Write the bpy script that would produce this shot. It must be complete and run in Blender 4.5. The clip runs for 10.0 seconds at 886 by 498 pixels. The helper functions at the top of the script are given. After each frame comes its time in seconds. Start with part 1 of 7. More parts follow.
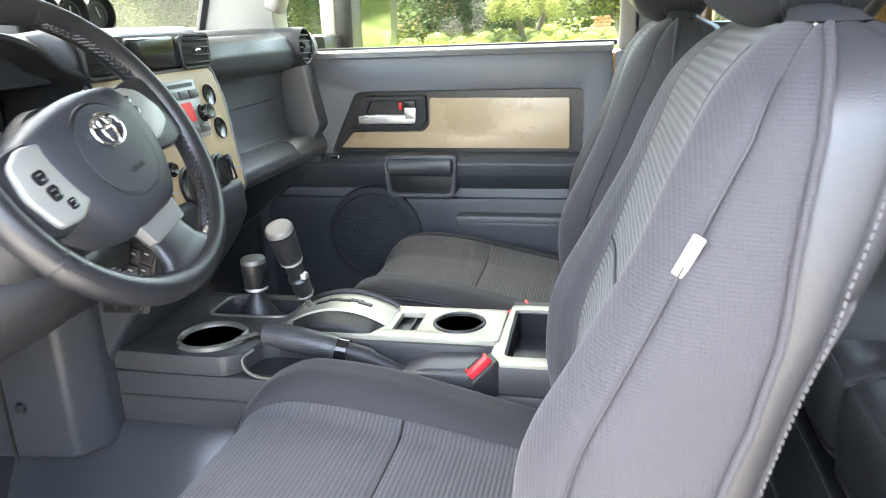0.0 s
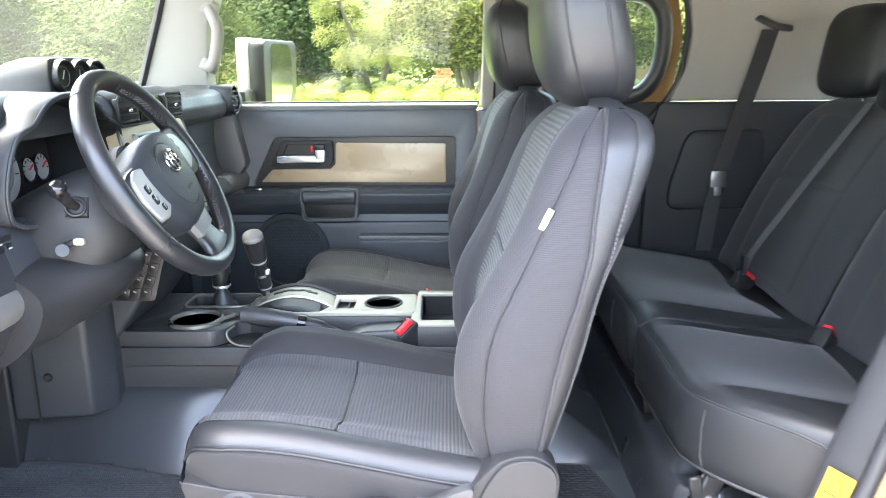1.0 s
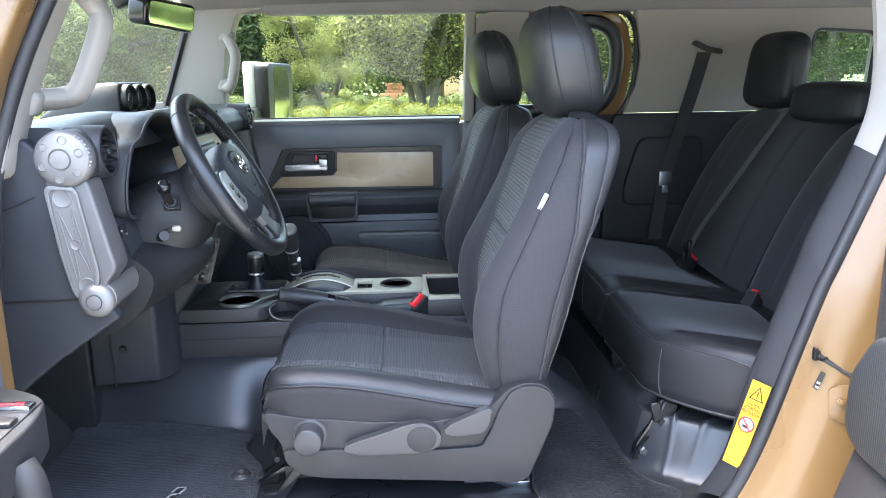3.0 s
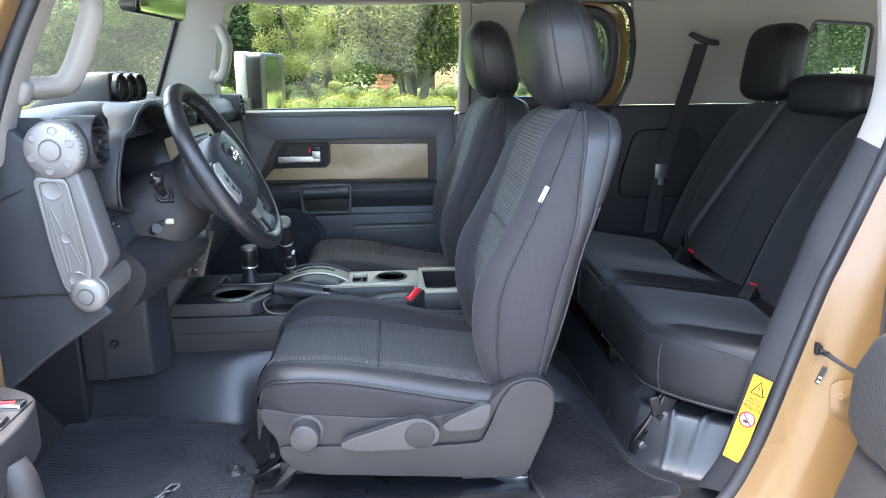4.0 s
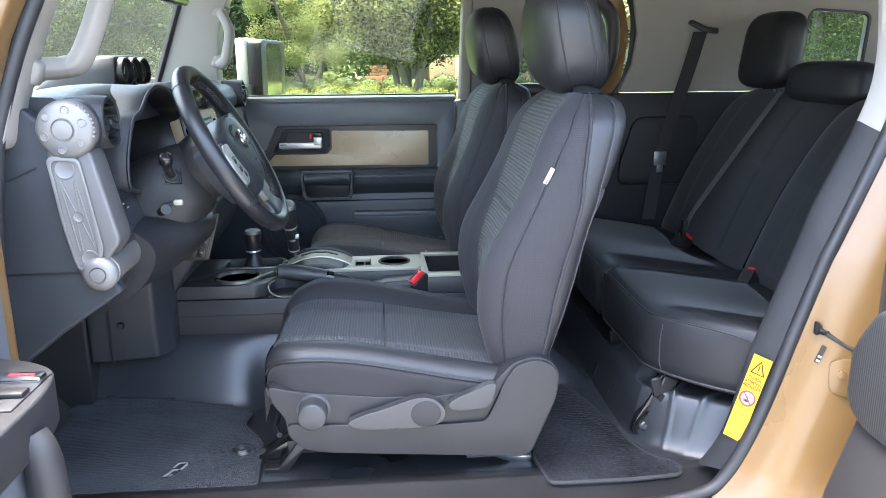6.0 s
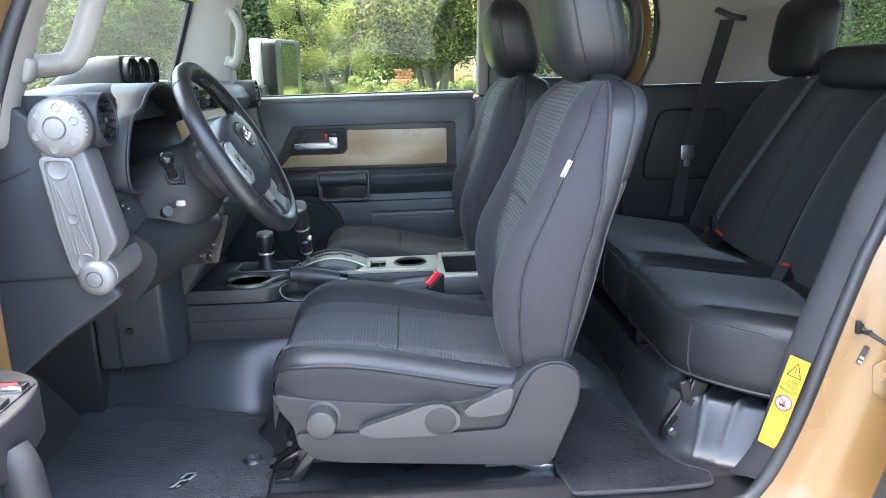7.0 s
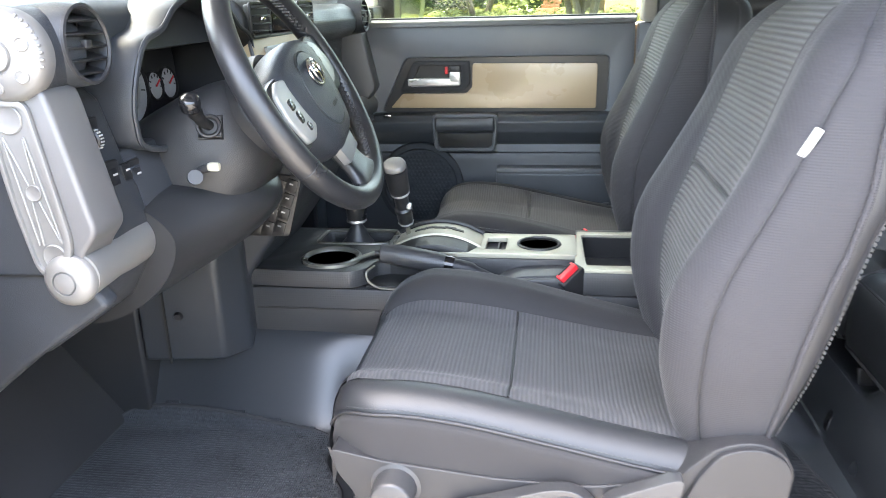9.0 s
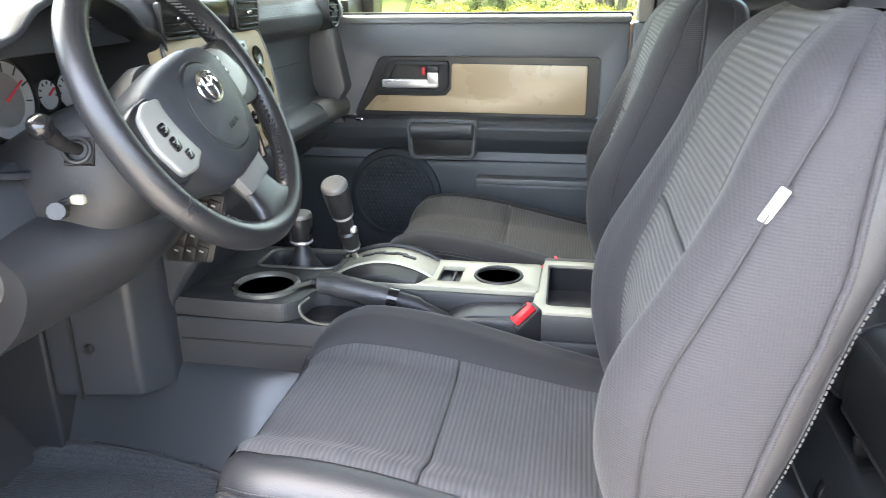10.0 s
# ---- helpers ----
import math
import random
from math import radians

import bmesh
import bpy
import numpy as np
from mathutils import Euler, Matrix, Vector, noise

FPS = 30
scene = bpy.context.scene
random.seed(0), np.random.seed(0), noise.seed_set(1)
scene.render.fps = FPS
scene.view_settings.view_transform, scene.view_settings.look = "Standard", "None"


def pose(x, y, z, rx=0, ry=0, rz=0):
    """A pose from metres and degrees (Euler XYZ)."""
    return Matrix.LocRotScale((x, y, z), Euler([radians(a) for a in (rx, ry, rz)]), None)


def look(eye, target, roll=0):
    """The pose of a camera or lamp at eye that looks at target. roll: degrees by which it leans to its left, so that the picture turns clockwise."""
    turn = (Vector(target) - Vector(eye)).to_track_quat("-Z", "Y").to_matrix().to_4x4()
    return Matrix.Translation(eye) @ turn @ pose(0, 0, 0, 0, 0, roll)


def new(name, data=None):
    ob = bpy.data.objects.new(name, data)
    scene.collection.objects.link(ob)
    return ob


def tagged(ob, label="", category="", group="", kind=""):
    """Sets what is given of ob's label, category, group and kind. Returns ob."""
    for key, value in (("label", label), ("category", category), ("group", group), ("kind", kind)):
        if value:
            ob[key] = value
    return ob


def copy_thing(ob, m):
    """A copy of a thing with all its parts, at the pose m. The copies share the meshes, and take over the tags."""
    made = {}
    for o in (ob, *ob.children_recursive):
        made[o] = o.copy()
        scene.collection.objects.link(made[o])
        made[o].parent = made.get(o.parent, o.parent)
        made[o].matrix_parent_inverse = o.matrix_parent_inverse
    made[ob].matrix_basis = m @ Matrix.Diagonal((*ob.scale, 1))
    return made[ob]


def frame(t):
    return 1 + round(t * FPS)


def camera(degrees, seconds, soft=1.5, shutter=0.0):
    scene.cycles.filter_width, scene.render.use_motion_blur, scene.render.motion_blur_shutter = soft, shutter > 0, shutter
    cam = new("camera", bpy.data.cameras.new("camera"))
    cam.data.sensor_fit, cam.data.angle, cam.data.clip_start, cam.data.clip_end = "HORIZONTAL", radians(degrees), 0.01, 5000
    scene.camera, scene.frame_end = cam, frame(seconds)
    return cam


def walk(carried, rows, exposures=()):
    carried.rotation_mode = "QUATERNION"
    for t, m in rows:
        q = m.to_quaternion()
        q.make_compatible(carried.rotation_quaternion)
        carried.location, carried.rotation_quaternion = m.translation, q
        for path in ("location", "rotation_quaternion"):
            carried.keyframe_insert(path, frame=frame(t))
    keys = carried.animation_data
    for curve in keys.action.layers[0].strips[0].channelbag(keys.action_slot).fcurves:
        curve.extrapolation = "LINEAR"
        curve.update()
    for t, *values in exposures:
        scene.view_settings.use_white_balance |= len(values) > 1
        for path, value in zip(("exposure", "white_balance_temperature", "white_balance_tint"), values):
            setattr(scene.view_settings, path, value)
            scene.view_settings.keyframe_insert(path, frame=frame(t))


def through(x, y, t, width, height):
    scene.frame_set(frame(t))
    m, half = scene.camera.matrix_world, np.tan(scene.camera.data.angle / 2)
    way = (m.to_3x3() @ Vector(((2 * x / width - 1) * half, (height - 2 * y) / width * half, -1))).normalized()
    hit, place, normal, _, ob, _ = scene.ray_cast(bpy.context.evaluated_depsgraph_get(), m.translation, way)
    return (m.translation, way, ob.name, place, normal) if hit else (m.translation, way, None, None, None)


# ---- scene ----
cam = camera(61.2, 10.0, 0.8, 0.35)
PATH = [
    (0, (0.211, -1.101, 1.362), (-0.209, 0.766, 0.78), -2.3),
    (0.5, (0.171, -1.348, 1.392), (-0.064, 0.563, 0.853), -1.0),
    (1, (0.133, -1.607, 1.411), (0.117, 0.336, 0.936), -0.4),
    (1.5, (0.123, -1.813, 1.424), (0.184, 0.142, 1.008), -0.8),
    (2, (0.049, -1.911, 1.438), (0.135, 0.047, 1.038), -1.2),
    (2.5, (0.016, -1.962, 1.432), (0.115, -0.009, 1.012), -1.1),
    (4, (-0.013, -1.934, 1.426), (0.125, 0.008, 0.964), -0.7),
    (4.5, (-0.011, -1.929, 1.424), (0.135, 0.01, 0.953), -0.6),
    (5, (-0.017, -1.932, 1.424), (0.135, 0.003, 0.942), -0.4),
    (5.5, (-0.04, -1.957, 1.422), (0.118, -0.023, 0.937), -0.4),
    (7, (-0.006, -1.89, 1.386), (0.074, 0.051, 0.912), -1.8),
    (7.5, (0.095, -1.746, 1.392), (0.062, 0.189, 0.887), -2.3),
    (8, (0.098, -1.617, 1.38), (-0.018, 0.302, 0.828), -2.4),
    (8.5, (0.052, -1.506, 1.368), (-0.137, 0.393, 0.769), -1.9),
    (9, (0.003, -1.408, 1.355), (-0.275, 0.469, 0.721), -1.5),
    (9.5, (0.058, -1.245, 1.369), (-0.327, 0.602, 0.705), -1.0),
    (10, (0.111, -1.212, 1.375), (-0.231, 0.642, 0.707), -0.7),
]
# stops by which the clip's camera brightens and darkens its picture
EXPOSURES = [(0.0, 5.42, 7100, 8), (1.0, 5.3, 6700, 8), (1.7, 4.7, 6300, 8), (2.5, 4.3, 6100, 8), (5.0, 4.26, 6100, 8), (7.0, 4.33, 6150, 8), (8.0, 4.75, 6600, 8), (9.0, 5.08, 7000, 8), (9.5, 5.2, 7150, 8), (10.0, 5.2, 7200, 8)]
walk(cam, [(t, look(eye, target, roll)) for t, eye, target, roll in PATH], EXPOSURES)

# ---- light ----
world = bpy.data.worlds.new("sky")
scene.world = world
world.use_nodes = True
_n, _l = world.node_tree.nodes, world.node_tree.links
_sky = _n.new("ShaderNodeTexSky")
_sky.sky_type = "NISHITA"
_sky.sun_disc = False
_sky.sun_elevation, _sky.sun_rotation = radians(76), radians(286.7)
_sky.air_density, _sky.dust_density = 1.0, 7.0
_l.new(_sky.outputs[0], _n["Background"].inputs[0])
_n["Background"].inputs[1].default_value = 0.15
sun = new("sun", bpy.data.lights.new("sun", "SUN"))
sun.data.energy, sun.data.angle, sun.data.color = 0.75, radians(20), (1.0, 0.95, 0.86)
sun.matrix_world = look((-6.9, 2.1, 29.0), (0, 0, 0))

# ---- materials ----
def material(name, colour, rough=0.5, metal=0.0, vary=0.25, grain=0.0, scale=900.0, stain=6.0, coat=0.0, spec=0.5, sheen=0.0, wear=0.08):
    """A principled surface with a large, uneven tone, fine tone noise and fine relief."""
    m = bpy.data.materials.new(name)
    m.use_nodes = True
    n, l = m.node_tree.nodes, m.node_tree.links
    b = n["Principled BSDF"]
    tc = n.new("ShaderNodeTexCoord")
    big, fine = n.new("ShaderNodeTexNoise"), n.new("ShaderNodeTexNoise")
    big.inputs["Scale"].default_value, big.inputs["Detail"].default_value = stain, 6
    fine.inputs["Scale"].default_value, fine.inputs["Detail"].default_value = scale, 2
    l.new(tc.outputs["Object"], big.inputs["Vector"])
    l.new(tc.outputs["Object"], fine.inputs["Vector"])
    add = n.new("ShaderNodeMath")
    add.operation = "MULTIPLY_ADD"
    l.new(fine.outputs[0], add.inputs[0])
    add.inputs[1].default_value = 0.5
    l.new(big.outputs[0], add.inputs[2])
    ramp = n.new("ShaderNodeMapRange")
    ramp.inputs[1].default_value, ramp.inputs[2].default_value = 0.45, 1.05
    ramp.inputs[3].default_value, ramp.inputs[4].default_value = 1 - vary, 1 + vary
    l.new(add.outputs[0], ramp.inputs[0])
    mul = n.new("ShaderNodeVectorMath")
    mul.operation = "SCALE"
    mul.inputs[0].default_value = colour
    l.new(ramp.outputs[0], mul.inputs["Scale"])
    l.new(mul.outputs[0], b.inputs["Base Color"])
    rr = n.new("ShaderNodeMapRange")
    rr.inputs[1].default_value, rr.inputs[2].default_value = 0.3, 0.7
    rr.inputs[3].default_value, rr.inputs[4].default_value = max(0.02, rough - wear), min(1, rough + wear)
    l.new(big.outputs[0], rr.inputs[0])
    l.new(rr.outputs[0], b.inputs["Roughness"])
    b.inputs["Metallic"].default_value = metal
    b.inputs["Coat Weight"].default_value = coat
    b.inputs["Coat Roughness"].default_value = 0.06
    b.inputs["Specular IOR Level"].default_value = spec
    b.inputs["Sheen Weight"].default_value = sheen
    b.inputs["Sheen Roughness"].default_value = 0.4
    if grain:
        bump = n.new("ShaderNodeBump")
        bump.inputs["Strength"].default_value, bump.inputs["Distance"].default_value = grain, 0.0006
        l.new(fine.outputs[0], bump.inputs["Height"])
        l.new(bump.outputs[0], b.inputs["Normal"])
    return m


def ribbed(m, axis, pitch, depth, across=None, tone=0.35):
    """Adds woven ribs to a surface: crests every pitch metres along an axis, broken by a second pitch across; tone
    paints the ribs' shade into the colour, grooves darker than crests.
    """
    n, l = m.node_tree.nodes, m.node_tree.links
    b = n["Principled BSDF"]
    tc, sep = n.new("ShaderNodeTexCoord"), n.new("ShaderNodeSeparateXYZ")
    l.new(tc.outputs["Object"], sep.inputs[0])

    def wave(ax, p):
        a, s = n.new("ShaderNodeMath"), n.new("ShaderNodeMath")
        a.operation, s.operation = "MULTIPLY", "SINE"
        a.inputs[1].default_value = 2 * math.pi / p
        l.new(sep.outputs["XYZ".index(ax)], a.inputs[0])
        l.new(a.outputs[0], s.inputs[0])
        return s.outputs[0]
    h = wave(axis, pitch)
    if across:
        mx = n.new("ShaderNodeMath")
        mx.operation = "MULTIPLY_ADD"
        l.new(wave(across[0], across[1]), mx.inputs[0])
        mx.inputs[1].default_value = across[2]
        l.new(h, mx.inputs[2])
        h = mx.outputs[0]
    bump = n.new("ShaderNodeBump")
    bump.inputs["Strength"].default_value, bump.inputs["Distance"].default_value = 1.0, depth
    l.new(h, bump.inputs["Height"])
    old = b.inputs["Normal"].links
    if old:
        l.new(old[0].from_socket, bump.inputs["Normal"])
    l.new(bump.outputs[0], b.inputs["Normal"])
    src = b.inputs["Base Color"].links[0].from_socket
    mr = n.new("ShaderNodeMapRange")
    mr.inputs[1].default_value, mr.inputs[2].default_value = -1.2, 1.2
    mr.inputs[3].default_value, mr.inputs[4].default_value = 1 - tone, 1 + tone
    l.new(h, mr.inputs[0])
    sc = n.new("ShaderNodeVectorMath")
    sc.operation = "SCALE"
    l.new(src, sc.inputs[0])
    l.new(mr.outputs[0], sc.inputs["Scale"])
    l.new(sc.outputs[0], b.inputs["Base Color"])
    return m


def leafy(name, dark, light, through=0.3):
    """Foliage: each leaf has its own tone between two greens and lets some light through."""
    m = bpy.data.materials.new(name)
    m.use_nodes = True
    n, l = m.node_tree.nodes, m.node_tree.links
    b = n["Principled BSDF"]
    geo, mix = n.new("ShaderNodeNewGeometry"), n.new("ShaderNodeMix")
    mix.data_type = "RGBA"
    mix.inputs[6].default_value, mix.inputs[7].default_value = (*dark, 1), (*light, 1)
    l.new(geo.outputs["Random Per Island"], mix.inputs[0])
    l.new(mix.outputs[2], b.inputs["Base Color"])
    b.inputs["Roughness"].default_value = 0.75
    b.inputs["Specular IOR Level"].default_value = 0.2
    tr, ms = n.new("ShaderNodeBsdfTranslucent"), n.new("ShaderNodeMixShader")
    l.new(mix.outputs[2], tr.inputs[0])
    ms.inputs[0].default_value = through
    l.new(b.outputs[0], ms.inputs[1])
    l.new(tr.outputs[0], ms.inputs[2])
    l.new(ms.outputs[0], n["Material Output"].inputs[0])
    return m


def glass(name, tint=(0.9, 0.95, 0.93), haze=0.0):
    m = bpy.data.materials.new(name)
    m.use_nodes = True
    n, l = m.node_tree.nodes, m.node_tree.links
    t, g, x = n.new("ShaderNodeBsdfTransparent"), n.new("ShaderNodeBsdfGlossy"), n.new("ShaderNodeMixShader")
    t.inputs[0].default_value = (*tint, 1)
    g.inputs["Roughness"].default_value = 0.02
    fr, mr = n.new("ShaderNodeLayerWeight"), n.new("ShaderNodeMapRange")
    fr.inputs[0].default_value = 0.25
    mr.inputs[3].default_value, mr.inputs[4].default_value = 0.015, 0.16
    l.new(fr.outputs["Facing"], mr.inputs[0])
    l.new(mr.outputs[0], x.inputs[0])
    l.new(t.outputs[0], x.inputs[1])
    l.new(g.outputs[0], x.inputs[2])
    # pale film added to paint in the hazy glare reflected by the glass
    film, d1, d2, dm = n.new("ShaderNodeMixShader"), n.new("ShaderNodeBsdfDiffuse"), n.new("ShaderNodeBsdfTranslucent"), n.new("ShaderNodeMixShader")
    d1.inputs[0].default_value = d2.inputs[0].default_value = (0.62, 0.66, 0.62, 1)
    dm.inputs[0].default_value = 0.6
    l.new(d1.outputs[0], dm.inputs[1])
    l.new(d2.outputs[0], dm.inputs[2])
    noise, nr = n.new("ShaderNodeTexNoise"), n.new("ShaderNodeMapRange")
    noise.inputs["Scale"].default_value = 5.0
    nr.inputs[3].default_value, nr.inputs[4].default_value = haze * 0.6, haze * 1.4
    l.new(noise.outputs[0], nr.inputs[0])
    l.new(nr.outputs[0], film.inputs[0])
    l.new(x.outputs[0], film.inputs[1])
    l.new(dm.outputs[0], film.inputs[2])
    l.new(film.outputs[0], n["Material Output"].inputs[0])
    return m


def glow(name, colour, power):
    m = bpy.data.materials.new(name)
    m.use_nodes = True
    b = m.node_tree.nodes["Principled BSDF"]
    b.inputs["Base Color"].default_value = (*colour, 1)
    b.inputs["Emission Color"].default_value = (*colour, 1)
    b.inputs["Emission Strength"].default_value = power
    return m


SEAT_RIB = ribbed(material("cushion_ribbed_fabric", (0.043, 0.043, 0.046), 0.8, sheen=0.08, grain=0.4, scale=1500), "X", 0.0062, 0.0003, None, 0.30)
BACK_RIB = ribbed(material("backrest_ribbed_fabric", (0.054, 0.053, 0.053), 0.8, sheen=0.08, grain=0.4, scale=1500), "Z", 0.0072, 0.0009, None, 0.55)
FABRIC = ribbed(material("grey_smooth_fabric", (0.026, 0.0255, 0.029), 0.78, sheen=0.1, spec=0.35, grain=0.35, scale=1400, vary=0.22, stain=9), "Z", 0.0030, 0.0001, ("X", 0.0032, 1.0), 0.02)
DARKFAB = material("dark_seat_fabric", (0.021, 0.0205, 0.022), 0.8, sheen=0.1, grain=0.4, scale=1400, spec=0.3)
LEATHER = material("black_leatherette", (0.020, 0.0210, 0.0236), 0.45, grain=0.45, scale=700, vary=0.08, wear=0.02)
REAR_LEATHER = material("dull_black_leatherette", (0.0155, 0.0165, 0.0185), 0.46, grain=0.45, scale=700, vary=0.12, spec=0.35, wear=0.03)
REAR_FABRIC = material("black_rear_fabric", (0.022, 0.0228, 0.025), 0.8, sheen=0.15, spec=0.3, grain=0.4, scale=1200)
THREAD = material("grey_thread", (0.058, 0.058, 0.061), 0.8)
PIPING = material("black_piping", (0.018, 0.018, 0.02), 0.6)
DASH = material("dark_grained_plastic", (0.026, 0.029, 0.034), 0.42, grain=0.6, scale=1100, vary=0.12, spec=0.32)
WHEEL = material("black_wheel_leather", (0.015, 0.0155, 0.017), 0.33, grain=0.4, scale=800, vary=0.12)
DOORLOW = material("darker_door_plastic", (0.045, 0.050, 0.057), 0.42, grain=0.6, scale=1100, vary=0.12)
COLUMN = material("darker_column_plastic", (0.019, 0.0195, 0.021), 0.42, grain=0.6, scale=1100, vary=0.12, spec=0.35)
DASHRIB = ribbed(material("ribbed_dash_plastic", (0.052, 0.056, 0.060), 0.48, grain=0.5, scale=1100, vary=0.12), "Z", 0.0042, 0.00008, None, 0.03)
CONSOLE = ribbed(material("black_textured_plastic", (0.034, 0.0345, 0.036), 0.42, grain=0.3, scale=900, vary=0.12), "X", 0.0046, 0.00004, ("Z", 0.0046, 1.0), 0.02)
PAD = ribbed(material("dimpled_grey_plastic", (0.024, 0.026, 0.029), 0.45, grain=0.3, scale=900, vary=0.12), "Y", 0.005, 0.0001, ("Z", 0.005, 1.0), 0.06)
RIMGREY = material("dark_satin_rim", (0.135, 0.132, 0.115), 0.33, metal=0.4, vary=0.08)
REARTRIM = material("black_grained_trim", (0.016, 0.017, 0.0195), 0.55, vary=0.12, grain=0.5, scale=1100, spec=0.3)
RADIO = material("silver_radio_face", (0.26, 0.26, 0.245), 0.4, metal=0.3, vary=0.08)
MESH = material("dull_black_mesh", (0.032, 0.036, 0.041), 0.75, vary=0.2, spec=0.3)
LEVER = material("satin_grey_plastic", (0.031, 0.0318, 0.0346), 0.40, vary=0.1, grain=0.3, scale=1300)
MIDGREY = material("mid_grey_plastic", (0.10, 0.105, 0.108), 0.5, vary=0.1, grain=0.3, scale=1300)
GREYPL = material("grey_seat_plastic", (0.021, 0.0212, 0.0232), 0.42, grain=0.5, scale=1300, vary=0.1, spec=0.32, wear=0.05)
BLACKPL = material("black_plastic", (0.012, 0.012, 0.013), 0.4, grain=0.3, vary=0.15)
GLOSSBLK = material("gloss_black_plastic", (0.01, 0.01, 0.011), 0.15, vary=0.1)
SILVER = material("silver_paint", (0.178, 0.176, 0.172), 0.5, metal=0.5, vary=0.08, grain=0.1, scale=2500)
BRUSHED = material("silver_grey_plastic", (0.106, 0.105, 0.107), 0.45, metal=0.3, vary=0.08)
PLATE = material("champagne_plastic", (0.36, 0.345, 0.275), 0.42, metal=0.3, vary=0.08, grain=0.1, scale=2500)
TANPL = material("tan_gloss_panel", (0.35, 0.262, 0.162), 0.32, vary=0.06, coat=0.15, stain=3)
STACK = material("tan_stack_paint", (0.47, 0.36, 0.215), 0.45, vary=0.06, spec=0.3)
PAINT = material("tan_car_paint", (0.150, 0.088, 0.033), 0.3, vary=0.05, coat=0.3, stain=2)
SMOKE = material("smooth_painted_white", (0.56, 0.575, 0.55), 0.35, vary=0.04, coat=0.6)
TRIM = material("light_grey_trim", (0.235, 0.223, 0.204), 0.75, vary=0.06, grain=0.35, scale=900, stain=3)
LINER = material("grey_headliner_cloth", (0.185, 0.181, 0.178), 0.95, vary=0.08, grain=0.6, scale=1400)
CHROMISH = material("satin_silver", (0.55, 0.55, 0.54), 0.3, metal=0.6, vary=0.05)
RUBBER = material("black_rubber", (0.018, 0.019, 0.022), 0.5, grain=0.3)
VINYL = material("grey_vinyl_floor", (0.026, 0.028, 0.031), 0.30, vary=0.15, grain=0.15, scale=900, stain=4, wear=0.03, spec=0.48)
MAT = ribbed(material("black_carpet_mat", (0.037, 0.0395, 0.0435), 0.95, vary=0.6, grain=1.0, scale=220, spec=0.1, sheen=0.08), "Y", 0.0066, 0.0004, ("X", 0.0040, 0.5), 0.09)
RMAT = ribbed(material("black_tufted_mat", (0.014, 0.015, 0.017), 0.95, vary=0.98, grain=1.0, scale=125, spec=0.1, sheen=0.08), "Y", 0.0085, 0.0002, None, 0.04)
for _m in (MAT, RMAT):
    for _b in _m.node_tree.nodes:
        if _b.type == "BUMP" and _b.inputs["Distance"].default_value > 0.0005:
            _b.inputs["Distance"].default_value = 0.004
DOORPL = material("dark_grey_door_plastic", (0.088, 0.097, 0.110), 0.42, grain=0.6, scale=1100, vary=0.12)
CHROME = material("chrome", (0.72, 0.72, 0.73), 0.12, metal=1.0, vary=0.03)
STEEL = material("bare_steel", (0.35, 0.35, 0.36), 0.4, metal=1.0, vary=0.2)
RED = material("red_plastic", (0.65, 0.02, 0.03), 0.35, vary=0.08)
YELLOW = material("yellow_sticker", (0.46, 0.255, 0.006), 0.45, vary=0.06)
WHITE = material("white_cloth_tag", (0.42, 0.42, 0.40), 0.8, vary=0.1)
INK = material("black_ink", (0.012, 0.012, 0.012), 0.5)
WEBBING = ribbed(material("grey_belt_webbing", (0.075, 0.075, 0.078), 0.7, vary=0.1), "Z", 0.003, 0.0003, None, 0.2)
DARKWEB = material("black_belt_webbing", (0.018, 0.018, 0.02), 0.7, vary=0.1, grain=0.5)
MIRROR = material("mirror_glass", (0.8, 0.82, 0.82), 0.02, metal=1.0, vary=0.0)
# glare haze is put into the glass itself, strongest on the windscreen
GLASS = glass("clear_glass", (0.76, 0.80, 0.74), haze=0.003)
HAZY = glass("hazy_windscreen_glass", (0.76, 0.82, 0.78), haze=0.028)
TINTED = glass("tinted_glass", (0.66, 0.73, 0.72), haze=0.01)
DISPLAY = glow("red_display", (0.5, 0.012, 0.01), 0.012)
AMBER = material("amber_plastic", (0.7, 0.2, 0.03), 0.4)
DIAL = material("white_dial", (0.36, 0.36, 0.36), 0.5)
GRASS = material("lawn", (0.13, 0.18, 0.035), 0.9, vary=0.35, scale=40, stain=0.6)
CONCRETE = material("worn_concrete", (0.21, 0.206, 0.198), 0.9, vary=0.3, scale=60, stain=0.8)
BARK = material("grey_bark", (0.10, 0.085, 0.07), 0.9, vary=0.35, scale=30, grain=0.5)
STUCCO = material("tan_stucco", (0.36, 0.25, 0.165), 0.9, vary=0.12, scale=30, stain=1)
TERRA = material("terracotta_block", (0.33, 0.145, 0.085), 0.85, vary=0.2, scale=20, stain=2)
STONE = material("cream_stone", (0.38, 0.34, 0.27), 0.85, vary=0.15, scale=30)
ROOFTILE = material("brown_roof_tile", (0.16, 0.09, 0.06), 0.8, vary=0.3, scale=10)
LEAF_A = leafy("green_leaves", (0.016, 0.027, 0.008), (0.185, 0.190, 0.050))
LEAF_B = leafy("yellow_green_leaves", (0.16, 0.178, 0.062), (0.26, 0.278, 0.10), 0.4)
LEAF_C = leafy("dark_green_leaves", (0.020, 0.038, 0.014), (0.058, 0.085, 0.028))
LEAF_H = leafy("hedge_leaves", (0.085, 0.092, 0.012), (0.175, 0.172, 0.028))
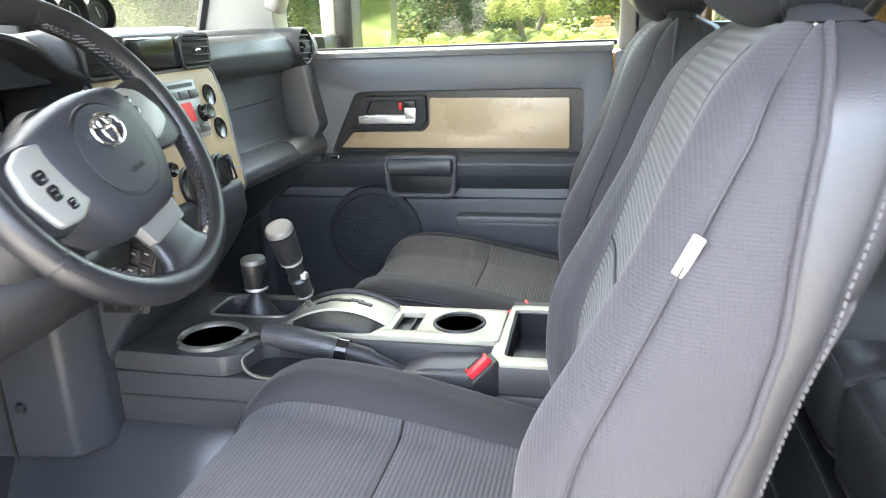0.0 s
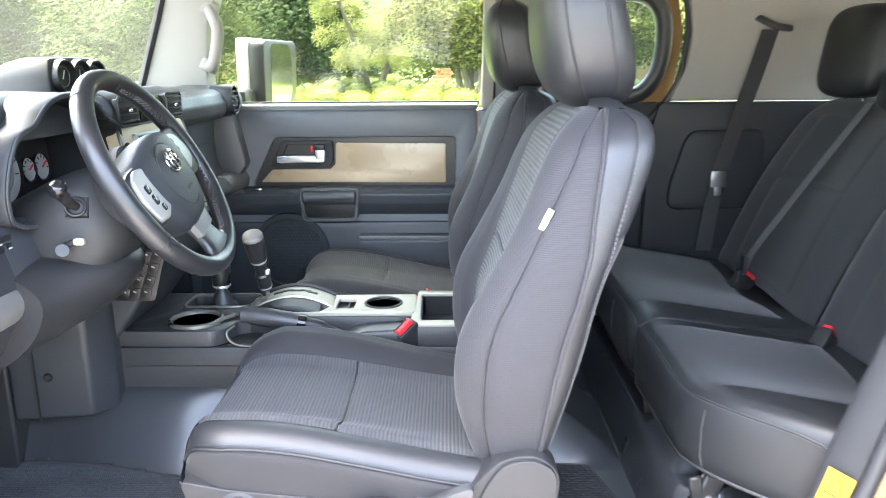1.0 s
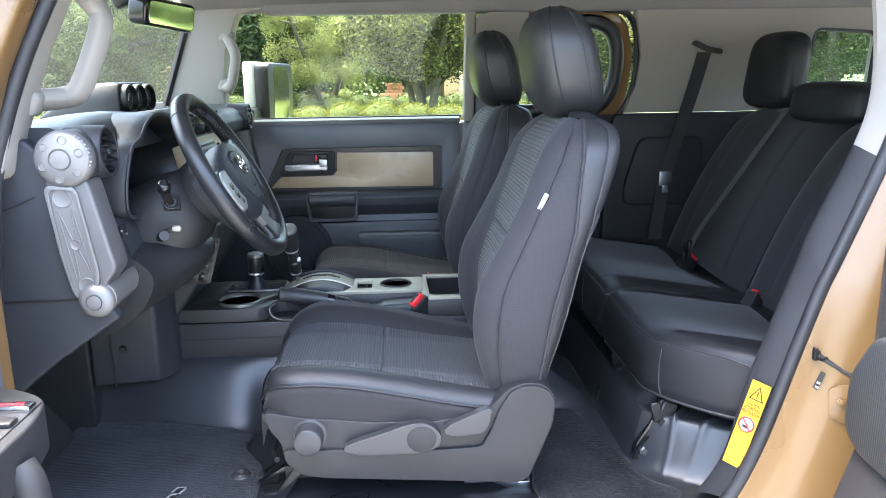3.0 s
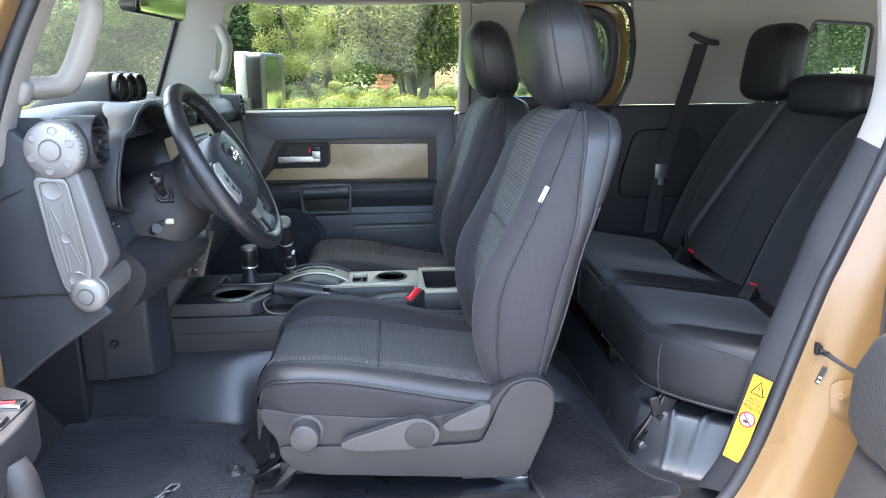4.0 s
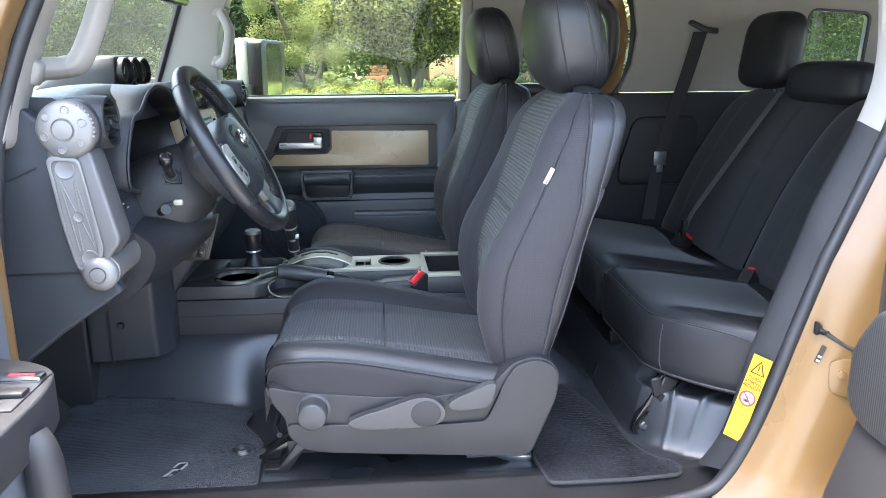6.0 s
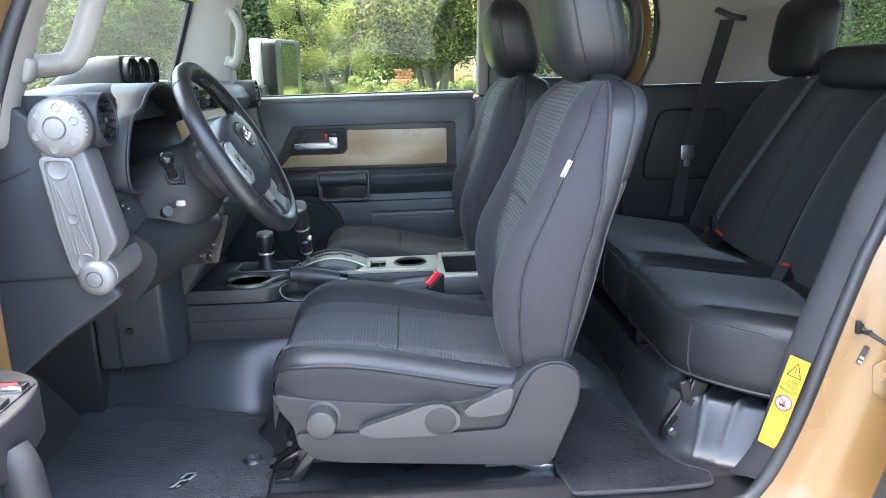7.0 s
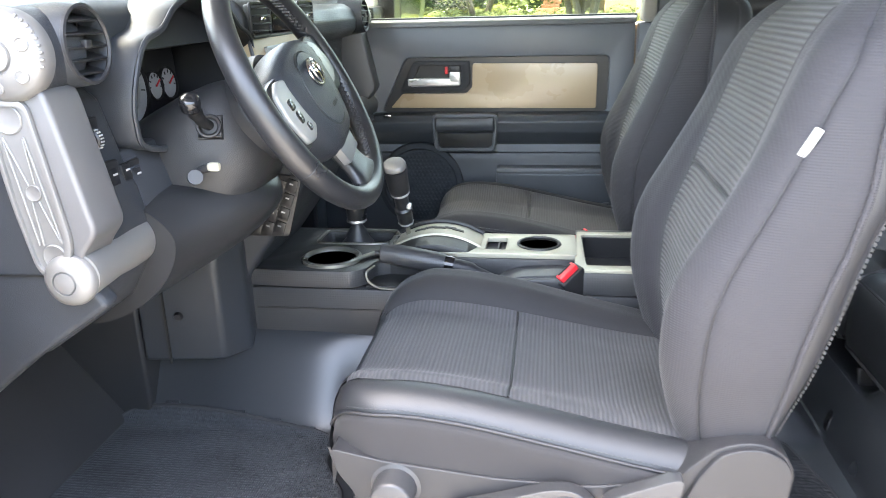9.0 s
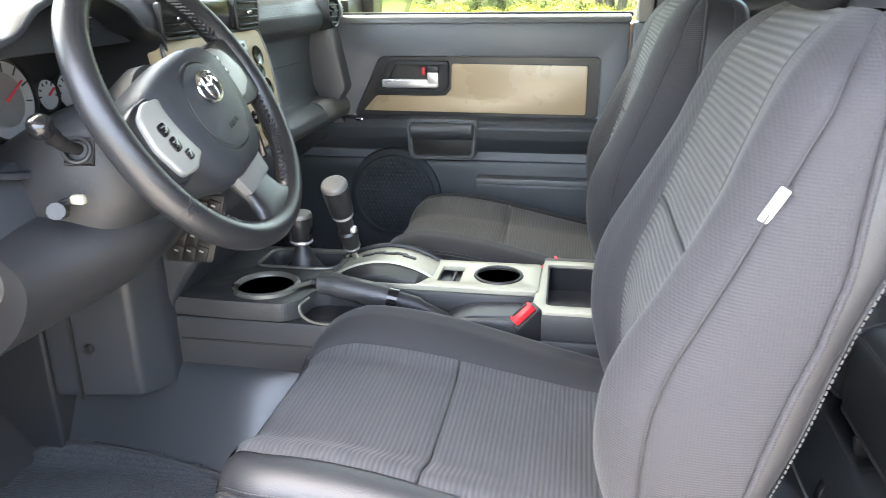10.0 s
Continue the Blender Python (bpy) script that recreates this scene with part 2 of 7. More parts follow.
# darker green for hedge and bush cores, with their inner shade in the colour
CORE_SHADE = material("deep_shade_leaves", (0.07, 0.09, 0.022), 0.9, vary=0.5, scale=40)
LEAF_D = leafy("shrub_leaves", (0.026, 0.042, 0.010), (0.075, 0.095, 0.022))


# ---- mesh helpers ----
from mathutils.geometry import tessellate_polygon

AX = {"x": (1, 2, 0), "y": (0, 2, 1), "z": (0, 1, 2)}


def thing(name, label, category, at=(0, 0, 0), group="", kind=""):
    ob = new(name)
    ob.empty_display_size = 0.05
    ob.location = at
    return tagged(ob, label, category, group, kind)


def finish(bm, name, mat, sharp=42):
    bmesh.ops.recalc_face_normals(bm, faces=bm.faces)
    me = bpy.data.meshes.new(name)
    bm.to_mesh(me)
    bm.free()
    me.materials.append(mat)
    me.polygons.foreach_set("use_smooth", [True] * len(me.polygons))
    me.set_sharp_from_angle(angle=radians(sharp))
    return me


def part(name, bm, mat, parent=None, label="", sharp=42):
    """Links a bmesh, drawn in world coordinates, as one mesh under a thing or a part."""
    ob = new(name, finish(bm, name, mat, sharp))
    if parent:
        ob.parent = parent
        if not parent.parent and parent.type == "EMPTY":
            ob.matrix_parent_inverse = Matrix.Translation(parent.location).inverted()
    return tagged(ob, label) if label else ob


def whole(name, bm, mat, label, category, group="", kind="", sharp=42):
    return tagged(part(name, bm, mat, None, "", sharp), label, category, group, kind)


def merge(*bms):
    out = bms[0]
    for b in bms[1:]:
        me = bpy.data.meshes.new("t")
        b.to_mesh(me)
        b.free()
        out.from_mesh(me)
        bpy.data.meshes.remove(me)
    return out


def soften(bm, bev, seg=2, angle=25):
    if bev > 0:
        es = [e for e in bm.edges if len(e.link_faces) == 2 and e.calc_face_angle(0) > radians(angle)]
        bmesh.ops.bevel(bm, geom=es, offset=bev, segments=seg, profile=0.5, affect="EDGES", clamp_overlap=True)
    return bm


def box(c, s, bev=0.004, seg=2, rot=(0, 0, 0)):
    bm = bmesh.new()
    bmesh.ops.create_cube(bm, size=1, matrix=Matrix.Diagonal((*s, 1)))
    soften(bm, min(bev, min(s) * 0.45), seg)
    bmesh.ops.transform(bm, matrix=pose(*c, *rot), verts=bm.verts)
    return bm


def prism(pts, axis, lo, hi, bev=0.004, seg=2):
    """A polygon in the plane across an axis, drawn out from lo to hi along it."""
    i, j, k = AX[axis]
    bm = bmesh.new()
    rings = []
    for h in (lo, hi):
        ring = []
        for a, b in pts:
            v = [0, 0, 0]
            v[i], v[j], v[k] = a, b, h
            ring.append(bm.verts.new(v))
        rings.append(ring)
    n = len(pts)
    bm.faces.new(rings[0])
    bm.faces.new(rings[1][::-1])
    for q in range(n):
        bm.faces.new((rings[0][q], rings[1][q], rings[1][(q + 1) % n], rings[0][(q + 1) % n]))
    bmesh.ops.recalc_face_normals(bm, faces=bm.faces)
    return soften(bm, bev, seg)


def plate(outer, holes, axis, lo, hi, bev=0.0):
    """A flat plate with holes, of real thickness."""
    i, j, k = AX[axis]
    loops = [list(outer)] + [list(h) for h in holes]
    tris = tessellate_polygon([[Vector((a, b, 0)) for a, b in lp] for lp in loops])
    flat = [p for lp in loops for p in lp]
    bm = bmesh.new()
    side = []
    for h in (lo, hi):
        vs = []
        for a, b in flat:
            v = [0, 0, 0]
            v[i], v[j], v[k] = a, b, h
            vs.append(bm.verts.new(v))
        side.append(vs)
        for t in tris:
            try:
                bm.faces.new([vs[q] for q in t])
            except ValueError:
                pass
    at = 0
    for lp in loops:
        n = len(lp)
        for q in range(n):
            a, b = at + q, at + (q + 1) % n
            bm.faces.new((side[0][a], side[0][b], side[1][b], side[1][a]))
        at += n
    bmesh.ops.recalc_face_normals(bm, faces=bm.faces)
    return soften(bm, bev, 2, 50)


def spline(pts, n=8, closed=False):
    """Points on a smooth curve through the points given."""
    p = [np.array(q, float) for q in pts]
    m = len(p)
    out = []
    for i in range(m if closed else m - 1):
        if closed:
            a, b, c, d = p[i - 1], p[i], p[(i + 1) % m], p[(i + 2) % m]
        else:
            a, b, c, d = p[max(i - 1, 0)], p[i], p[i + 1], p[min(i + 2, m - 1)]
        for s in range(n):
            t = s / n
            out.append(0.5 * (2 * b + (c - a) * t + (2 * a - 5 * b + 4 * c - d) * t * t + (3 * b - a - 3 * c + d) * t ** 3))
    if not closed:
        out.append(p[-1])
    return out


def rounded(pts, r, n=5):
    """A polygon with its corners rounded."""
    out, m = [], len(pts)
    for i in range(m):
        a, b, c = (np.array(pts[(i + q) % m], float) for q in (-1, 0, 1))
        u, v = a - b, c - b
        lu, lv = np.linalg.norm(u), np.linalg.norm(v)
        d = min(r, lu * 0.45, lv * 0.45)
        p, q = b + u / lu * d, b + v / lv * d
        for s in range(n + 1):
            t = s / n
            out.append(tuple((1 - t) ** 2 * p + 2 * t * (1 - t) * b + t * t * q))
    return out


def skin(loops, closed=True, caps=True, tube_closed=False):
    """A surface through rows of points; closed: each row is a ring."""
    bm = bmesh.new()
    rows = [[bm.verts.new(tuple(p)) for p in lp] for lp in loops]
    n = len(rows[0])
    pairs = list(zip(rows, rows[1:] + ([rows[0]] if tube_closed else [])))
    for a, b in pairs:
        for q in range(n if closed else n - 1):
            bm.faces.new((a[q], a[(q + 1) % n], b[(q + 1) % n], b[q]))
    if caps and closed and not tube_closed:
        bm.faces.new(rows[0][::-1])
        bm.faces.new(rows[-1])
    return bm


def thicken(bm, t):
    """Gives an open sheet a real thickness t behind its face."""
    bm.normal_update()
    faces, edge = list(bm.faces), [e for e in bm.edges if e.is_boundary]
    twin = {v: bm.verts.new(v.co - v.normal * t) for v in list(bm.verts)}
    for f in faces:
        bm.faces.new([twin[v] for v in reversed(f.verts)])
    for e in edge:
        a, b = e.verts
        bm.faces.new((a, b, twin[b], twin[a]))


def tube(path, r, n=10, closed=False, flat=1.0, up=None, power=1.0):
    """A round or flattened bar along a path."""
    p = [Vector(q) for q in path]
    m = len(p)
    rs = r if isinstance(r, (list, tuple)) else [r] * m
    loops = []
    nrm = None
    for i in range(m):
        if closed:
            t = (p[(i + 1) % m] - p[i - 1]).normalized()
        else:
            t = (p[min(i + 1, m - 1)] - p[max(i - 1, 0)]).normalized()
        if up is not None:
            nrm = (Vector(up) - t * t.dot(Vector(up))).normalized()
        elif nrm is None:
            nrm = t.orthogonal().normalized()
        else:
            nrm = (nrm - t * t.dot(nrm)).normalized()
        b = t.cross(nrm)
        ring = []
        for q in range(n):
            a = 2 * math.pi * q / n
            c, s = math.cos(a), math.sin(a)
            c, s = math.copysign(abs(c) ** power, c), math.copysign(abs(s) ** power, s)
            ring.append(p[i] + (nrm * c * flat + b * s) * rs[i])
        loops.append(ring)
    return skin(loops, True, True, closed)


def lathe(profile, origin, way, n=32):
    """A turned shape: (radius, height) pairs round an axis."""
    w = Vector(way).normalized()
    u = w.orthogonal().normalized()
    v = w.cross(u)
    o = Vector(origin)
    loops = []
    for r, h in profile:
        r = max(r, 0.0002)
        loops.append([o + w * h + (u * math.cos(2 * math.pi * q / n) + v * math.sin(2 * math.pi * q / n)) * r for q in range(n)])
    return skin(loops)


def ring(radius, thick, origin, way, n=40, m=10):
    w = Vector(way).normalized()
    u = w.orthogonal().normalized()
    v = w.cross(u)
    o = Vector(origin)
    path = [o + (u * math.cos(2 * math.pi * q / n) + v * math.sin(2 * math.pi * q / n)) * radius for q in range(n)]
    return tube(path, thick, m, True)


def lean(bm, side, z0=1.30, k=0.22):
    """Leans what is above the window sill inwards, as the upper sides of the body do."""
    for v in bm.verts:
        if v.co.z > z0:
            v.co.y -= side * k * (v.co.z - z0)
    return bm


def patch(f, u0, u1, v0, v1, nu, nv, dip=0.004, soft=0.012, edges="uUvV", core=None):
    """A padded piece of a surface f(u, v): it dips into the seams along the edges named (u, U, v, V)."""
    us, vs = np.linspace(u0, u1, nu), np.linspace(v0, v1, nv)
    pts = [[np.array(f(u, v)) for u in us] for v in vs]
    rows = []
    for j in range(nv):
        row = []
        for i in range(nu):
            p = pts[j][i]
            du = pts[j][min(i + 1, nu - 1)] - pts[j][max(i - 1, 0)]
            dv = pts[min(j + 1, nv - 1)][i] - pts[max(j - 1, 0)][i]
            nn = np.cross(du, dv)
            ln = np.linalg.norm(nn)
            nn = nn / ln if ln > 1e-9 else nn
            if core is not None and np.dot(nn, p - np.array(core)) < 0:
                nn = -nn
            d = []
            if "u" in edges:
                d.append(np.linalg.norm(p - pts[j][0]))
            if "U" in edges:
                d.append(np.linalg.norm(p - pts[j][-1]))
            if "v" in edges:
                d.append(np.linalg.norm(p - pts[0][i]))
            if "V" in edges:
                d.append(np.linalg.norm(p - pts[-1][i]))
            k = math.exp(-min(d) / soft) if d else 0
            row.append(p - nn * dip * k)
        rows.append(row)
    return skin(rows, False, False)


def stitches(path, step=0.008, r=0.0009, ln=0.005):
    """Short threads along a seam, in one mesh."""
    p = [Vector(q) for q in path]
    out, carry = bmesh.new(), 0.0
    for a, b in zip(p, p[1:]):
        d = (b - a).length
        if d < 1e-6:
            continue
        w = (b - a) / d
        s = carry
        while s < d:
            q = a + w * s
            side = w.orthogonal().normalized() * r
            up = w.cross(side)
            vs = [out.verts.new(q + w * h + o) for h in (-ln / 2, ln / 2) for o in (side, up, -side, -up)]
            for k in range(4):
                out.faces.new((vs[k], vs[(k + 1) % 4], vs[4 + (k + 1) % 4], vs[4 + k]))
            s += step
        carry = s - d
    return out


def words(name, body, size, m, mat, parent, label="", depth=0.0003):
    """Raised lettering in the built-in font, at a pose."""
    cu = bpy.data.curves.new(name, "FONT")
    cu.body, cu.size, cu.extrude, cu.align_x, cu.align_y = body, size, depth, "CENTER", "CENTER"
    tmp = bpy.data.objects.new(name, cu)
    me = bpy.data.meshes.new_from_object(tmp)
    bpy.data.objects.remove(tmp)
    bm = bmesh.new()
    bm.from_mesh(me)
    bpy.data.meshes.remove(me)
    bmesh.ops.transform(bm, matrix=m, verts=bm.verts)
    return part(name, bm, mat, parent, label)


def basis(o, ex, ey):
    """A pose whose x and y run along two directions."""
    x = Vector(ex).normalized()
    z = x.cross(Vector(ey)).normalized()
    y = z.cross(x)
    m = Matrix((x, y, z)).transposed().to_4x4()
    m.translation = Vector(o)
    return m


# ---- ground and distance ----
ground = bmesh.new()
bmesh.ops.create_grid(ground, x_segments=2, y_segments=2, size=900)
whole("ground", ground, GRASS, "wide mown green lawn under open sky", "ground", kind="structure")
# unseen pale ground, spread far out to bounce light into the open car
whole("road", box((0, -16.0, 0.01), (80, 39.0, 0.02), 0.0), CONCRETE, "unseen pale concrete driveway spread to bounce light into the car", "road", kind="structure")

# ---- car body ----
body = thing("car_body", "tan painted off-road car body with open doors", "car", (0.4, 0, 0))


def floor_z(x, y):
    """The moulded floor: flat wells, a tunnel in the middle, a toe board in front, a step under the rear seat."""
    a = abs(y)
    z = 0.59
    tun = 0.165 if x < 0.3 else 0.165 * max(0.0, 1 - (x - 0.3) / 0.2)
    bulge = 0.066 / (1 + math.exp((x + 0.365 - 0.35 * (a - 0.2)) / 0.022))
    k = min(1, max(0, (0.20 + bulge - a) / (0.075 + bulge)))
    z += tun * k * k * (3 - 2 * k)
    if x < -0.80:
        z += min(0.45, (-0.80 - x) * 1.3)
    x0 = 0.495 + (0.11 * min(1, max(0, (a - 0.44) / 0.14)) ** 2)
    if x > x0:
        k = min(1, (x - x0) / (0.035 + 0.14 * min(1, max(0, (a - 0.44) / 0.14))))
        z += 0.115 * k * k * (3 - 2 * k)
        if y < 0:
            z += 0.012 * math.exp(-((y + 0.550 - 1.13 * (x - 0.527)) / 0.007) ** 2) * k
            z += 0.009 * math.exp(-((y + 0.575 - 0.59 * (x - 0.548)) / 0.008) ** 2) * k
            z += 0.055 * min(1, max(0, (x - 0.53) / 0.04)) * min(1, max(0, (y + 0.41) / 0.03)) * min(1, max(0, (-0.20 - y) / 0.03))
    if a > 0.60:
        z -= min(0.03, (a - 0.60) * 0.5)
    return z


xs = np.concatenate([np.linspace(-1.1, 0.42, 120), np.linspace(0.425, 0.75, 80), np.linspace(0.77, 1.9, 24)])
ys = np.concatenate([np.linspace(-0.66, -0.38, 80), np.linspace(-0.374, 0.66, 110)])
fl = skin([[(x, y, floor_z(x, y)) for x in xs] for y in ys], False)
thicken(fl, 0.03)
whole("floor", fl, VINYL, "shiny dark grey moulded vinyl car floor", "floor", kind="structure")

# headliner and outer roof skin
def roof_z(x, y):
    return 1.735 - 0.075 * (abs(y) / 0.62) ** 4 - 0.02 * ((x - 0.6) / 1.3) ** 2


rx, ry = np.linspace(-0.66, 1.95, 24), np.linspace(-0.62, 0.62, 30)
liner = skin([[(x, y, roof_z(x, y)) for x in rx] for y in ry], False)
thicken(liner, -0.02)
whole("ceiling", liner, LINER, "grey cloth headliner of the car", "ceiling", kind="structure")
rx2, ry2 = np.linspace(-0.74, 2.05, 24), np.linspace(-0.82, 0.82, 30)
skinr = skin([[(x, y, 1.80 - 0.12 * (abs(y) / 0.82) ** 4 - 0.02 * ((x - 0.6) / 1.3) ** 2) for x in rx2] for y in ry2], False)
thicken(skinr, -0.02)
part("roof", skinr, SMOKE, body, "white painted roof panel")

# far side: lower body shell behind the trim
part("side_panel", prism([(-1.0, 0.45), (2.05, 0.45), (2.05, 1.28), (-1.0, 1.28)], "y", 0.80, 0.90, 0.02), PAINT, body)
part("side_panel", prism([(1.0, 0.45), (2.05, 0.45), (2.05, 1.28), (1.0, 1.28)], "y", -0.90, -0.80, 0.02), PAINT, body)
part("rear_panel", box((2.03, 0, 0.9), (0.06, 1.6, 0.9), 0.01), PAINT, body)
part("firewall", box((-1.12, 0, 0.93), (0.06, 1.7, 0.65), 0.01), BLACKPL, body)
part("kick_panel", box((-0.86, 0.69, 0.98), (0.34, 0.04, 0.78), 0.01), DASH, body)
part("kick_panel", box((-0.86, -0.677, 0.76), (0.30, 0.018, 0.36), 0.004), DASH, body)
# dark sheet added over the shiny toe board to keep the footwell dark
part("toe_dark_sheet", prism([(-0.795, 0.596), (-0.81, 0.597), (-1.05, 0.909), (-1.06, 0.935), (-1.045, 0.935), (-0.80, 0.614), (-0.79, 0.604)], "y", -0.655, -0.17, 0.002), DARKFAB, body, "dark sheet added over the toe board")
part("cowl", box((-1.0, 0, 1.255), (0.30, 1.50, 0.06), 0.01), BLACKPL, body)
for s in (-1, 1):
    part("fender", prism([(-2.15, 0.62), (-2.05, 0.95), (-1.75, 1.0), (-1.45, 0.90), (-1.32, 0.50), (-0.98, 0.50), (-0.98, 1.24), (-2.15, 1.20)], "y", *sorted((s * 0.80, s * 0.885)), 0.02), PAINT, body)
part("bonnet", box((-1.65, 0, 1.17), (1.05, 1.66, 0.16), 0.06, 4), PAINT, body)
part("rear_hatch_trim", plate([(-0.66, 0.6), (0.66, 0.6), (0.66, 1.72), (-0.66, 1.72)], [rounded([(-0.50, 1.33), (0.50, 1.33), (0.46, 1.62), (-0.46, 1.62)], 0.05)], "x", 1.93, 1.96), TRIM, body)

# far side: upper trim
def far(name, bm, mat, label=""):
    return part(name, lean(bm, 1), mat, body, label)


def near(name, bm, mat, label=""):
    return part(name, lean(bm, -1), mat, body, label)


APIL = rounded([(-0.60, 1.755), (-0.755, 1.395), (-0.80, 1.28), (-0.565, 1.28), (-0.578, 1.37), (-0.555, 1.53), (-0.505, 1.645), (-0.40, 1.665), (-0.40, 1.75)], 0.02)
far("a_pillar_trim", prism(APIL, "y", 0.665, 0.75, 0.012, 3), TRIM, "light grey windscreen pillar trim")
part("pillar_label", lean(prism([(-0.64, 1.655), (-0.60, 1.655), (-0.60, 1.66), (-0.64, 1.66)], "y", 0.662, 0.664, 0), 1), LINER, body)
far("roof_rail_trim", prism([(-0.42, 1.642), (1.9, 1.642), (1.9, 1.76), (-0.42, 1.76)], "y", 0.655, 0.75, 0.01), LINER)
far("b_pillar_trim", prism(rounded([(0.232, 1.285), (0.268, 1.285), (0.268, 1.66), (0.238, 1.66)], 0.01), "y", 0.662, 0.74, 0.006), TRIM, "light grey door pillar trim")
far("b_pillar_cover", prism(rounded([(0.27, 1.46), (0.445, 1.40), (0.445, 1.655), (0.33, 1.655), (0.30, 1.635), (0.27, 1.635)], 0.012), "y", 0.672, 0.74, 0.006), TRIM)
far("b_pillar_lower", prism([(0.226, 0.50), (0.40, 0.50), (0.40, 1.457), (0.27, 1.457), (0.27, 1.283), (0.226, 1.283)], "y", 0.684, 0.74, 0.006), DOORPL)
far("rear_door_frame", plate(rounded([(0.40, 1.24), (0.77, 1.24), (0.812, 1.36), (0.82, 1.50), (0.79, 1.61), (0.74, 1.645), (0.40, 1.645)], 0.03),
                             [rounded([(0.43, 1.315), (0.70, 1.315), (0.757, 1.38), (0.765, 1.50), (0.735, 1.585), (0.69, 1.61), (0.43, 1.61)], 0.04)], "y", 0.715, 0.78, 0.005), PAINT, "tan painted rear door window frame")
gask = spline([(0.43, 0, 1.315), (0.60, 0, 1.313), (0.70, 0, 1.322), (0.752, 0, 1.38), (0.765, 0, 1.47), (0.75, 0, 1.555), (0.70, 0, 1.603), (0.60, 0, 1.612), (0.43, 0, 1.612)], 6)
far("frame_seal", tube(spline([(0.74, 0.684, 1.25), (0.785, 0.684, 1.30), (0.818, 0.684, 1.38), (0.826, 0.684, 1.48), (0.812, 0.684, 1.58), (0.775, 0.684, 1.635), (0.70, 0.684, 1.648)], 6), 0.010, 8), RUBBER)
far("window_rubber", tube([(p[0], 0.712, p[2]) for p in gask], 0.025, 10), RUBBER, "black rubber window seal")
far("rear_door_glass", box((0.6, 0.735, 1.46), (0.36, 0.004, 0.32), 0.0), TINTED)
far("rear_door_lower", prism([(0.40, 0.50), (0.765, 0.50), (0.765, 1.300), (0.40, 1.300)], "y", 0.70, 0.714, 0.004), REARTRIM)

QT = [(0.80, 1.645), (0.832, 1.50), (0.826, 1.40), (0.79, 1.305), (1.91, 1.305), (1.91, 1.645)]
far("quarter_trim", plate(QT, [rounded([(1.425, 1.385), (1.66, 1.375), (1.645, 1.565), (1.425, 1.578)], 0.03)], "y", 0.66, 0.70, 0.006), TRIM, "light grey upper rear side trim")
far("quarter_glass", box((1.55, 0.72, 1.47), (0.26, 0.004, 0.22), 0.0), TINTED)
far("quarter_window_seal", tube([(p[0], 0.665, p[1]) for p in rounded([(1.425, 1.385), (1.66, 1.375), (1.645, 1.565), (1.425, 1.578)], 0.03)], 0.007, 6, True), RUBBER)
far("quarter_lower_trim", prism(rounded([(0.765, 1.302), (0.74, 1.22), (0.72, 0.50), (1.91, 0.50), (1.91, 1.302)], 0.02), "y", 0.665, 0.72, 0.008), REARTRIM, "black lower rear side trim")
far("quarter_pocket", prism(rounded([(0.85, 1.22), (0.80, 1.05), (0.80, 0.98), (1.08, 0.98), (1.08, 1.22)], 0.04), "y", 0.645, 0.67, 0.008), REARTRIM)

# near side: windscreen pillar, jamb and seals
near("a_pillar_trim", prism(rounded([(-0.60, 1.755), (-0.755, 1.395), (-0.80, 1.28), (-0.628, 1.28), (-0.612, 1.35), (-0.575, 1.475), (-0.522, 1.60), (-0.46, 1.68), (-0.44, 1.75)], 0.02), "y", -0.735, -0.665, 0.012, 3), TRIM, "light grey windscreen pillar trim")
near("a_pillar_jamb", prism([(-0.85, 1.28), (-0.642, 1.28), (-0.632, 1.33), (-0.600, 1.45), (-0.545, 1.58), (-0.50, 1.66), (-0.46, 1.74), (-0.62, 1.78), (-0.85, 1.40)], "y", -0.80, -0.737, 0.012, 3), PAINT, "tan painted windscreen pillar")
near("a_pillar_lower", prism([(-1.0, 0.55), (-0.71, 0.55), (-0.692, 0.80), (-0.668, 1.10), (-0.655, 1.278), (-1.0, 1.278)], "y", -0.82, -0.738, 0.015, 3), PAINT)
part("front_door_seal", tube(spline([(-0.44, -0.635, 1.70), (-0.50, -0.655, 1.64), (-0.540, -0.672, 1.575), (-0.592, -0.70, 1.455), (-0.632, -0.725, 1.325), (-0.650, -0.735, 1.215), (-0.672, -0.735, 1.02), (-0.685, -0.735, 0.80), (-0.68, -0.735, 0.66), (-0.62, -0.735, 0.585)], 6), 0.014, 10), RUBBER, body, "black rubber door seal")
near("roof_rail", prism([(-0.50, 1.66), (1.2, 1.66), (1.2, 1.76), (-0.50, 1.76)], "y", -0.75, -0.655, 0.015, 3), PAINT)

INNER = [(0.845, -0.598, 1.64), (0.862, -0.612, 1.50), (0.860, -0.625, 1.39), (0.832, -0.635, 1.30), (0.766, -0.635, 1.149), (0.742, -0.635, 1.075), (0.668, -0.640, 0.863), (0.628, -0.640, 0.70), (0.585, -0.63, 0.615)]
SEAL = [(0.895, -0.625, 1.64), (0.90, -0.65, 1.50), (0.888, -0.67, 1.37), (0.857, -0.682, 1.278), (0.785, -0.685, 1.095), (0.765, -0.685, 1.045), (0.725, -0.685, 0.918), (0.672, -0.685, 0.745), (0.62, -0.685, 0.63)]
ins, ses = spline(INNER, 5), spline(SEAL, 5)
cut = 5 * 3
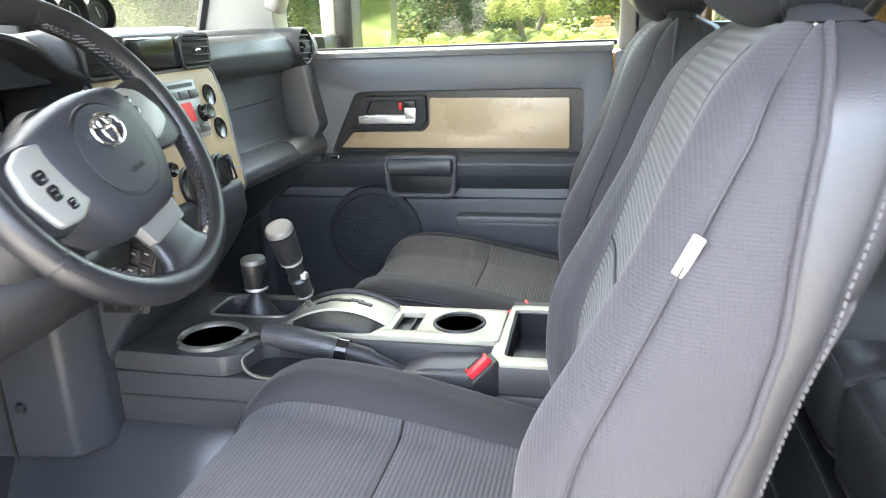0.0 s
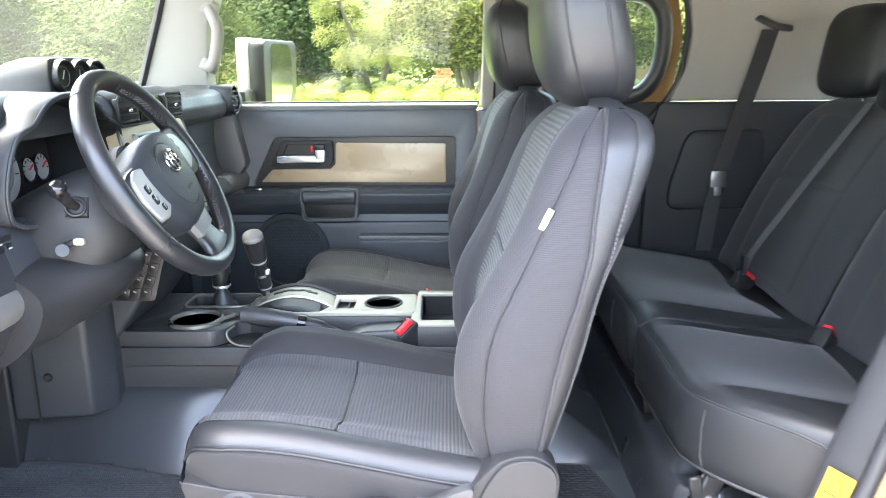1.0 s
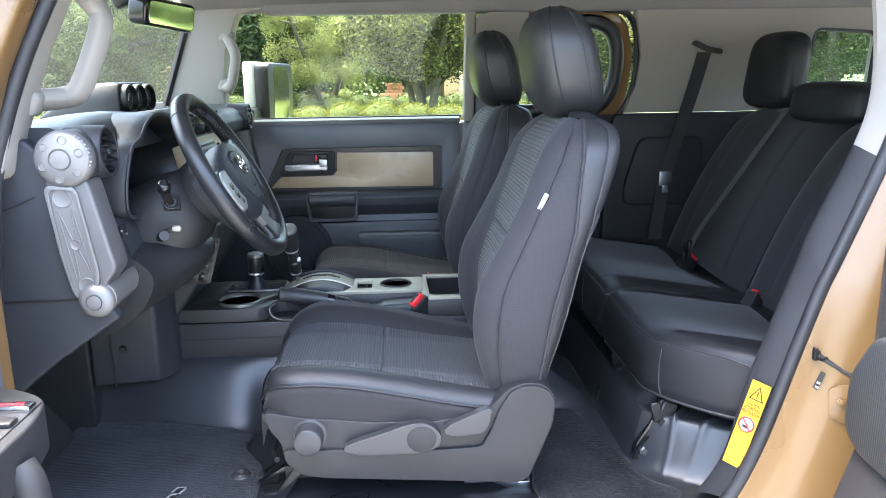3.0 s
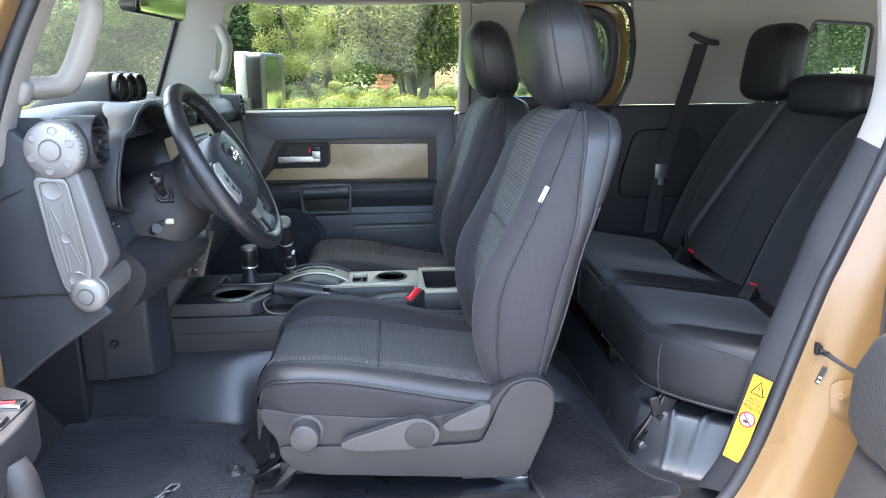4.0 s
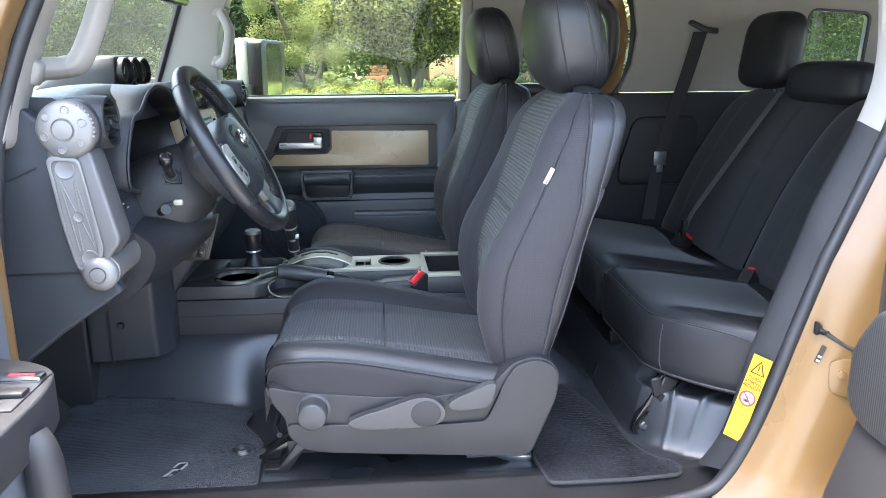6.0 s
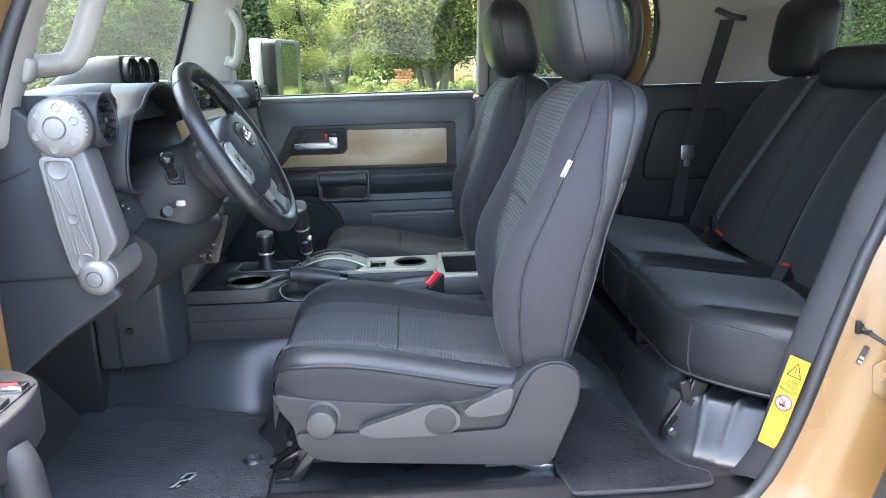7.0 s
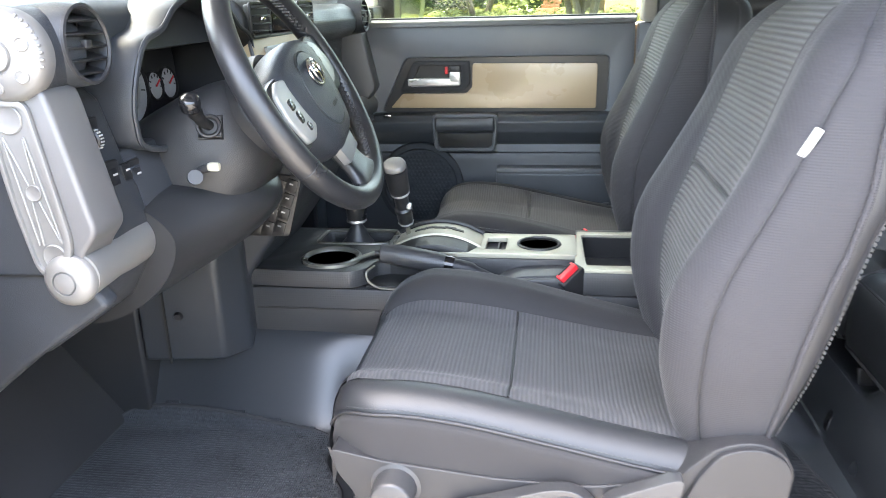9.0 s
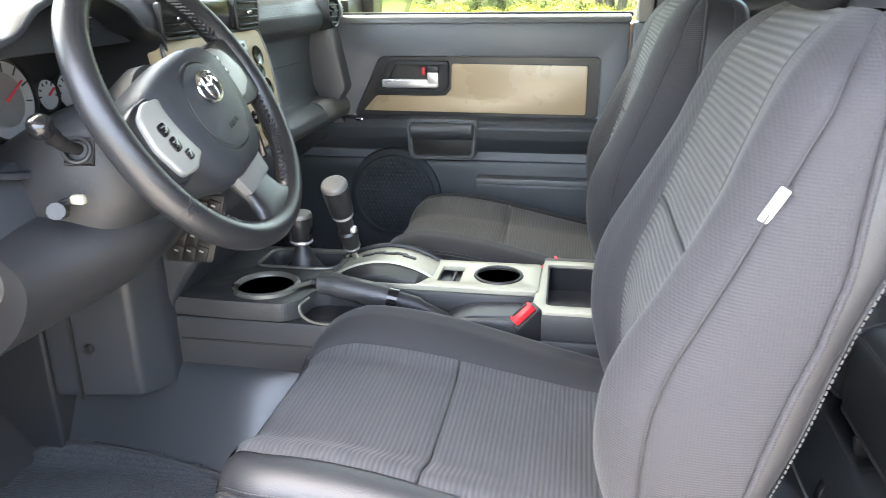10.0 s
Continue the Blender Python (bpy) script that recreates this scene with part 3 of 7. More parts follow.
def strip(a, b, back, mat, name, label=""):
    rows = []
    for p, q in zip(a, b):
        p, q = Vector(p), Vector(q)
        rows.append([p + Vector((back, 0.02, 0)), p + Vector((0.012, 0.006, 0)), p, p * 0.97 + q * 0.03 + Vector((0, -0.004, 0)), p * 0.6 + q * 0.4, q * 0.9 + p * 0.1, q + Vector((0.02, 0.0, 0))])
    bm = skin(rows, False)
    thicken(bm, 0.004)
    return part(name, bm, mat, body, label)


strip(ins[:cut + 1], ses[:cut + 1], 0.45, TRIM, "c_pillar_trim", "light grey upper rear pillar trim")
strip(ins[cut:], ses[cut:], 0.35, REARTRIM, "c_pillar_lower_trim", "dark grey lower rear pillar trim")
part("rear_door_seal", tube(spline(SEAL + [(0.56, -0.69, 0.585), (0.40, -0.70, 0.57)], 6), 0.013, 10), RUBBER, body, "black rubber door seal")
jamb = []
for p in ses + [np.array((0.56, -0.69, 0.56))]:
    p = Vector(p)
    jamb.append([p + Vector((0.0, 0.004, 0)), p + Vector((0.022, -0.012, 0)), p + Vector((0.035, -0.03, 0)), p + Vector((0.075, -0.055, 0)), p + Vector((0.13, -0.07, 0)), p + Vector((0.17, -0.078, 0)), p + Vector((0.20, -0.10, 0)), p + Vector((0.24, -0.19, 0)), p + Vector((0.40, -0.20, 0))])
jm = skin(jamb, False)
thicken(jm, 0.006)
part("rear_pillar_jamb", jm, PAINT, body, "tan painted door jamb")
part("sill", prism([(-0.82, 0.45), (-0.62, 0.45), (-0.60, 0.55), (-0.62, 0.565), (-0.70, 0.565), (-0.80, 0.50)], "x", -0.8, 1.0, 0.006), PAINT, body)
part("scuff_plate", prism([(-0.735, 0.566), (-0.60, 0.566), (-0.585, 0.60), (-0.62, 0.603), (-0.66, 0.585), (-0.735, 0.578)], "x", -0.66, 0.63, 0.004), BLACKPL, body, "black plastic door sill plate")
for i in range(9):
    part("scuff_rib", box((0.18 + 0.05 * i, -0.70, 0.5795), (0.028, 0.007, 0.003), 0.001, 1, (0, 0, 28)), BLACKPL, body)

# glass
wg = []
for k in range(9):
    t = k / 8
    wg.append([(-0.80 - 0.10 * (1 - (y / 0.64) ** 2) + t * 0.185, y * (1 - 0.12 * t), 1.30 + t * 0.44) for y in np.linspace(-0.68, 0.68, 15)])
ws = part("windscreen", skin(wg, False), HAZY, body, "clear windscreen")
band = []
for k in range(3):
    t = 0.0 + 0.02 * k
    band.append([(-0.798 - 0.10 * (1 - (y / 0.64) ** 2) + t * 0.42, y, 1.305 + t) for y in np.linspace(-0.66, 0.66, 15)])
part("windscreen_rubber", skin(band, False), RUBBER, body)
for s in (-1, 1):
    part("windscreen_edge", lean(tube([(-0.772, s * 0.664, 1.36), (-0.70, s * 0.664, 1.53), (-0.615, s * 0.664, 1.735)], 0.012, 6), s), RUBBER, body)

# jamb details
part("door_check_strap", tube([(0.752, -0.716, 0.930), (0.79, -0.74, 0.905), (0.86, -0.80, 0.87), (0.92, -0.88, 0.85)], 0.0045, 8), BLACKPL, body)
part("strap_anchor", merge(box((0.750, -0.714, 0.93), (0.012, 0.010, 0.018), 0.002), box((0.744, -0.720, 0.934), (0.007, 0.010, 0.024), 0.002), box((0.760, -0.722, 0.925), (0.014, 0.008, 0.008), 0.002)), BLACKPL, body)
hingep = prism(rounded([(-0.030, 0.024), (-0.026, -0.026), (-0.012, -0.036), (0.030, -0.040), (0.034, 0.036), (-0.010, 0.036)], 0.008), "z", 0.0, 0.005, 0.0015)
hm = basis((0.790, -0.752, 0.850), (0.90, -0.42, 0.0), (0, 0, 1))
bmesh.ops.transform(hingep, matrix=hm, verts=hingep.verts)
part("hinge_plate", hingep, PAINT, body, "tan painted hinge plate")
for x, z in ((-0.008, 0.004), (0.020, 0.004)):
    part("hinge_bolt", lathe([(0.0, 0), (0.0095, 0), (0.0095, 0.003), (0.0065, 0.004), (0.0065, 0.008), (0, 0.009)], hm @ Vector((x, z, 0.005)), hm.to_3x3() @ Vector((0, 0, 1)), 6), PAINT, body)
hingep2 = prism(rounded([(0.835, 1.07), (0.84, 1.02), (0.90, 1.02), (0.90, 1.10), (0.85, 1.10)], 0.012), "y", -0.772, -0.758, 0.003)
part("hinge_plate", hingep2, PAINT, body, "tan painted hinge plate")
part("door_bumper", lathe([(0, 0), (0.022, 0), (0.024, 0.01), (0.018, 0.022), (0.012, 0.024), (0, 0.024)], (0.866, -0.752, 1.03), (-0.2, -1, 0), 20), RUBBER, body)
ds = part("data_sticker", box((0.752, -0.727, 0.885), (0.009, 0.0015, 0.036), 0.0, 1, (0, 18, -42)), INK, body, "small black and white data sticker")
for k in range(4):
    part("text_bar", box((0.752 + 0.0026 * (k - 1.5), -0.7284, 0.885 + 0.0078 * (k - 1.5)), (0.006, 0.001, 0.004), 0.0, 1, (0, 18, -42)), DIAL, ds)


# ---- front seats ----
def lerp(z, rows):
    """A value read off rows of (z, value)."""
    zs, vs = zip(*sorted(rows))
    return float(np.interp(z, zs, vs))


def smooth_lerp(z, rows):
    rows = sorted(rows)
    p = spline([(a, b) for a, b in rows], 10)
    return float(np.interp(z, [q[0] for q in p], [q[1] for q in p]))


def front_seat(name, cy, side, label, tag, upright=0.0):
    """A front seat on its rails; side: -1 where the outer side faces -y."""
    seat = thing(name, label, "seat", (0.0, cy, 0.59), "front seats")

    def P(x, y, z):
        # y is measured outwards from the seat's middle
        return (x, cy + side * y, z)

    # backrest: outline by height
    bol = [(0.80, 0.176), (0.86, 0.155), (0.93, 0.140), (1.0, 0.142), (1.05, 0.157), (1.10, 0.184), (1.15, 0.211), (1.20, 0.236), (1.25, 0.256), (1.30, 0.281), (1.335, 0.312), (1.352, 0.340)]
    ins_ = [(0.80, 0.200), (0.86, 0.190), (0.93, 0.182), (1.0, 0.186), (1.05, 0.199), (1.10, 0.218), (1.177, 0.243), (1.25, 0.268), (1.30, 0.288), (1.335, 0.318), (1.352, 0.345)]
    rear = [(0.80, 0.285), (0.86, 0.300), (0.93, 0.318), (1.0, 0.335), (1.10, 0.358), (1.177, 0.388), (1.25, 0.414), (1.30, 0.427), (1.335, 0.424), (1.352, 0.395)]
    wid = [(0.80, 0.205), (0.86, 0.222), (0.93, 0.242), (1.0, 0.252), (1.10, 0.258), (1.177, 0.256), (1.25, 0.246), (1.30, 0.232), (1.335, 0.200), (1.352, 0.165)]

    def section(z):
        b, i, r, w = (smooth_lerp(z, q) for q in (bol, ins_, rear, wid))
        d = r - b
        half = [(0.0, i), (0.44 * w, i - 0.04 * (i - b)), (0.61 * w, i - 0.66 * (i - b)), (0.76 * w, b + 0.005 * d), (0.91 * w, b + 0.15 * d), (0.985 * w, b + 0.42 * d), (0.975 * w, b + 0.80 * d), (0.86 * w, r - 0.010), (0.62 * w, r), (0.30 * w, r + 0.004)]
        pts = half + [(0.0, r + 0.004)] + [(-y, x) for y, x in half[:0:-1]]
        return spline(pts, 8, True)

    cache = {}

    def fb(u, z):
        k = round(z, 5)
        if k not in cache:
            cache[k] = section(z)
        s = cache[k]
        n = len(s)
        t = (u % 1.0) * n
        a, w = int(t) % n, t - int(t)
        p = s[a] * (1 - w) + s[(a + 1) % n] * w
        return P(p[1] - upright * (z - 0.86), p[0], z)
    # u counts the control points of the outline: 0 front middle, 3 bolster tip, 5 outer side, 10 rear middle
    U = lambda k: k / 20
    Z0, ZT, ZS = 0.80, 1.352, 1.112
    core = (0.275, cy, 1.08)
    edge_in = lambda z: lerp(z, [(0.82, 1.0), (0.95, 1.08), (1.05, 1.15), (1.20, 1.22), (1.30, 1.25), (1.352, 1.2)])
    edge_bead = lambda z: lerp(z, [(0.80, 6.0), (0.88, 5.97), (0.97, 5.87), (1.09, 5.85), (1.15, 5.65), (1.204, 5.38), (1.286, 5.08), (1.316, 4.9), (1.352, 4.6)])
    edge_sew = lambda z: lerp(z, [(0.80, 6.75), (1.0, 6.65), (1.09, 6.55), (1.135, 6.3), (1.19, 5.98), (1.26, 5.84), (1.30, 5.76), (1.335, 5.7), (1.352, 5.6)])
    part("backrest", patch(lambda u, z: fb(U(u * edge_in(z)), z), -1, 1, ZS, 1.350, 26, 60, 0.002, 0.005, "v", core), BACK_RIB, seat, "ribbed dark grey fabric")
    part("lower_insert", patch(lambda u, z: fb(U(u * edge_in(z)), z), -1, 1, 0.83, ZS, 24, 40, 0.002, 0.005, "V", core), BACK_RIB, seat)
    for s in (1, -1):
        crease_u = lambda z: lerp(z, [(0.80, 4.3), (0.94, 4.36), (1.03, 4.3), (1.19, 4.1), (1.28, 4.25), (1.352, 4.0)])
        part("bolster", patch(lambda u, z: fb(U(s * (edge_in(z) + (crease_u(z) - edge_in(z)) * u)), z), 0, 1, Z0, ZT, 30, 90, 0.003, 0.005, "U", core), FABRIC, seat, "smooth dark grey fabric")
        part("side_cover", patch(lambda u, z: fb(U(s * (crease_u(z) + (edge_bead(z) - crease_u(z)) * u)), z), 0, 1, Z0, ZT, 16, 90, 0.0035, 0.006, "uU", core), FABRIC, seat)
        part("side_leather", patch(lambda u, z: fb(U(s * (edge_bead(z) + (edge_sew(z) - edge_bead(z)) * u)), z), 0, 1, Z0, ZT, 14, 80, 0.002, 0.005, "uU", core), LEATHER, seat, "black leatherette side strip")
        part("rear_edge", patch(lambda u, z: fb(U(s * (edge_sew(z) + (7.9 - edge_sew(z)) * u)), z), 0, 1, 1.18, ZT, 14, 50, 0.002, 0.005, "uv", core), LEATHER, seat, "black leatherette rear edge")
        part("lower_strip", patch(lambda u, z: fb(U(s * (edge_sew(z) + (7.9 - edge_sew(z)) * u)), z), 0, 1, Z0, 1.18, 14, 50, 0.002, 0.005, "uV", core), FABRIC, seat)
        part("piping", tube([Vector(fb(U(s * edge_bead(z)), z)) for z in np.linspace(Z0 + 0.01, 1.350, 60)], 0.0034, 8), FABRIC, seat)
        part("insert_seam", tube([Vector(fb(U(s * edge_in(z)), z)) for z in np.linspace(0.84, 1.335, 60)], 0.0009, 6), PIPING, seat)
        part("crease_seam", tube([Vector(fb(U(s * crease_u(z)), z)) for z in np.linspace(Z0 + 0.01, 1.318, 70)], 0.0008, 6), PIPING, seat)
        part("stitching", stitches([Vector(fb(U(s * edge_sew(z)), z)) + Vector((0.0012, side * s * 0.0014, 0)) for z in np.linspace(Z0 + 0.02, 1.34, 120)], 0.0065, 0.0010, 0.0042), THREAD, seat, "grey stitching")
    part("back_panel", patch(fb, U(7.9), U(12.1), Z0, ZT, 30, 60, 0.003, 0.01, core=core), LEATHER, seat, "black leatherette back cover")
    cap = [[fb(u, ZT) for u in np.linspace(0, 1, 61)[:-1]]]
    for k, zz in ((0.85, 1.359), (0.55, 1.364), (0.2, 1.366)):
        c = Vector(P(0.358 - upright * 0.5, 0, 0))
        cap.append([(c.x + (p[0] - c.x) * k, c.y + (p[1] - c.y) * k, zz) for p in cap[0]])
    part("top_cover", skin(cap), LEATHER, seat)
    part("cross_seam", tube([Vector(fb(U(u * edge_in(ZS)), ZS)) for u in np.linspace(-1, 1, 30)], 0.002, 6), PIPING, seat)
    part("hanging_flap", skin([[P(0.288, 0.14, 0.86), P(0.300, 0.06, 0.86), P(0.300, -0.14, 0.86)], [P(0.292, 0.17, 0.76), P(0.304, 0.06, 0.76), P(0.304, -0.17, 0.76)], [P(0.288, 0.19, 0.715), P(0.302, 0.06, 0.71), P(0.302, -0.19, 0.715)]], False), LEATHER, seat)

    # head restraint
    def hr(u, a):
        """u from -1 at the bottom to 1 at the top; a round it, 0 facing rearwards."""
        e = max(0.0, 1 - abs(u) ** 2.9) ** (1 / 2.6)
        cx = 0.364 - 0.020 * (u + 1) - 0.006 * (1 - u * u)
        wy = 0.136 * e * (1.0 + 0.06 * u - 0.06 * u * u)
        wx = 0.071 * e * (1.0 - 0.10 * u)
        c, s = math.cos(a), math.sin(a)
        return P(cx - upright * 0.55 + wx * math.copysign(abs(c) ** 0.52, c), wy * math.copysign(abs(s) ** 0.62, s), 1.456 + 0.113 * u)
    hs = [[hr(math.sin(p), 2 * math.pi * q / 48) for q in range(48)] for p in np.linspace(-1.54, 1.54, 36)]
    hrm = part("head_restraint", skin(hs), LEATHER, seat, "black leatherette head restraint", 60)
    for s in (1, -1):
        for a0, a1 in ((1.66, 1.95), (1.36, 1.48)):
            ln = [Vector(hr(math.sin(p), s * (a0 + (a1 - a0) * (p + 1.4) / 2.8))) for p in np.linspace(-1.35, 1.35, 40)]
            cc = Vector(P(0.355 - upright * 0.55, 0, 1.456))
            part("seam", tube([q + (q - cc).normalized() * 0.0004 for q in ln], 0.0020, 6), PIPING, hrm)
            part("stitching", stitches([q + (q - cc).normalized() * 0.0016 + Vector((0.003, 0, 0)) for q in ln], 0.0065, 0.0006, 0.004), THREAD, hrm)
        part("post", tube([P(0.372 - upright * 0.5, s * 0.055, 1.33), P(0.368 - upright * 0.5, s * 0.055, 1.37)], 0.006, 8), CHROME, seat)

    # cushion
    top = [(-0.285, 0.815), (-0.28, 0.845), (-0.262, 0.868), (-0.235, 0.880), (-0.18, 0.884), (-0.10, 0.876), (0.0, 0.856), (0.10, 0.834), (0.20, 0.815)]
    mid = [(-0.285, 0.805), (-0.28, 0.828), (-0.262, 0.846), (-0.235, 0.855), (-0.18, 0.857), (-0.10, 0.850), (0.0, 0.836), (0.10, 0.822), (0.20, 0.812)]

    ccore = (-0.03, cy, 0.72)

    def fc(u, x):
        """u from -1 (inner edge) to 1 (outer edge) over the top; beyond, down the side."""
        a = abs(u)
        zt, zm = smooth_lerp(x, top), smooth_lerp(x, mid)
        w = 0.235 - 0.05 * max(0, (-0.20 - x) / 0.085) ** 2 * (1 if x < -0.2 else 0)
        if a <= 1:
            y = 0.222 * u * (w / 0.235)
            k = min(1, max(0, (a - 0.42) / 0.32))
            z = zm + (zt - zm + (0.020 * lerp(x, [(-0.28, 0.0), (-0.2, 0.9), (-0.05, 1.0), (0.2, 0.6)]) if u < 0 else 0.0)) * (k * k * (3 - 2 * k))
            if a > 0.86:
                z -= 0.016 * ((a - 0.86) / 0.14) ** 2
        else:
            t = a - 1
            y = math.copysign(0.222 * (w / 0.235) + 0.012 * math.sin(min(1, t * 3) * 1.57), u)
            z = zt - 0.016 - t * 0.062 + (0.020 * lerp(x, [(-0.28, 0.0), (-0.2, 0.9), (-0.05, 1.0), (0.2, 0.6)]) if u < 0 else 0.0)
        return P(x, y, z)
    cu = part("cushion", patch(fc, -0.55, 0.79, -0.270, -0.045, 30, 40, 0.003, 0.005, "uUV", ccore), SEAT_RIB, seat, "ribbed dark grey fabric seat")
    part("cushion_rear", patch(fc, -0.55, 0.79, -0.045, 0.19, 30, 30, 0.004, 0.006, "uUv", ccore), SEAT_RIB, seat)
    for s in (1, -1):
        part("cushion_bolster", patch(fc, 0.79 if s > 0 else -0.55, 1.14 * s, -0.283, 0.20, 26, 50, 0.004, 0.006, "uU", ccore), LEATHER if s > 0 and tag else DARKFAB, seat)
        part("cushion_side", patch(fc, 1.14 * s, 2.35 * s, -0.285, 0.20, 14, 40, 0.003, 0.006, "u", ccore), DARKFAB, seat)
        part("piping", tube([Vector(fc(1.14 * s, x)) for x in np.linspace(-0.282, 0.19, 40)], 0.0022, 6), PIPING, seat)
        part("stitching", stitches([Vector(fc(1.06 * s, x)) + Vector((0, side * s * 0.001, 0.001)) for x in np.linspace(-0.275, 0.19, 60)], 0.0065, 0.0006, 0.0042), THREAD, seat)
    part("cross_seam", tube([Vector(fc(u, -0.045)) - Vector((0, 0, 0.0025)) for u in np.linspace(-0.55, 0.79, 30)], 0.0016, 6), INK, seat)
    # front roll
    fr = []
    for x in (-0.266, -0.272, -0.277, -0.281, -0.2835):
        fr.append([fc(u, x) for u in np.linspace(-0.56, 0.80, 28)])
    lowz = [(-0.290, 0.805), (-0.286, 0.787), (-0.262, 0.774)]
    for xx, zz in lowz:
        fr.append([P(xx + 0.012 * abs(u) ** 3, 0.222 * u * 0.97, zz) for u in np.linspace(-0.56, 0.80, 28)])
    part("cushion_front", skin(fr, False), LEATHER if tag else FABRIC, seat)
    for s in (1, -1):
        fr = []
        for x in (-0.281, -0.2835):
            fr.append([fc(u, x) for u in np.linspace(0.79 if s > 0 else -0.55, 1.14 * s, 12)])
        for xx, zz in lowz:
            fr.append([P(xx + 0.012 * abs(u) ** 3, 0.222 * min(abs(u), 1.05) * s * 0.97, zz) for u in np.linspace(0.79 if s > 0 else -0.55, 1.14 * s, 12)])
        part("cushion_front", skin(fr, False), LEATHER if tag else FABRIC, seat)
    part("under_pan", box(P(-0.02, 0, 0.745), (0.46, 0.40, 0.07), 0.02), BLACKPL, seat)

    # side shield, knob and levers
    sh = rounded([(-0.272, 0.812), (-0.262, 0.775), (-0.240, 0.745), (-0.236, 0.705), (-0.205, 0.677), (-0.16, 0.668), (0.225, 0.640), (0.245, 0.650), (0.268, 0.705), (0.292, 0.765), (0.297, 0.815), (0.285, 0.838), (0.262, 0.851), (0.235, 0.852), (0.205, 0.842), (0.178, 0.815), (0.165, 0.80), (0.15, 0.79), (0.05, 0.778), (-0.06, 0.782), (-0.20, 0.797)], 0.012, 3)
    def yq(a, b):
        return tuple(sorted((cy + side * a, cy + side * b)))
    part("side_shield", prism(sh, "y", *yq(0.185, 0.238), 0.012, 4), GREYPL, seat, "grey plastic seat side shield")
    inn = [(x, z) for x, z in sh]
    part("side_shield", prism(inn, "y", *yq(-0.225, -0.19), 0.01, 3), GREYPL, seat)
    step = rounded([(-0.238, 0.735), (-0.09, 0.728), (0.075, 0.722), (0.150, 0.725), (0.166, 0.757), (0.186, 0.806), (0.208, 0.838), (0.236, 0.848), (0.262, 0.847), (0.284, 0.834), (0.293, 0.815), (0.288, 0.766), (0.264, 0.707), (0.242, 0.654), (0.224, 0.644), (-0.16, 0.672), (-0.204, 0.681), (-0.232, 0.708)], 0.012, 4)
    part("shield_relief", prism(step, "y", *yq(0.225, 0.246), 0.009, 4), GREYPL, seat)
    kn = part("knob", lathe([(0.001, 0.034), (0.024, 0.034), (0.0262, 0.0325), (0.0273, 0.029), (0.028, 0.0), (0.033, -0.002), (0.033, -0.01)], P(-0.185, 0.240, 0.761), (0, side, 0), 36), LEVER, seat, "round grey recliner knob")
    lv = spline([(-0.118, 0.740), (-0.10, 0.753), (-0.05, 0.768), (0.01, 0.787), (0.045, 0.785), (0.068, 0.762), (0.062, 0.738), (0.03, 0.727), (-0.03, 0.726), (-0.09, 0.727)], 5, True)
    part("recline_lever", prism([tuple(q) for q in lv], "y", *yq(0.243, 0.264), 0.008, 4), LEVER, seat, "long grey seat lever")
    part("lever_hub", prism([(0.031 + 0.029 * math.cos(a), 0.755 + 0.027 * math.sin(a)) for a in np.linspace(0, 2 * math.pi, 32)[:-1]], "y", *yq(0.255, 0.266), 0.003, 2), GREYPL, seat)
    lv2 = rounded([(0.074, 0.772), (0.087, 0.783), (0.155, 0.812), (0.168, 0.812), (0.162, 0.778), (0.150, 0.762), (0.10, 0.758), (0.080, 0.762)], 0.008, 3)
    part("lift_lever", prism(lv2, "y", *yq(0.243, 0.264), 0.007, 4), LEVER, seat, "short grey lift lever")
    # rails and feet
    for y in (0.15, -0.15):
        part("rail", box(P(0.0, y, 0.645), (0.50, 0.035, 0.03), 0.004), BLACKPL, seat)
        part("front_foot", prism([(-0.30, 0.60), (-0.27, 0.60), (-0.225, 0.665), (-0.19, 0.668), (-0.19, 0.645), (-0.22, 0.635), (-0.25, 0.588), (-0.30, 0.588)], "y", *yq(y - 0.02, y + 0.02), 0.003), BLACKPL, seat)
        part("rear_foot", prism([(0.12, 0.625), (0.20, 0.625), (0.235, 0.603), (0.26, 0.603), (0.26, 0.586), (0.22, 0.586), (0.18, 0.603), (0.12, 0.603)], "y", *yq(y - 0.02, y + 0.022), 0.003), STEEL if y > 0 else BLACKPL, seat)
    part("slide_bar", tube([P(-0.27, -0.13, 0.655), P(-0.285, -0.08, 0.650), P(-0.285, 0.08, 0.650), P(-0.27, 0.13, 0.655)], 0.006, 8), GREYPL, seat, "dark steel slide bar")
    if tag:
        part("tag", box(P(0.266, 0.2345, 1.206), (0.009, 0.004, 0.034), 0.001, 1, (8, 26, -20)), WHITE, seat, "white cloth side tag")
    return seat


driver = front_seat("front_seat", -0.37, -1, "dark grey fabric and leatherette driver seat with white tag", True)
passenger = front_seat("front_seat", 0.37, 1, "dark grey fabric and leatherette passenger seat beside far door", False, 0.075)


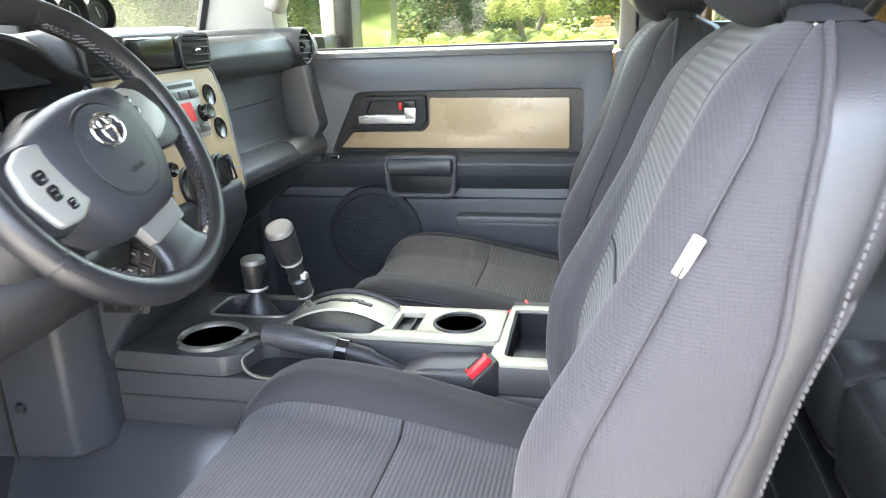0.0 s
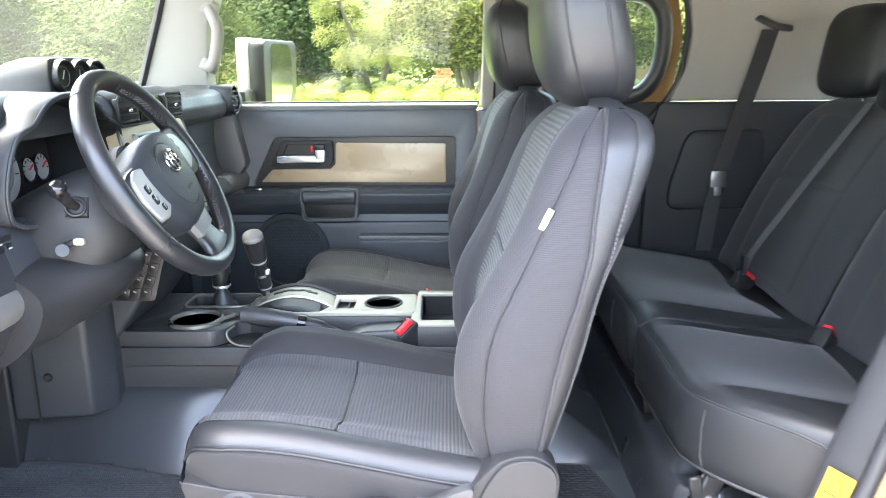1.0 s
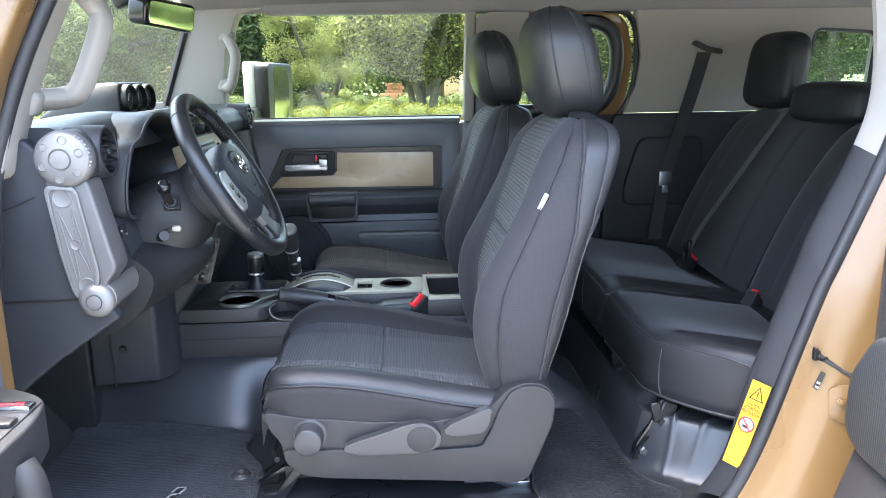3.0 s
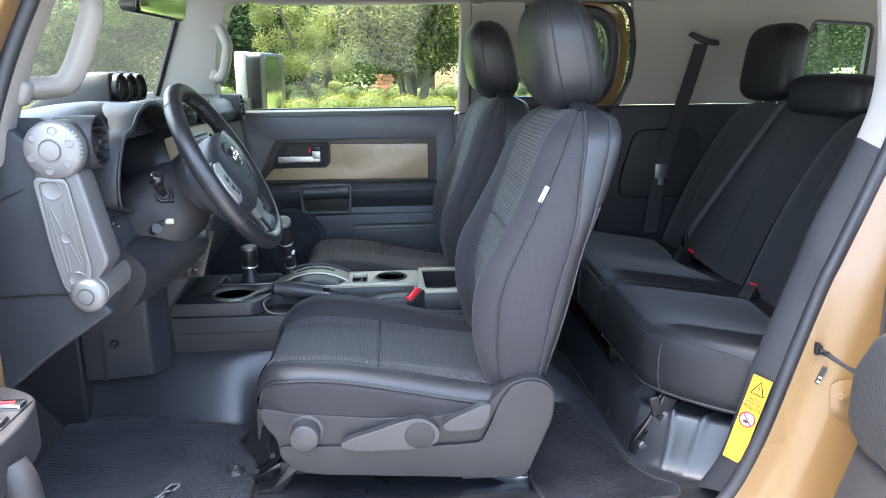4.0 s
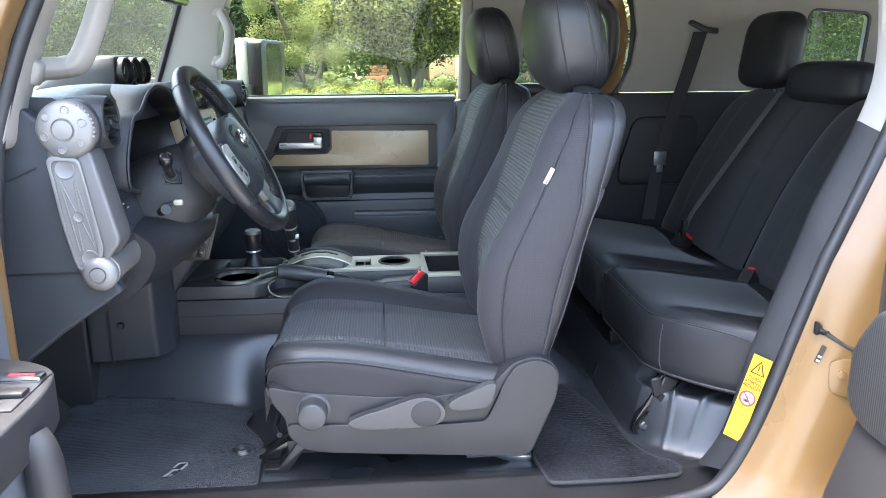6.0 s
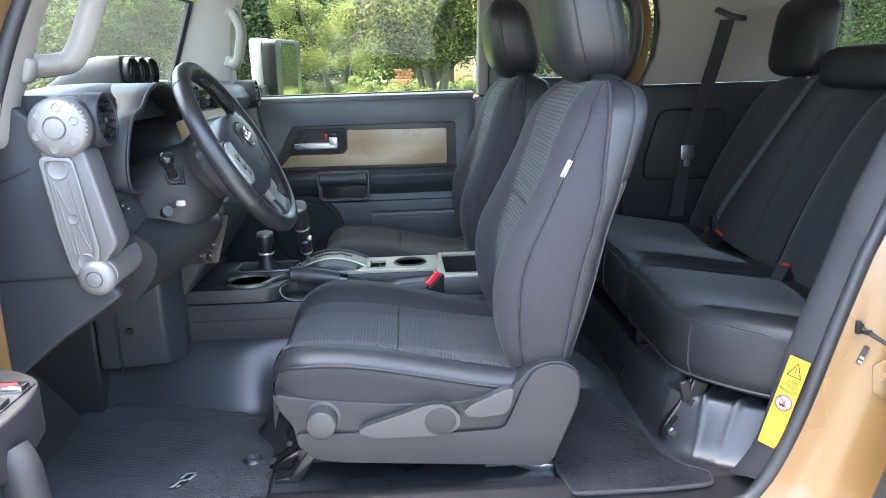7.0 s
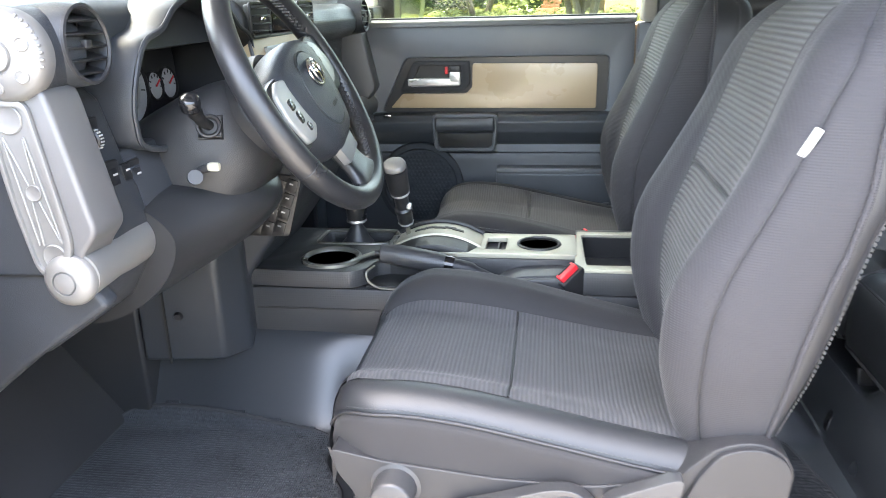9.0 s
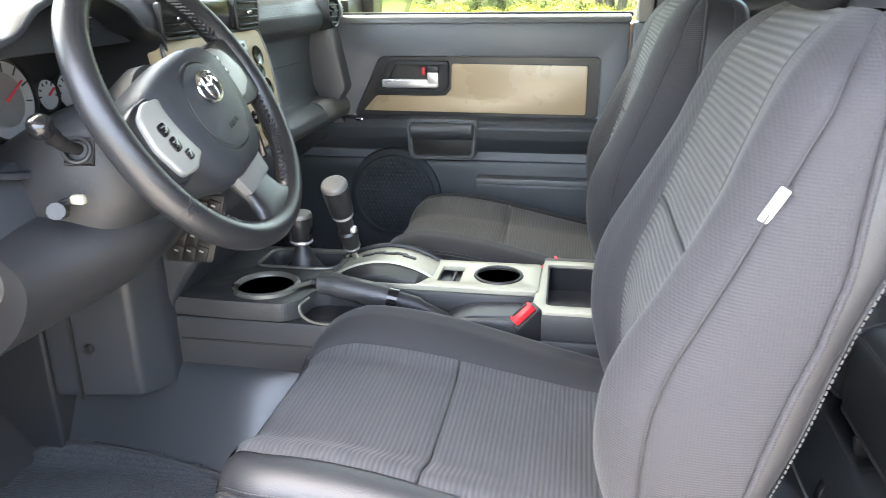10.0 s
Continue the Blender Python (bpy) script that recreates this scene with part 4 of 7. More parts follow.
def buckle(at, tilt, roll, label, stalk=0.10):
    b = thing("seat_buckle", label, "buckle", at, "seat belt buckles")
    m = pose(*at, 0, tilt, roll)
    bm = prism(rounded([(-0.026, 0.0), (0.026, 0.0), (0.020, -0.075), (-0.020, -0.075)], 0.005), "y", -0.016, 0.016, 0.003)
    bmesh.ops.transform(bm, matrix=m, verts=bm.verts)
    part("case", bm, BLACKPL, b)
    bm = box((0, 0, 0.004), (0.040, 0.020, 0.012), 0.003)
    bmesh.ops.transform(bm, matrix=m, verts=bm.verts)
    part("button", bm, RED, b, "red release button")
    bm = box((0, 0.004, 0.0105), (0.030, 0.004, 0.003), 0.001)
    bmesh.ops.transform(bm, matrix=m, verts=bm.verts)
    part("slot", bm, INK, b)
    bm = box((0, 0, -0.07 - stalk / 2), (0.022, 0.008, stalk), 0.003)
    bmesh.ops.transform(bm, matrix=m, verts=bm.verts)
    part("stalk", bm, BLACKPL, b)
    return b


buckle((0.040, -0.128, 0.880), -38, 28, "black seat belt buckle with red button beside driver seat", 0.12)
buckle((0.070, 0.130, 0.868), -30, 20, "black seat belt buckle with red button beside passenger seat", 0.14)

# ---- rear bench ----
bench = thing("rear_bench", "black leatherette and fabric split rear bench seat", "bench seat", (0.85, 0, 0.72))


def rear_cushion(y0, y1, name):
    w = y1 - y0
    near_ = y0 < -0.5
    # the outer front corner of the near cushion is cut off at an angle
    xf = lambda u: 0.515 + (0.165 * (max(0, 0.40 - u) / 0.40) ** 1.5 if near_ else 0.012 * u)
    soft = (0.03, 0.008) if near_ else (0.008, 0.03)

    def f(u, v):
        # u across, v from front (0) to rear (1)
        y = y0 + w * u
        x = xf(u) + 0.02 + v * (0.97 - xf(u))
        e = min(u, 1 - u)
        z = 0.908 - 0.075 * v - 0.018 * math.exp(-((u - 0.5) / 0.2) ** 2) * (0.3 + v)
        z -= soft[u > 0.5] * math.exp(-e / 0.03) + 0.030 * math.exp(-v / 0.05)
        return (x, y, z)
    part(name, patch(lambda v, u: f(u, v), 0.0, 1.0, 0.0, 1.0, 40, 40, 0.003, 0.01, core=(0.8, (y0 + y1) / 2, 0.6)), REAR_LEATHER, bench)
    part("cushion_insert", patch(lambda v, u: np.array(f(u, v)) + np.array((0, 0, 0.0015)), 0.012, 0.80, 0.34 if near_ else 0.12, 0.90, 30, 34, 0.004, 0.008, core=(0.8, (y0 + y1) / 2, 0.6)), REAR_FABRIC, bench, "black ribbed fabric insert")
    # rounded front and ends
    rows = []
    for zz, out, k in ((None, 0, 0), (0.868, 0.004, 0), (0.83, -0.001, 0), (0.78, 0.0, 0), (0.755, 0.006, 0), (0.742, 0.03, 0)):
        pts = []
        for v in np.linspace(1, 0.0, 12):
            p = f(0.0, v)
            pts.append((p[0], p[1] + (out if zz else 0), p[2] if zz is None else zz + (0 if zz < 0.8 else -0.03 * v)))
        for u in np.linspace(0.0, 1.0, 25)[1:-1]:
            p = f(u, 0)
            c = 0.022 * math.exp(-(u if near_ else 1 - u) / 0.06)
            pts.append((p[0] - 0.012 + out + c if zz else p[0], p[1], p[2] if zz is None else zz))
        for v in np.linspace(0, 1, 12):
            p = f(1.0, v)
            pts.append((p[0], p[1] - (out if zz else 0), p[2] if zz is None else zz))
        rows.append(pts)
    part("cushion_border", skin(rows, False), REAR_LEATHER, bench, "smooth black leatherette border", 70)
    part("piping", tube(rows[0], 0.0022, 6), PIPING, bench)
    part("stitching", stitches([Vector(q) + Vector((-0.003, -0.001, -0.002)) for q in rows[0]], 0.0065, 0.0006, 0.0042), THREAD, bench)
    part("piping", tube(rows[-2], 0.0035, 6), PIPING, bench)
    p = f(0.29, 0)
    part("seam", tube([(p[0] - 0.0095, p[1], 0.862), (p[0] - 0.013, p[1], 0.83), (p[0] - 0.012, p[1], 0.78), (p[0] - 0.006, p[1], 0.757)], 0.0014, 6), PIPING, bench)
    part("stitching", stitches([(p[0] - 0.0105, p[1] - 0.002, 0.862), (p[0] - 0.0148, p[1] - 0.002, 0.83), (p[0] - 0.0138, p[1] - 0.002, 0.78), (p[0] - 0.008, p[1] - 0.002, 0.757)], 0.0065, 0.0006, 0.0042), THREAD, bench)
    part("underframe", box((0.87, (y0 + y1) / 2 + 0.04, 0.74), (0.28, w - 0.22, 0.04), 0.01), BLACKPL, bench)


rear_cushion(-0.635, -0.10, "left_cushion")
rear_cushion(-0.092, 0.62, "right_cushion")


def rear_back(y0, y1, name, top=1.325):
    w = y1 - y0

    def f(u, v):
        y = y0 + w * u
        e = min(u, 1 - u)
        z = 0.84 + (top - 0.84) * v
        x = 0.935 + 0.265 * v - 0.035 * math.sin(v * 2.6) + 0.012 * math.exp(-((u - 0.5) / 0.22) ** 2)
        x += 0.014 * math.exp(-e * w / 0.02) + 0.05 * math.exp(-(1 - v) / 0.04)
        z -= 0.030 * math.exp(-e * w / 0.035) * v
        return (x, y, z)
    part(name, patch(lambda u, v: f(1 - u, v), 0, 1, 0, 1, 44, 44, 0.003, 0.01, core=(1.6, (y0 + y1) / 2, 1.0)), REAR_FABRIC, bench)
    part("back_insert", patch(lambda u, v: np.array(f(1 - u, v)) + np.array((-0.0015, 0, 0.001)), 0.20, 0.80, 0.04, 0.56, 24, 24, 0.004, 0.006, core=(1.6, (y0 + y1) / 2, 1.0)), REAR_FABRIC, bench)
    part("back_insert", patch(lambda u, v: np.array(f(1 - u, v)) + np.array((-0.0015, 0, 0.001)), 0.20, 0.80, 0.56, 0.92, 24, 24, 0.004, 0.006, core=(1.6, (y0 + y1) / 2, 1.0)), REAR_FABRIC, bench)
    part("back_shell", prism([(1.00, 0.80), (1.05, 0.80), (1.31, top - 0.03), (1.29, top - 0.01), (1.25, top - 0.01), (0.99, 0.84)], "y", y0 + 0.015, y1 - 0.015, 0.012), REAR_LEATHER, bench)


rear_back(-0.60, -0.02, "left_back")
rear_back(-0.012, 0.60, "right_back")


def head_pad(c, s, lean_, label=""):
    loops = []
    for k in range(21):
        t = math.sin(math.pi / 2 * (k / 10 - 1))
        e = max(0.0006, 1 - abs(t) ** 5) ** 0.36
        loop = []
        for q in range(40):
            a = 2 * math.pi * q / 40
            cc, ss = math.cos(a), math.sin(a)
            loop.append((c[0] + lean_ * t * s[2] + s[0] * e * math.copysign(abs(cc) ** 0.7, cc), c[1] + s[1] * (1.0 - 0.05 * t) * e * math.copysign(abs(ss) ** 0.55, ss), c[2] + s[2] * t))
        loops.append(loop)
    return part("head_restraint", skin(loops), REAR_LEATHER, bench, label, 60)


head_pad((1.215, 0.435, 1.440), (0.055, 0.140, 0.120), 0.12, "tall black rear head restraint")
head_pad((1.215, 0.095, 1.350), (0.06, 0.175, 0.058), 0.1, "low black centre head restraint")
head_pad((1.215, -0.36, 1.440), (0.055, 0.140, 0.120), 0.12, "tall black rear head restraint")
for y in (0.39, 0.48, -0.315, -0.405):
    part("post", tube([(1.215, y, 1.30), (1.215, y, 1.36)], 0.006, 8), CHROME, bench)

# rear seat feet and latch
for y in (-0.455, -0.15):
    lt = part("latch", prism(rounded([(0.500, 0.600), (0.520, 0.592), (0.545, 0.600), (0.580, 0.665), (0.592, 0.735), (0.560, 0.742), (0.540, 0.690), (0.505, 0.630)], 0.010), "y", y - 0.010, y + 0.012, 0.004), GLOSSBLK, bench, "black folding seat latch")
    part("latch_rim", tube([(x, y - 0.012, z) for x, z in rounded([(0.506, 0.606), (0.522, 0.598), (0.540, 0.606), (0.560, 0.650), (0.545, 0.665), (0.512, 0.628)], 0.008)], 0.003, 6, True), GLOSSBLK, lt)
    part("latch_bolt", lathe([(0, 0), (0.0105, 0), (0.0105, 0.004), (0.007, 0.005), (0.007, 0.012), (0, 0.013)], (0.525, y - 0.012, 0.622), (0, -1, 0), 6), STEEL, lt)
    part("latch_pin", merge(tube([(0.560, y - 0.025, 0.690), (0.560, y + 0.03, 0.690)], 0.009, 10), box((0.572, y - 0.014, 0.712), (0.034, 0.012, 0.05), 0.003, 1, (0, 20, 0)), box((0.548, y - 0.016, 0.715), (0.022, 0.010, 0.045), 0.003, 1, (0, -10, 0))), BLACKPL, lt)

buckle((0.925, -0.125, 0.862), 50, 35, "black rear belt buckle with red button on bench", 0.06)

# belts
def belt(name, path, label, w=0.023, mat=None, wide=(0, 1, 0)):
    b = thing(name, label, "seat belt", path[0], "seat belts")
    p = [Vector(q) for q in spline(path, 6)]
    wd = Vector(wide).normalized()
    bm = skin([[q - wd * w, q + wd * w] for q in p], False)
    thicken(bm, 0.0016)
    part("webbing", bm, mat or DARKWEB, b)
    return b


bl = belt("seat_belt", [(1.045, 0.602, 1.505), (1.02, 0.622, 1.38), (0.975, 0.640, 1.20), (0.942, 0.640, 1.065), (0.922, 0.630, 0.95), (0.905, 0.61, 0.86)], "black rear seat belt hanging on the side trim", 0.024, DARKWEB, (1, 0, 0.0))
part("guide", prism(rounded([(1.0, 1.532), (1.06, 1.505), (1.105, 1.498), (1.105, 1.515), (1.06, 1.522), (1.01, 1.545)], 0.006), "y", 0.594, 0.62, 0.004), BLACKPL, bl, "black belt guide")
part("tongue", merge(box((0.944, 0.634, 1.075), (0.046, 0.006, 0.05), 0.005), box((0.944, 0.633, 1.04), (0.022, 0.003, 0.03), 0.002)), STEEL, bl, "steel belt tongue")
bl = belt("seat_belt", [(1.160, 0.255, 1.318), (1.085, 0.268, 1.20), (1.000, 0.285, 1.06), (0.930, 0.300, 0.94), (0.912, 0.315, 0.875)], "grey centre seat belt lying over the bench back", 0.016, WEBBING)
part("tongue", merge(box((0.912, 0.312, 0.895), (0.012, 0.03, 0.05), 0.004), box((0.900, 0.318, 0.865), (0.01, 0.024, 0.03), 0.003)), BLACKPL, bl)
buckle((0.93, 0.33, 0.86), 40, 10, "black rear belt buckle at the bench joint", 0.05)


# ---- dashboard ----
dash = thing("dashboard", "dark grey plastic dashboard with round silver end pods", "dashboard", (-0.7, 0, 0.95))
# top deck
deck = []
for y in np.linspace(-0.66, 0.66, 25):
    hump = 0.012 * math.exp(-((y + 0.37) / 0.2) ** 4)
    deck.append([(-0.95, y, 1.315), (-0.86, y, 1.338), (-0.74, y, 1.352 + hump * 0.3), (-0.64, y, 1.362 + hump), (-0.575, y, 1.360 + hump), (-0.545, y, 1.345), (-0.54, y, 1.30), (-0.70, y, 1.28), (-0.95, y, 1.28)])
part("top_deck", skin(deck), DASH, dash, "", 60)
# passenger side: upper roll, recess and lower shelf roll
PX = [(-0.545, 1.350), (-0.520, 1.338), (-0.505, 1.312), (-0.512, 1.285), (-0.535, 1.268), (-0.562, 1.262), (-0.567, 1.22), (-0.562, 1.135), (-0.548, 1.108), (-0.517, 1.098), (-0.497, 1.084), (-0.494, 1.064), (-0.508, 1.046), (-0.56, 1.03), (-0.70, 1.00), (-0.90, 1.0), (-0.90, 1.32)]
part("passenger_fascia", prism(PX, "y", 0.17, 0.66, 0.006, 3), DASHRIB, dash, "ribbed dark grey glovebox fascia")
part("glovebox_seam", box((-0.5655, 0.40, 1.20), (0.004, 0.36, 0.0025), 0.001), INK, dash)
# driver side lower fascia
DX = [(-0.60, 1.30), (-0.545, 1.25), (-0.525, 1.18), (-0.510, 1.14), (-0.500, 1.10), (-0.505, 1.05), (-0.535, 1.00), (-0.60, 0.955), (-0.75, 0.93), (-0.90, 0.95), (-0.90, 1.30)]
part("driver_fascia", prism([(-0.528, 1.185)] + DX[3:10] + [(-0.90, 1.185)], "y", -0.552, -0.17, 0.004, 2), DASH, dash)
part("driver_fascia", prism(DX, "y", -0.655, -0.548, 0.006, 3), DASH, dash)
# end panels
EP = [(-0.61, 1.345), (-0.56, 1.30), (-0.545, 1.22), (-0.52, 1.08), (-0.485, 1.035), (-0.59, 0.965), (-0.68, 0.895), (-0.74, 0.85), (-0.98, 0.80), (-0.98, 1.33)]
for s in (-1, 1):
    lo, hi = sorted((s * 0.66, s * 0.69))
    part("end_panel", prism(EP, "y", lo, hi, 0.008, 3), DASH, dash)
    lo, hi = sorted((s * 0.6905, s * 0.692))
    part("panel_joint", prism([(-0.70, 1.068), (-0.53, 1.070), (-0.53, 1.0725), (-0.70, 1.0705)], "y", lo, hi, 0), INK, dash)
    part("panel_joint", prism([(-0.70, 1.205), (-0.60, 1.248), (-0.60, 1.2505), (-0.70, 1.2075)], "y", lo, hi, 0), INK, dash)


def slats(c, w, h, n, parent, fwd=(1, 0, 0)):
    for k in range(n):
        part("slat", box((c[0], c[1], c[2] - h / 2 + h * (k + 0.5) / n), (0.018, w, 0.003), 0.001, 1, (0, 18, 0)), BLACKPL, parent)


def pod(s):
    """A round side pod: vent facing the seats, silver cap on the outer end, truss arm below."""
    y = s * 0.632
    v = part("side_vent", lathe([(0.046, -0.06), (0.0455, -0.02), (0.0435, 0.0), (0.042, 0.004), (0.039, 0.004), (0.0375, 0.0), (0.037, -0.03), (0.001, -0.03)], (-0.498, y, 1.318), (1, 0, 0.05), 40), DASH, dash, "round side air vent")
    for k in range(5):
        h = -0.0275 + 0.01375 * k
        part("slat", box((-0.5065, y, 1.318 + h), (0.026, 2 * (0.0372 ** 2 - h * h) ** 0.5, 0.0030), 0.0008, 1, (0, 15, 0)), BLACKPL, v)
    for h in (-0.013, 0.013):
        part("vane", box((-0.517, y + h, 1.318), (0.012, 0.0018, 0.064), 0.0006, 1), BLACKPL, v)
    part("vent_core", lathe([(0.0368, 0.0), (0.0368, 0.003), (0.001, 0.003)], (-0.522, y, 1.317), (1, 0, 0.05), 32), INK, v)
    part("vent_tab", box((-0.495, y, 1.318), (0.008, 0.012, 0.010), 0.002), GREYPL, v)
    part("pod_barrel", lathe([(0.042, 0.0), (0.046, 0.004), (0.046, 0.05), (0.044, 0.07)], (-0.542, s * 0.70, 1.312), (0, -s, 0), 40), DASH, dash)
    cap = part("pod_cap", lathe([(0.046, -0.010), (0.047, 0.0), (0.0455, 0.009), (0.040, 0.014), (0.025, 0.018), (0.0185, 0.019), (0.0172, 0.0165), (0.016, 0.0165), (0.0147, 0.0195), (0.001, 0.021)], (-0.540, s * 0.70, 1.312), (0, s, 0), 48), SILVER, dash, "round silver pod cap with dimples")
    part("vent_ring", ring(0.0405, 0.0030, (-0.4945, y, 1.318), (1, 0, 0.05), 40, 6), GREYPL, v)
    for k in range(6):
        a = 2 * math.pi * k / 6 + 0.35
        part("dimple", lathe([(0.0071, -0.001), (0.0074, 0.001), (0.0063, 0.0018), (0.0054, 0.0006), (0.001, 0.0006)], (-0.540 + 0.0315 * math.cos(a), s * 0.7158, 1.312 + 0.0315 * math.sin(a)), (0.10 * math.cos(a), s, 0.10 * math.sin(a)), 20), SILVER, cap)
    for k in range(9):
        a = radians(-15 + 9 * k)
        part("ridge", box((-0.540 + 0.0445 * math.cos(a), s * 0.7095, 1.312 + 0.0445 * math.sin(a)), (0.005, 0.004, 0.0034), 0.001, 1, (0, -math.degrees(a), 0)), SILVER, cap)


pod(-1)
pod(1)


def arm(s):
    """The truss arm under a pod with its lower round end and the grip bar that runs inwards."""
    g = part("pod_arm", prism(rounded([(-0.578, 1.282), (-0.510, 1.278), (-0.505, 1.262), (-0.476, 1.125), (-0.500, 1.095), (-0.498, 1.065), (-0.515, 1.045), (-0.54, 1.05), (-0.556, 1.085), (-0.572, 1.17)], 0.012), "y", *sorted((s * 0.640, s * 0.702)), 0.006, 3), BRUSHED, dash, "silver grey truss arm")
    rim = rounded([(-0.578, 1.270), (-0.526, 1.268), (-0.503, 1.115), (-0.518, 1.065), (-0.549, 1.080), (-0.563, 1.15)], 0.014)
    inner = [(-0.543 + (x + 0.543) * 0.80, 1.165 + (z - 1.165) * 0.93) for x, z in rim]
    part("arm_rim", plate(rim, [inner], "y", *sorted((s * 0.700, s * 0.708)), 0.0015), SILVER, g)
    part("arm_face", prism(rim, "y", *sorted((s * 0.699, s * 0.7035)), 0), SILVER, g)
    for x, z, r in ((-0.551, 1.248, 0.016), (-0.538, 1.170, 0.009), (-0.528, 1.099, 0.014)):
        part("arm_boss", lathe([(r, -0.001), (r, 0.0018), (r * 0.92, 0.0026), (r * 0.84, 0.0020), (0.001, 0.0020)], (x, s * 0.7030, z), (0, s, 0), 32), SILVER, g)
    for a, b in (((-0.561, 1.230), (-0.542, 1.178)), ((-0.539, 1.228), (-0.535, 1.180)), ((-0.542, 1.161), (-0.538, 1.112)), ((-0.534, 1.161), (-0.517, 1.114)), ((-0.562, 1.230), (-0.543, 1.112)), ((-0.537, 1.230), (-0.516, 1.114))):
        part("arm_rib", tube([(a[0], s * 0.7045, a[1]), (b[0], s * 0.7045, b[1])], 0.0014, 6), SILVER, g)
    part("grip_bar", lathe([(0.028, 0.0), (0.029, 0.01), (0.029, 0.07), (0.032, 0.10), (0.034, 0.14), (0.030, 0.16)], (-0.512, s * 0.700, 1.075), (-0.10, -s, 0), 32), SILVER, g)
    part("end_cap", lathe([(0.029, -0.006), (0.030, 0.0), (0.028, 0.006), (0.020, 0.012), (0.014, 0.013), (0.0135, 0.0105), (0.0125, 0.0105), (0.0115, 0.013), (0.001, 0.0145)], (-0.515, s * 0.703, 1.072), (0, s, 0), 40), SILVER, g, "round silver end cap")


arm(-1)
arm(1)

# instrument cluster: hood, recess and dials
hood = []
arc = [(-0.165, 1.215), (-0.157, 1.265), (-0.172, 1.303), (-0.215, 1.320), (-0.255, 1.345), (-0.31, 1.362), (-0.37, 1.366), (-0.425, 1.352), (-0.462, 1.326), (-0.508, 1.310), (-0.534, 1.262), (-0.536, 1.215), (-0.505, 1.182), (-0.35, 1.165), (-0.20, 1.182)]
arcs = spline(arc, 5, True)
cy_, cz_ = -0.365, 1.26
for dx, k in ((-0.66, 1.05), (-0.53, 1.05), (-0.508, 1.04), (-0.502, 1.015), (-0.512, 0.985), (-0.55, 0.96), (-0.60, 0.94), (-0.634, 0.93)):
    hood.append([(dx + (0.10 * (z - 1.26) if dx > -0.6 else 0), cy_ + (y - cy_) * k, cz_ + (z - cz_) * k) for y, z in arcs])
hd = part("cluster_hood", skin(hood[:4], True, False), DASH, dash, "hooded instrument cluster", 60)
part("recess", skin(hood[3:], True, False), BLACKPL, hd, "black cluster recess", 60)
part("hood_lip", tube([(-0.501 + 0.10 * (z - 1.26), cy_ + (y - cy_) * 1.022, cz_ + (z - cz_) * 1.022) for y, z in arcs], 0.0042, 8, True, 0.7, (1, 0, 0)), DASH, hd, "lighter grey hood lip")
part("cluster_panel", prism([(cy_ + (y - cy_) * 0.88, cz_ + (z - cz_) * 0.93) for y, z in arcs], "x", -0.640, -0.630, 0), BLACKPL, hd)
for y, z, r in ((-0.445, 1.236, 0.044), (-0.345, 1.238, 0.052), (-0.264, 1.234, 0.021), (-0.220, 1.234, 0.024)):
    d = part("dial", lathe([(0.001, 0.002), (r, 0.002), (r, 0.0), (r * 1.04, 0.0), (r * 1.06, 0.006), (r * 1.10, 0.006), (r * 1.12, 0)], (-0.628, y, z), (1, 0, 0.1), 36), INK, hd)
    wd_ = 0.30 if r > 0.03 else 0.85
    part("dial_ring", lathe([(r * 0.97, 0.0022), (r * 0.97, 0.0034), (r * (0.97 - wd_), 0.0034), (r * (0.97 - wd_), 0.0022)], (-0.628, y, z), (1, 0, 0.1), 40), DIAL, d, "white dial ring")
    for k in range(9):
        a = radians(-40 + 32 * k)
        part("tick", box((-0.6242, y + r * 0.80 * math.cos(a), z + r * 0.80 * math.sin(a)), (0.0008, r * 0.22, 0.0022), 0, 1, (math.degrees(a), 0, 0)), INK, d)
    part("needle", box((-0.6225, y + r * 0.3, z + r * 0.2), (0.002, r * 0.8, 0.003), 0.0005, 1, (35, 0, 0)), RED, d)

# switches on the driver fascia
part("switch_plate", prism(rounded([(-0.6035, 1.122), (-0.5725, 1.122), (-0.5725, 1.180), (-0.6035, 1.180)], 0.004), "x", -0.530, -0.5175, 0.0015), BLACKPL, dash, "black switch plate")
part("switch_plate", prism(rounded([(-0.5715, 1.126), (-0.522, 1.126), (-0.522, 1.172), (-0.5715, 1.172)], 0.004), "x", -0.530, -0.5195, 0.0015), BLACKPL, dash)
part("switch_plate", prism(rounded([(-0.600, 1.188), (-0.572, 1.188), (-0.572, 1.232), (-0.600, 1.232)], 0.004), "x", -0.56, -0.5365, 0.0015), BLACKPL, dash)
for k, (y, z) in enumerate(((-0.588, 1.160), (-0.588, 1.138), (-0.560, 1.160), (-0.560, 1.138), (-0.536, 1.150))):
    sw = part("switch", box((-0.522, y, z), (0.014, 0.019, 0.021), 0.002, 2, (0, -10, 0)), BLACKPL, dash)
    part("switch_mark", box((-0.5142, y, z + 0.004), (0.001, 0.009, 0.0025), 0.0002, 1, (0, -10, 0)), DIAL, sw)
    part("switch_mark", box((-0.5150, y + 0.002, z - 0.004), (0.001, 0.006, 0.0035), 0.0002, 1, (0, -10, 0)), DIAL, sw)
dw = part("dimmer_wheel", lathe([(0.012, -0.006), (0.014, -0.004), (0.014, 0.004), (0.012, 0.006)], (-0.540, -0.585, 1.205), (0, 1, 0), 20), BLACKPL, dash)
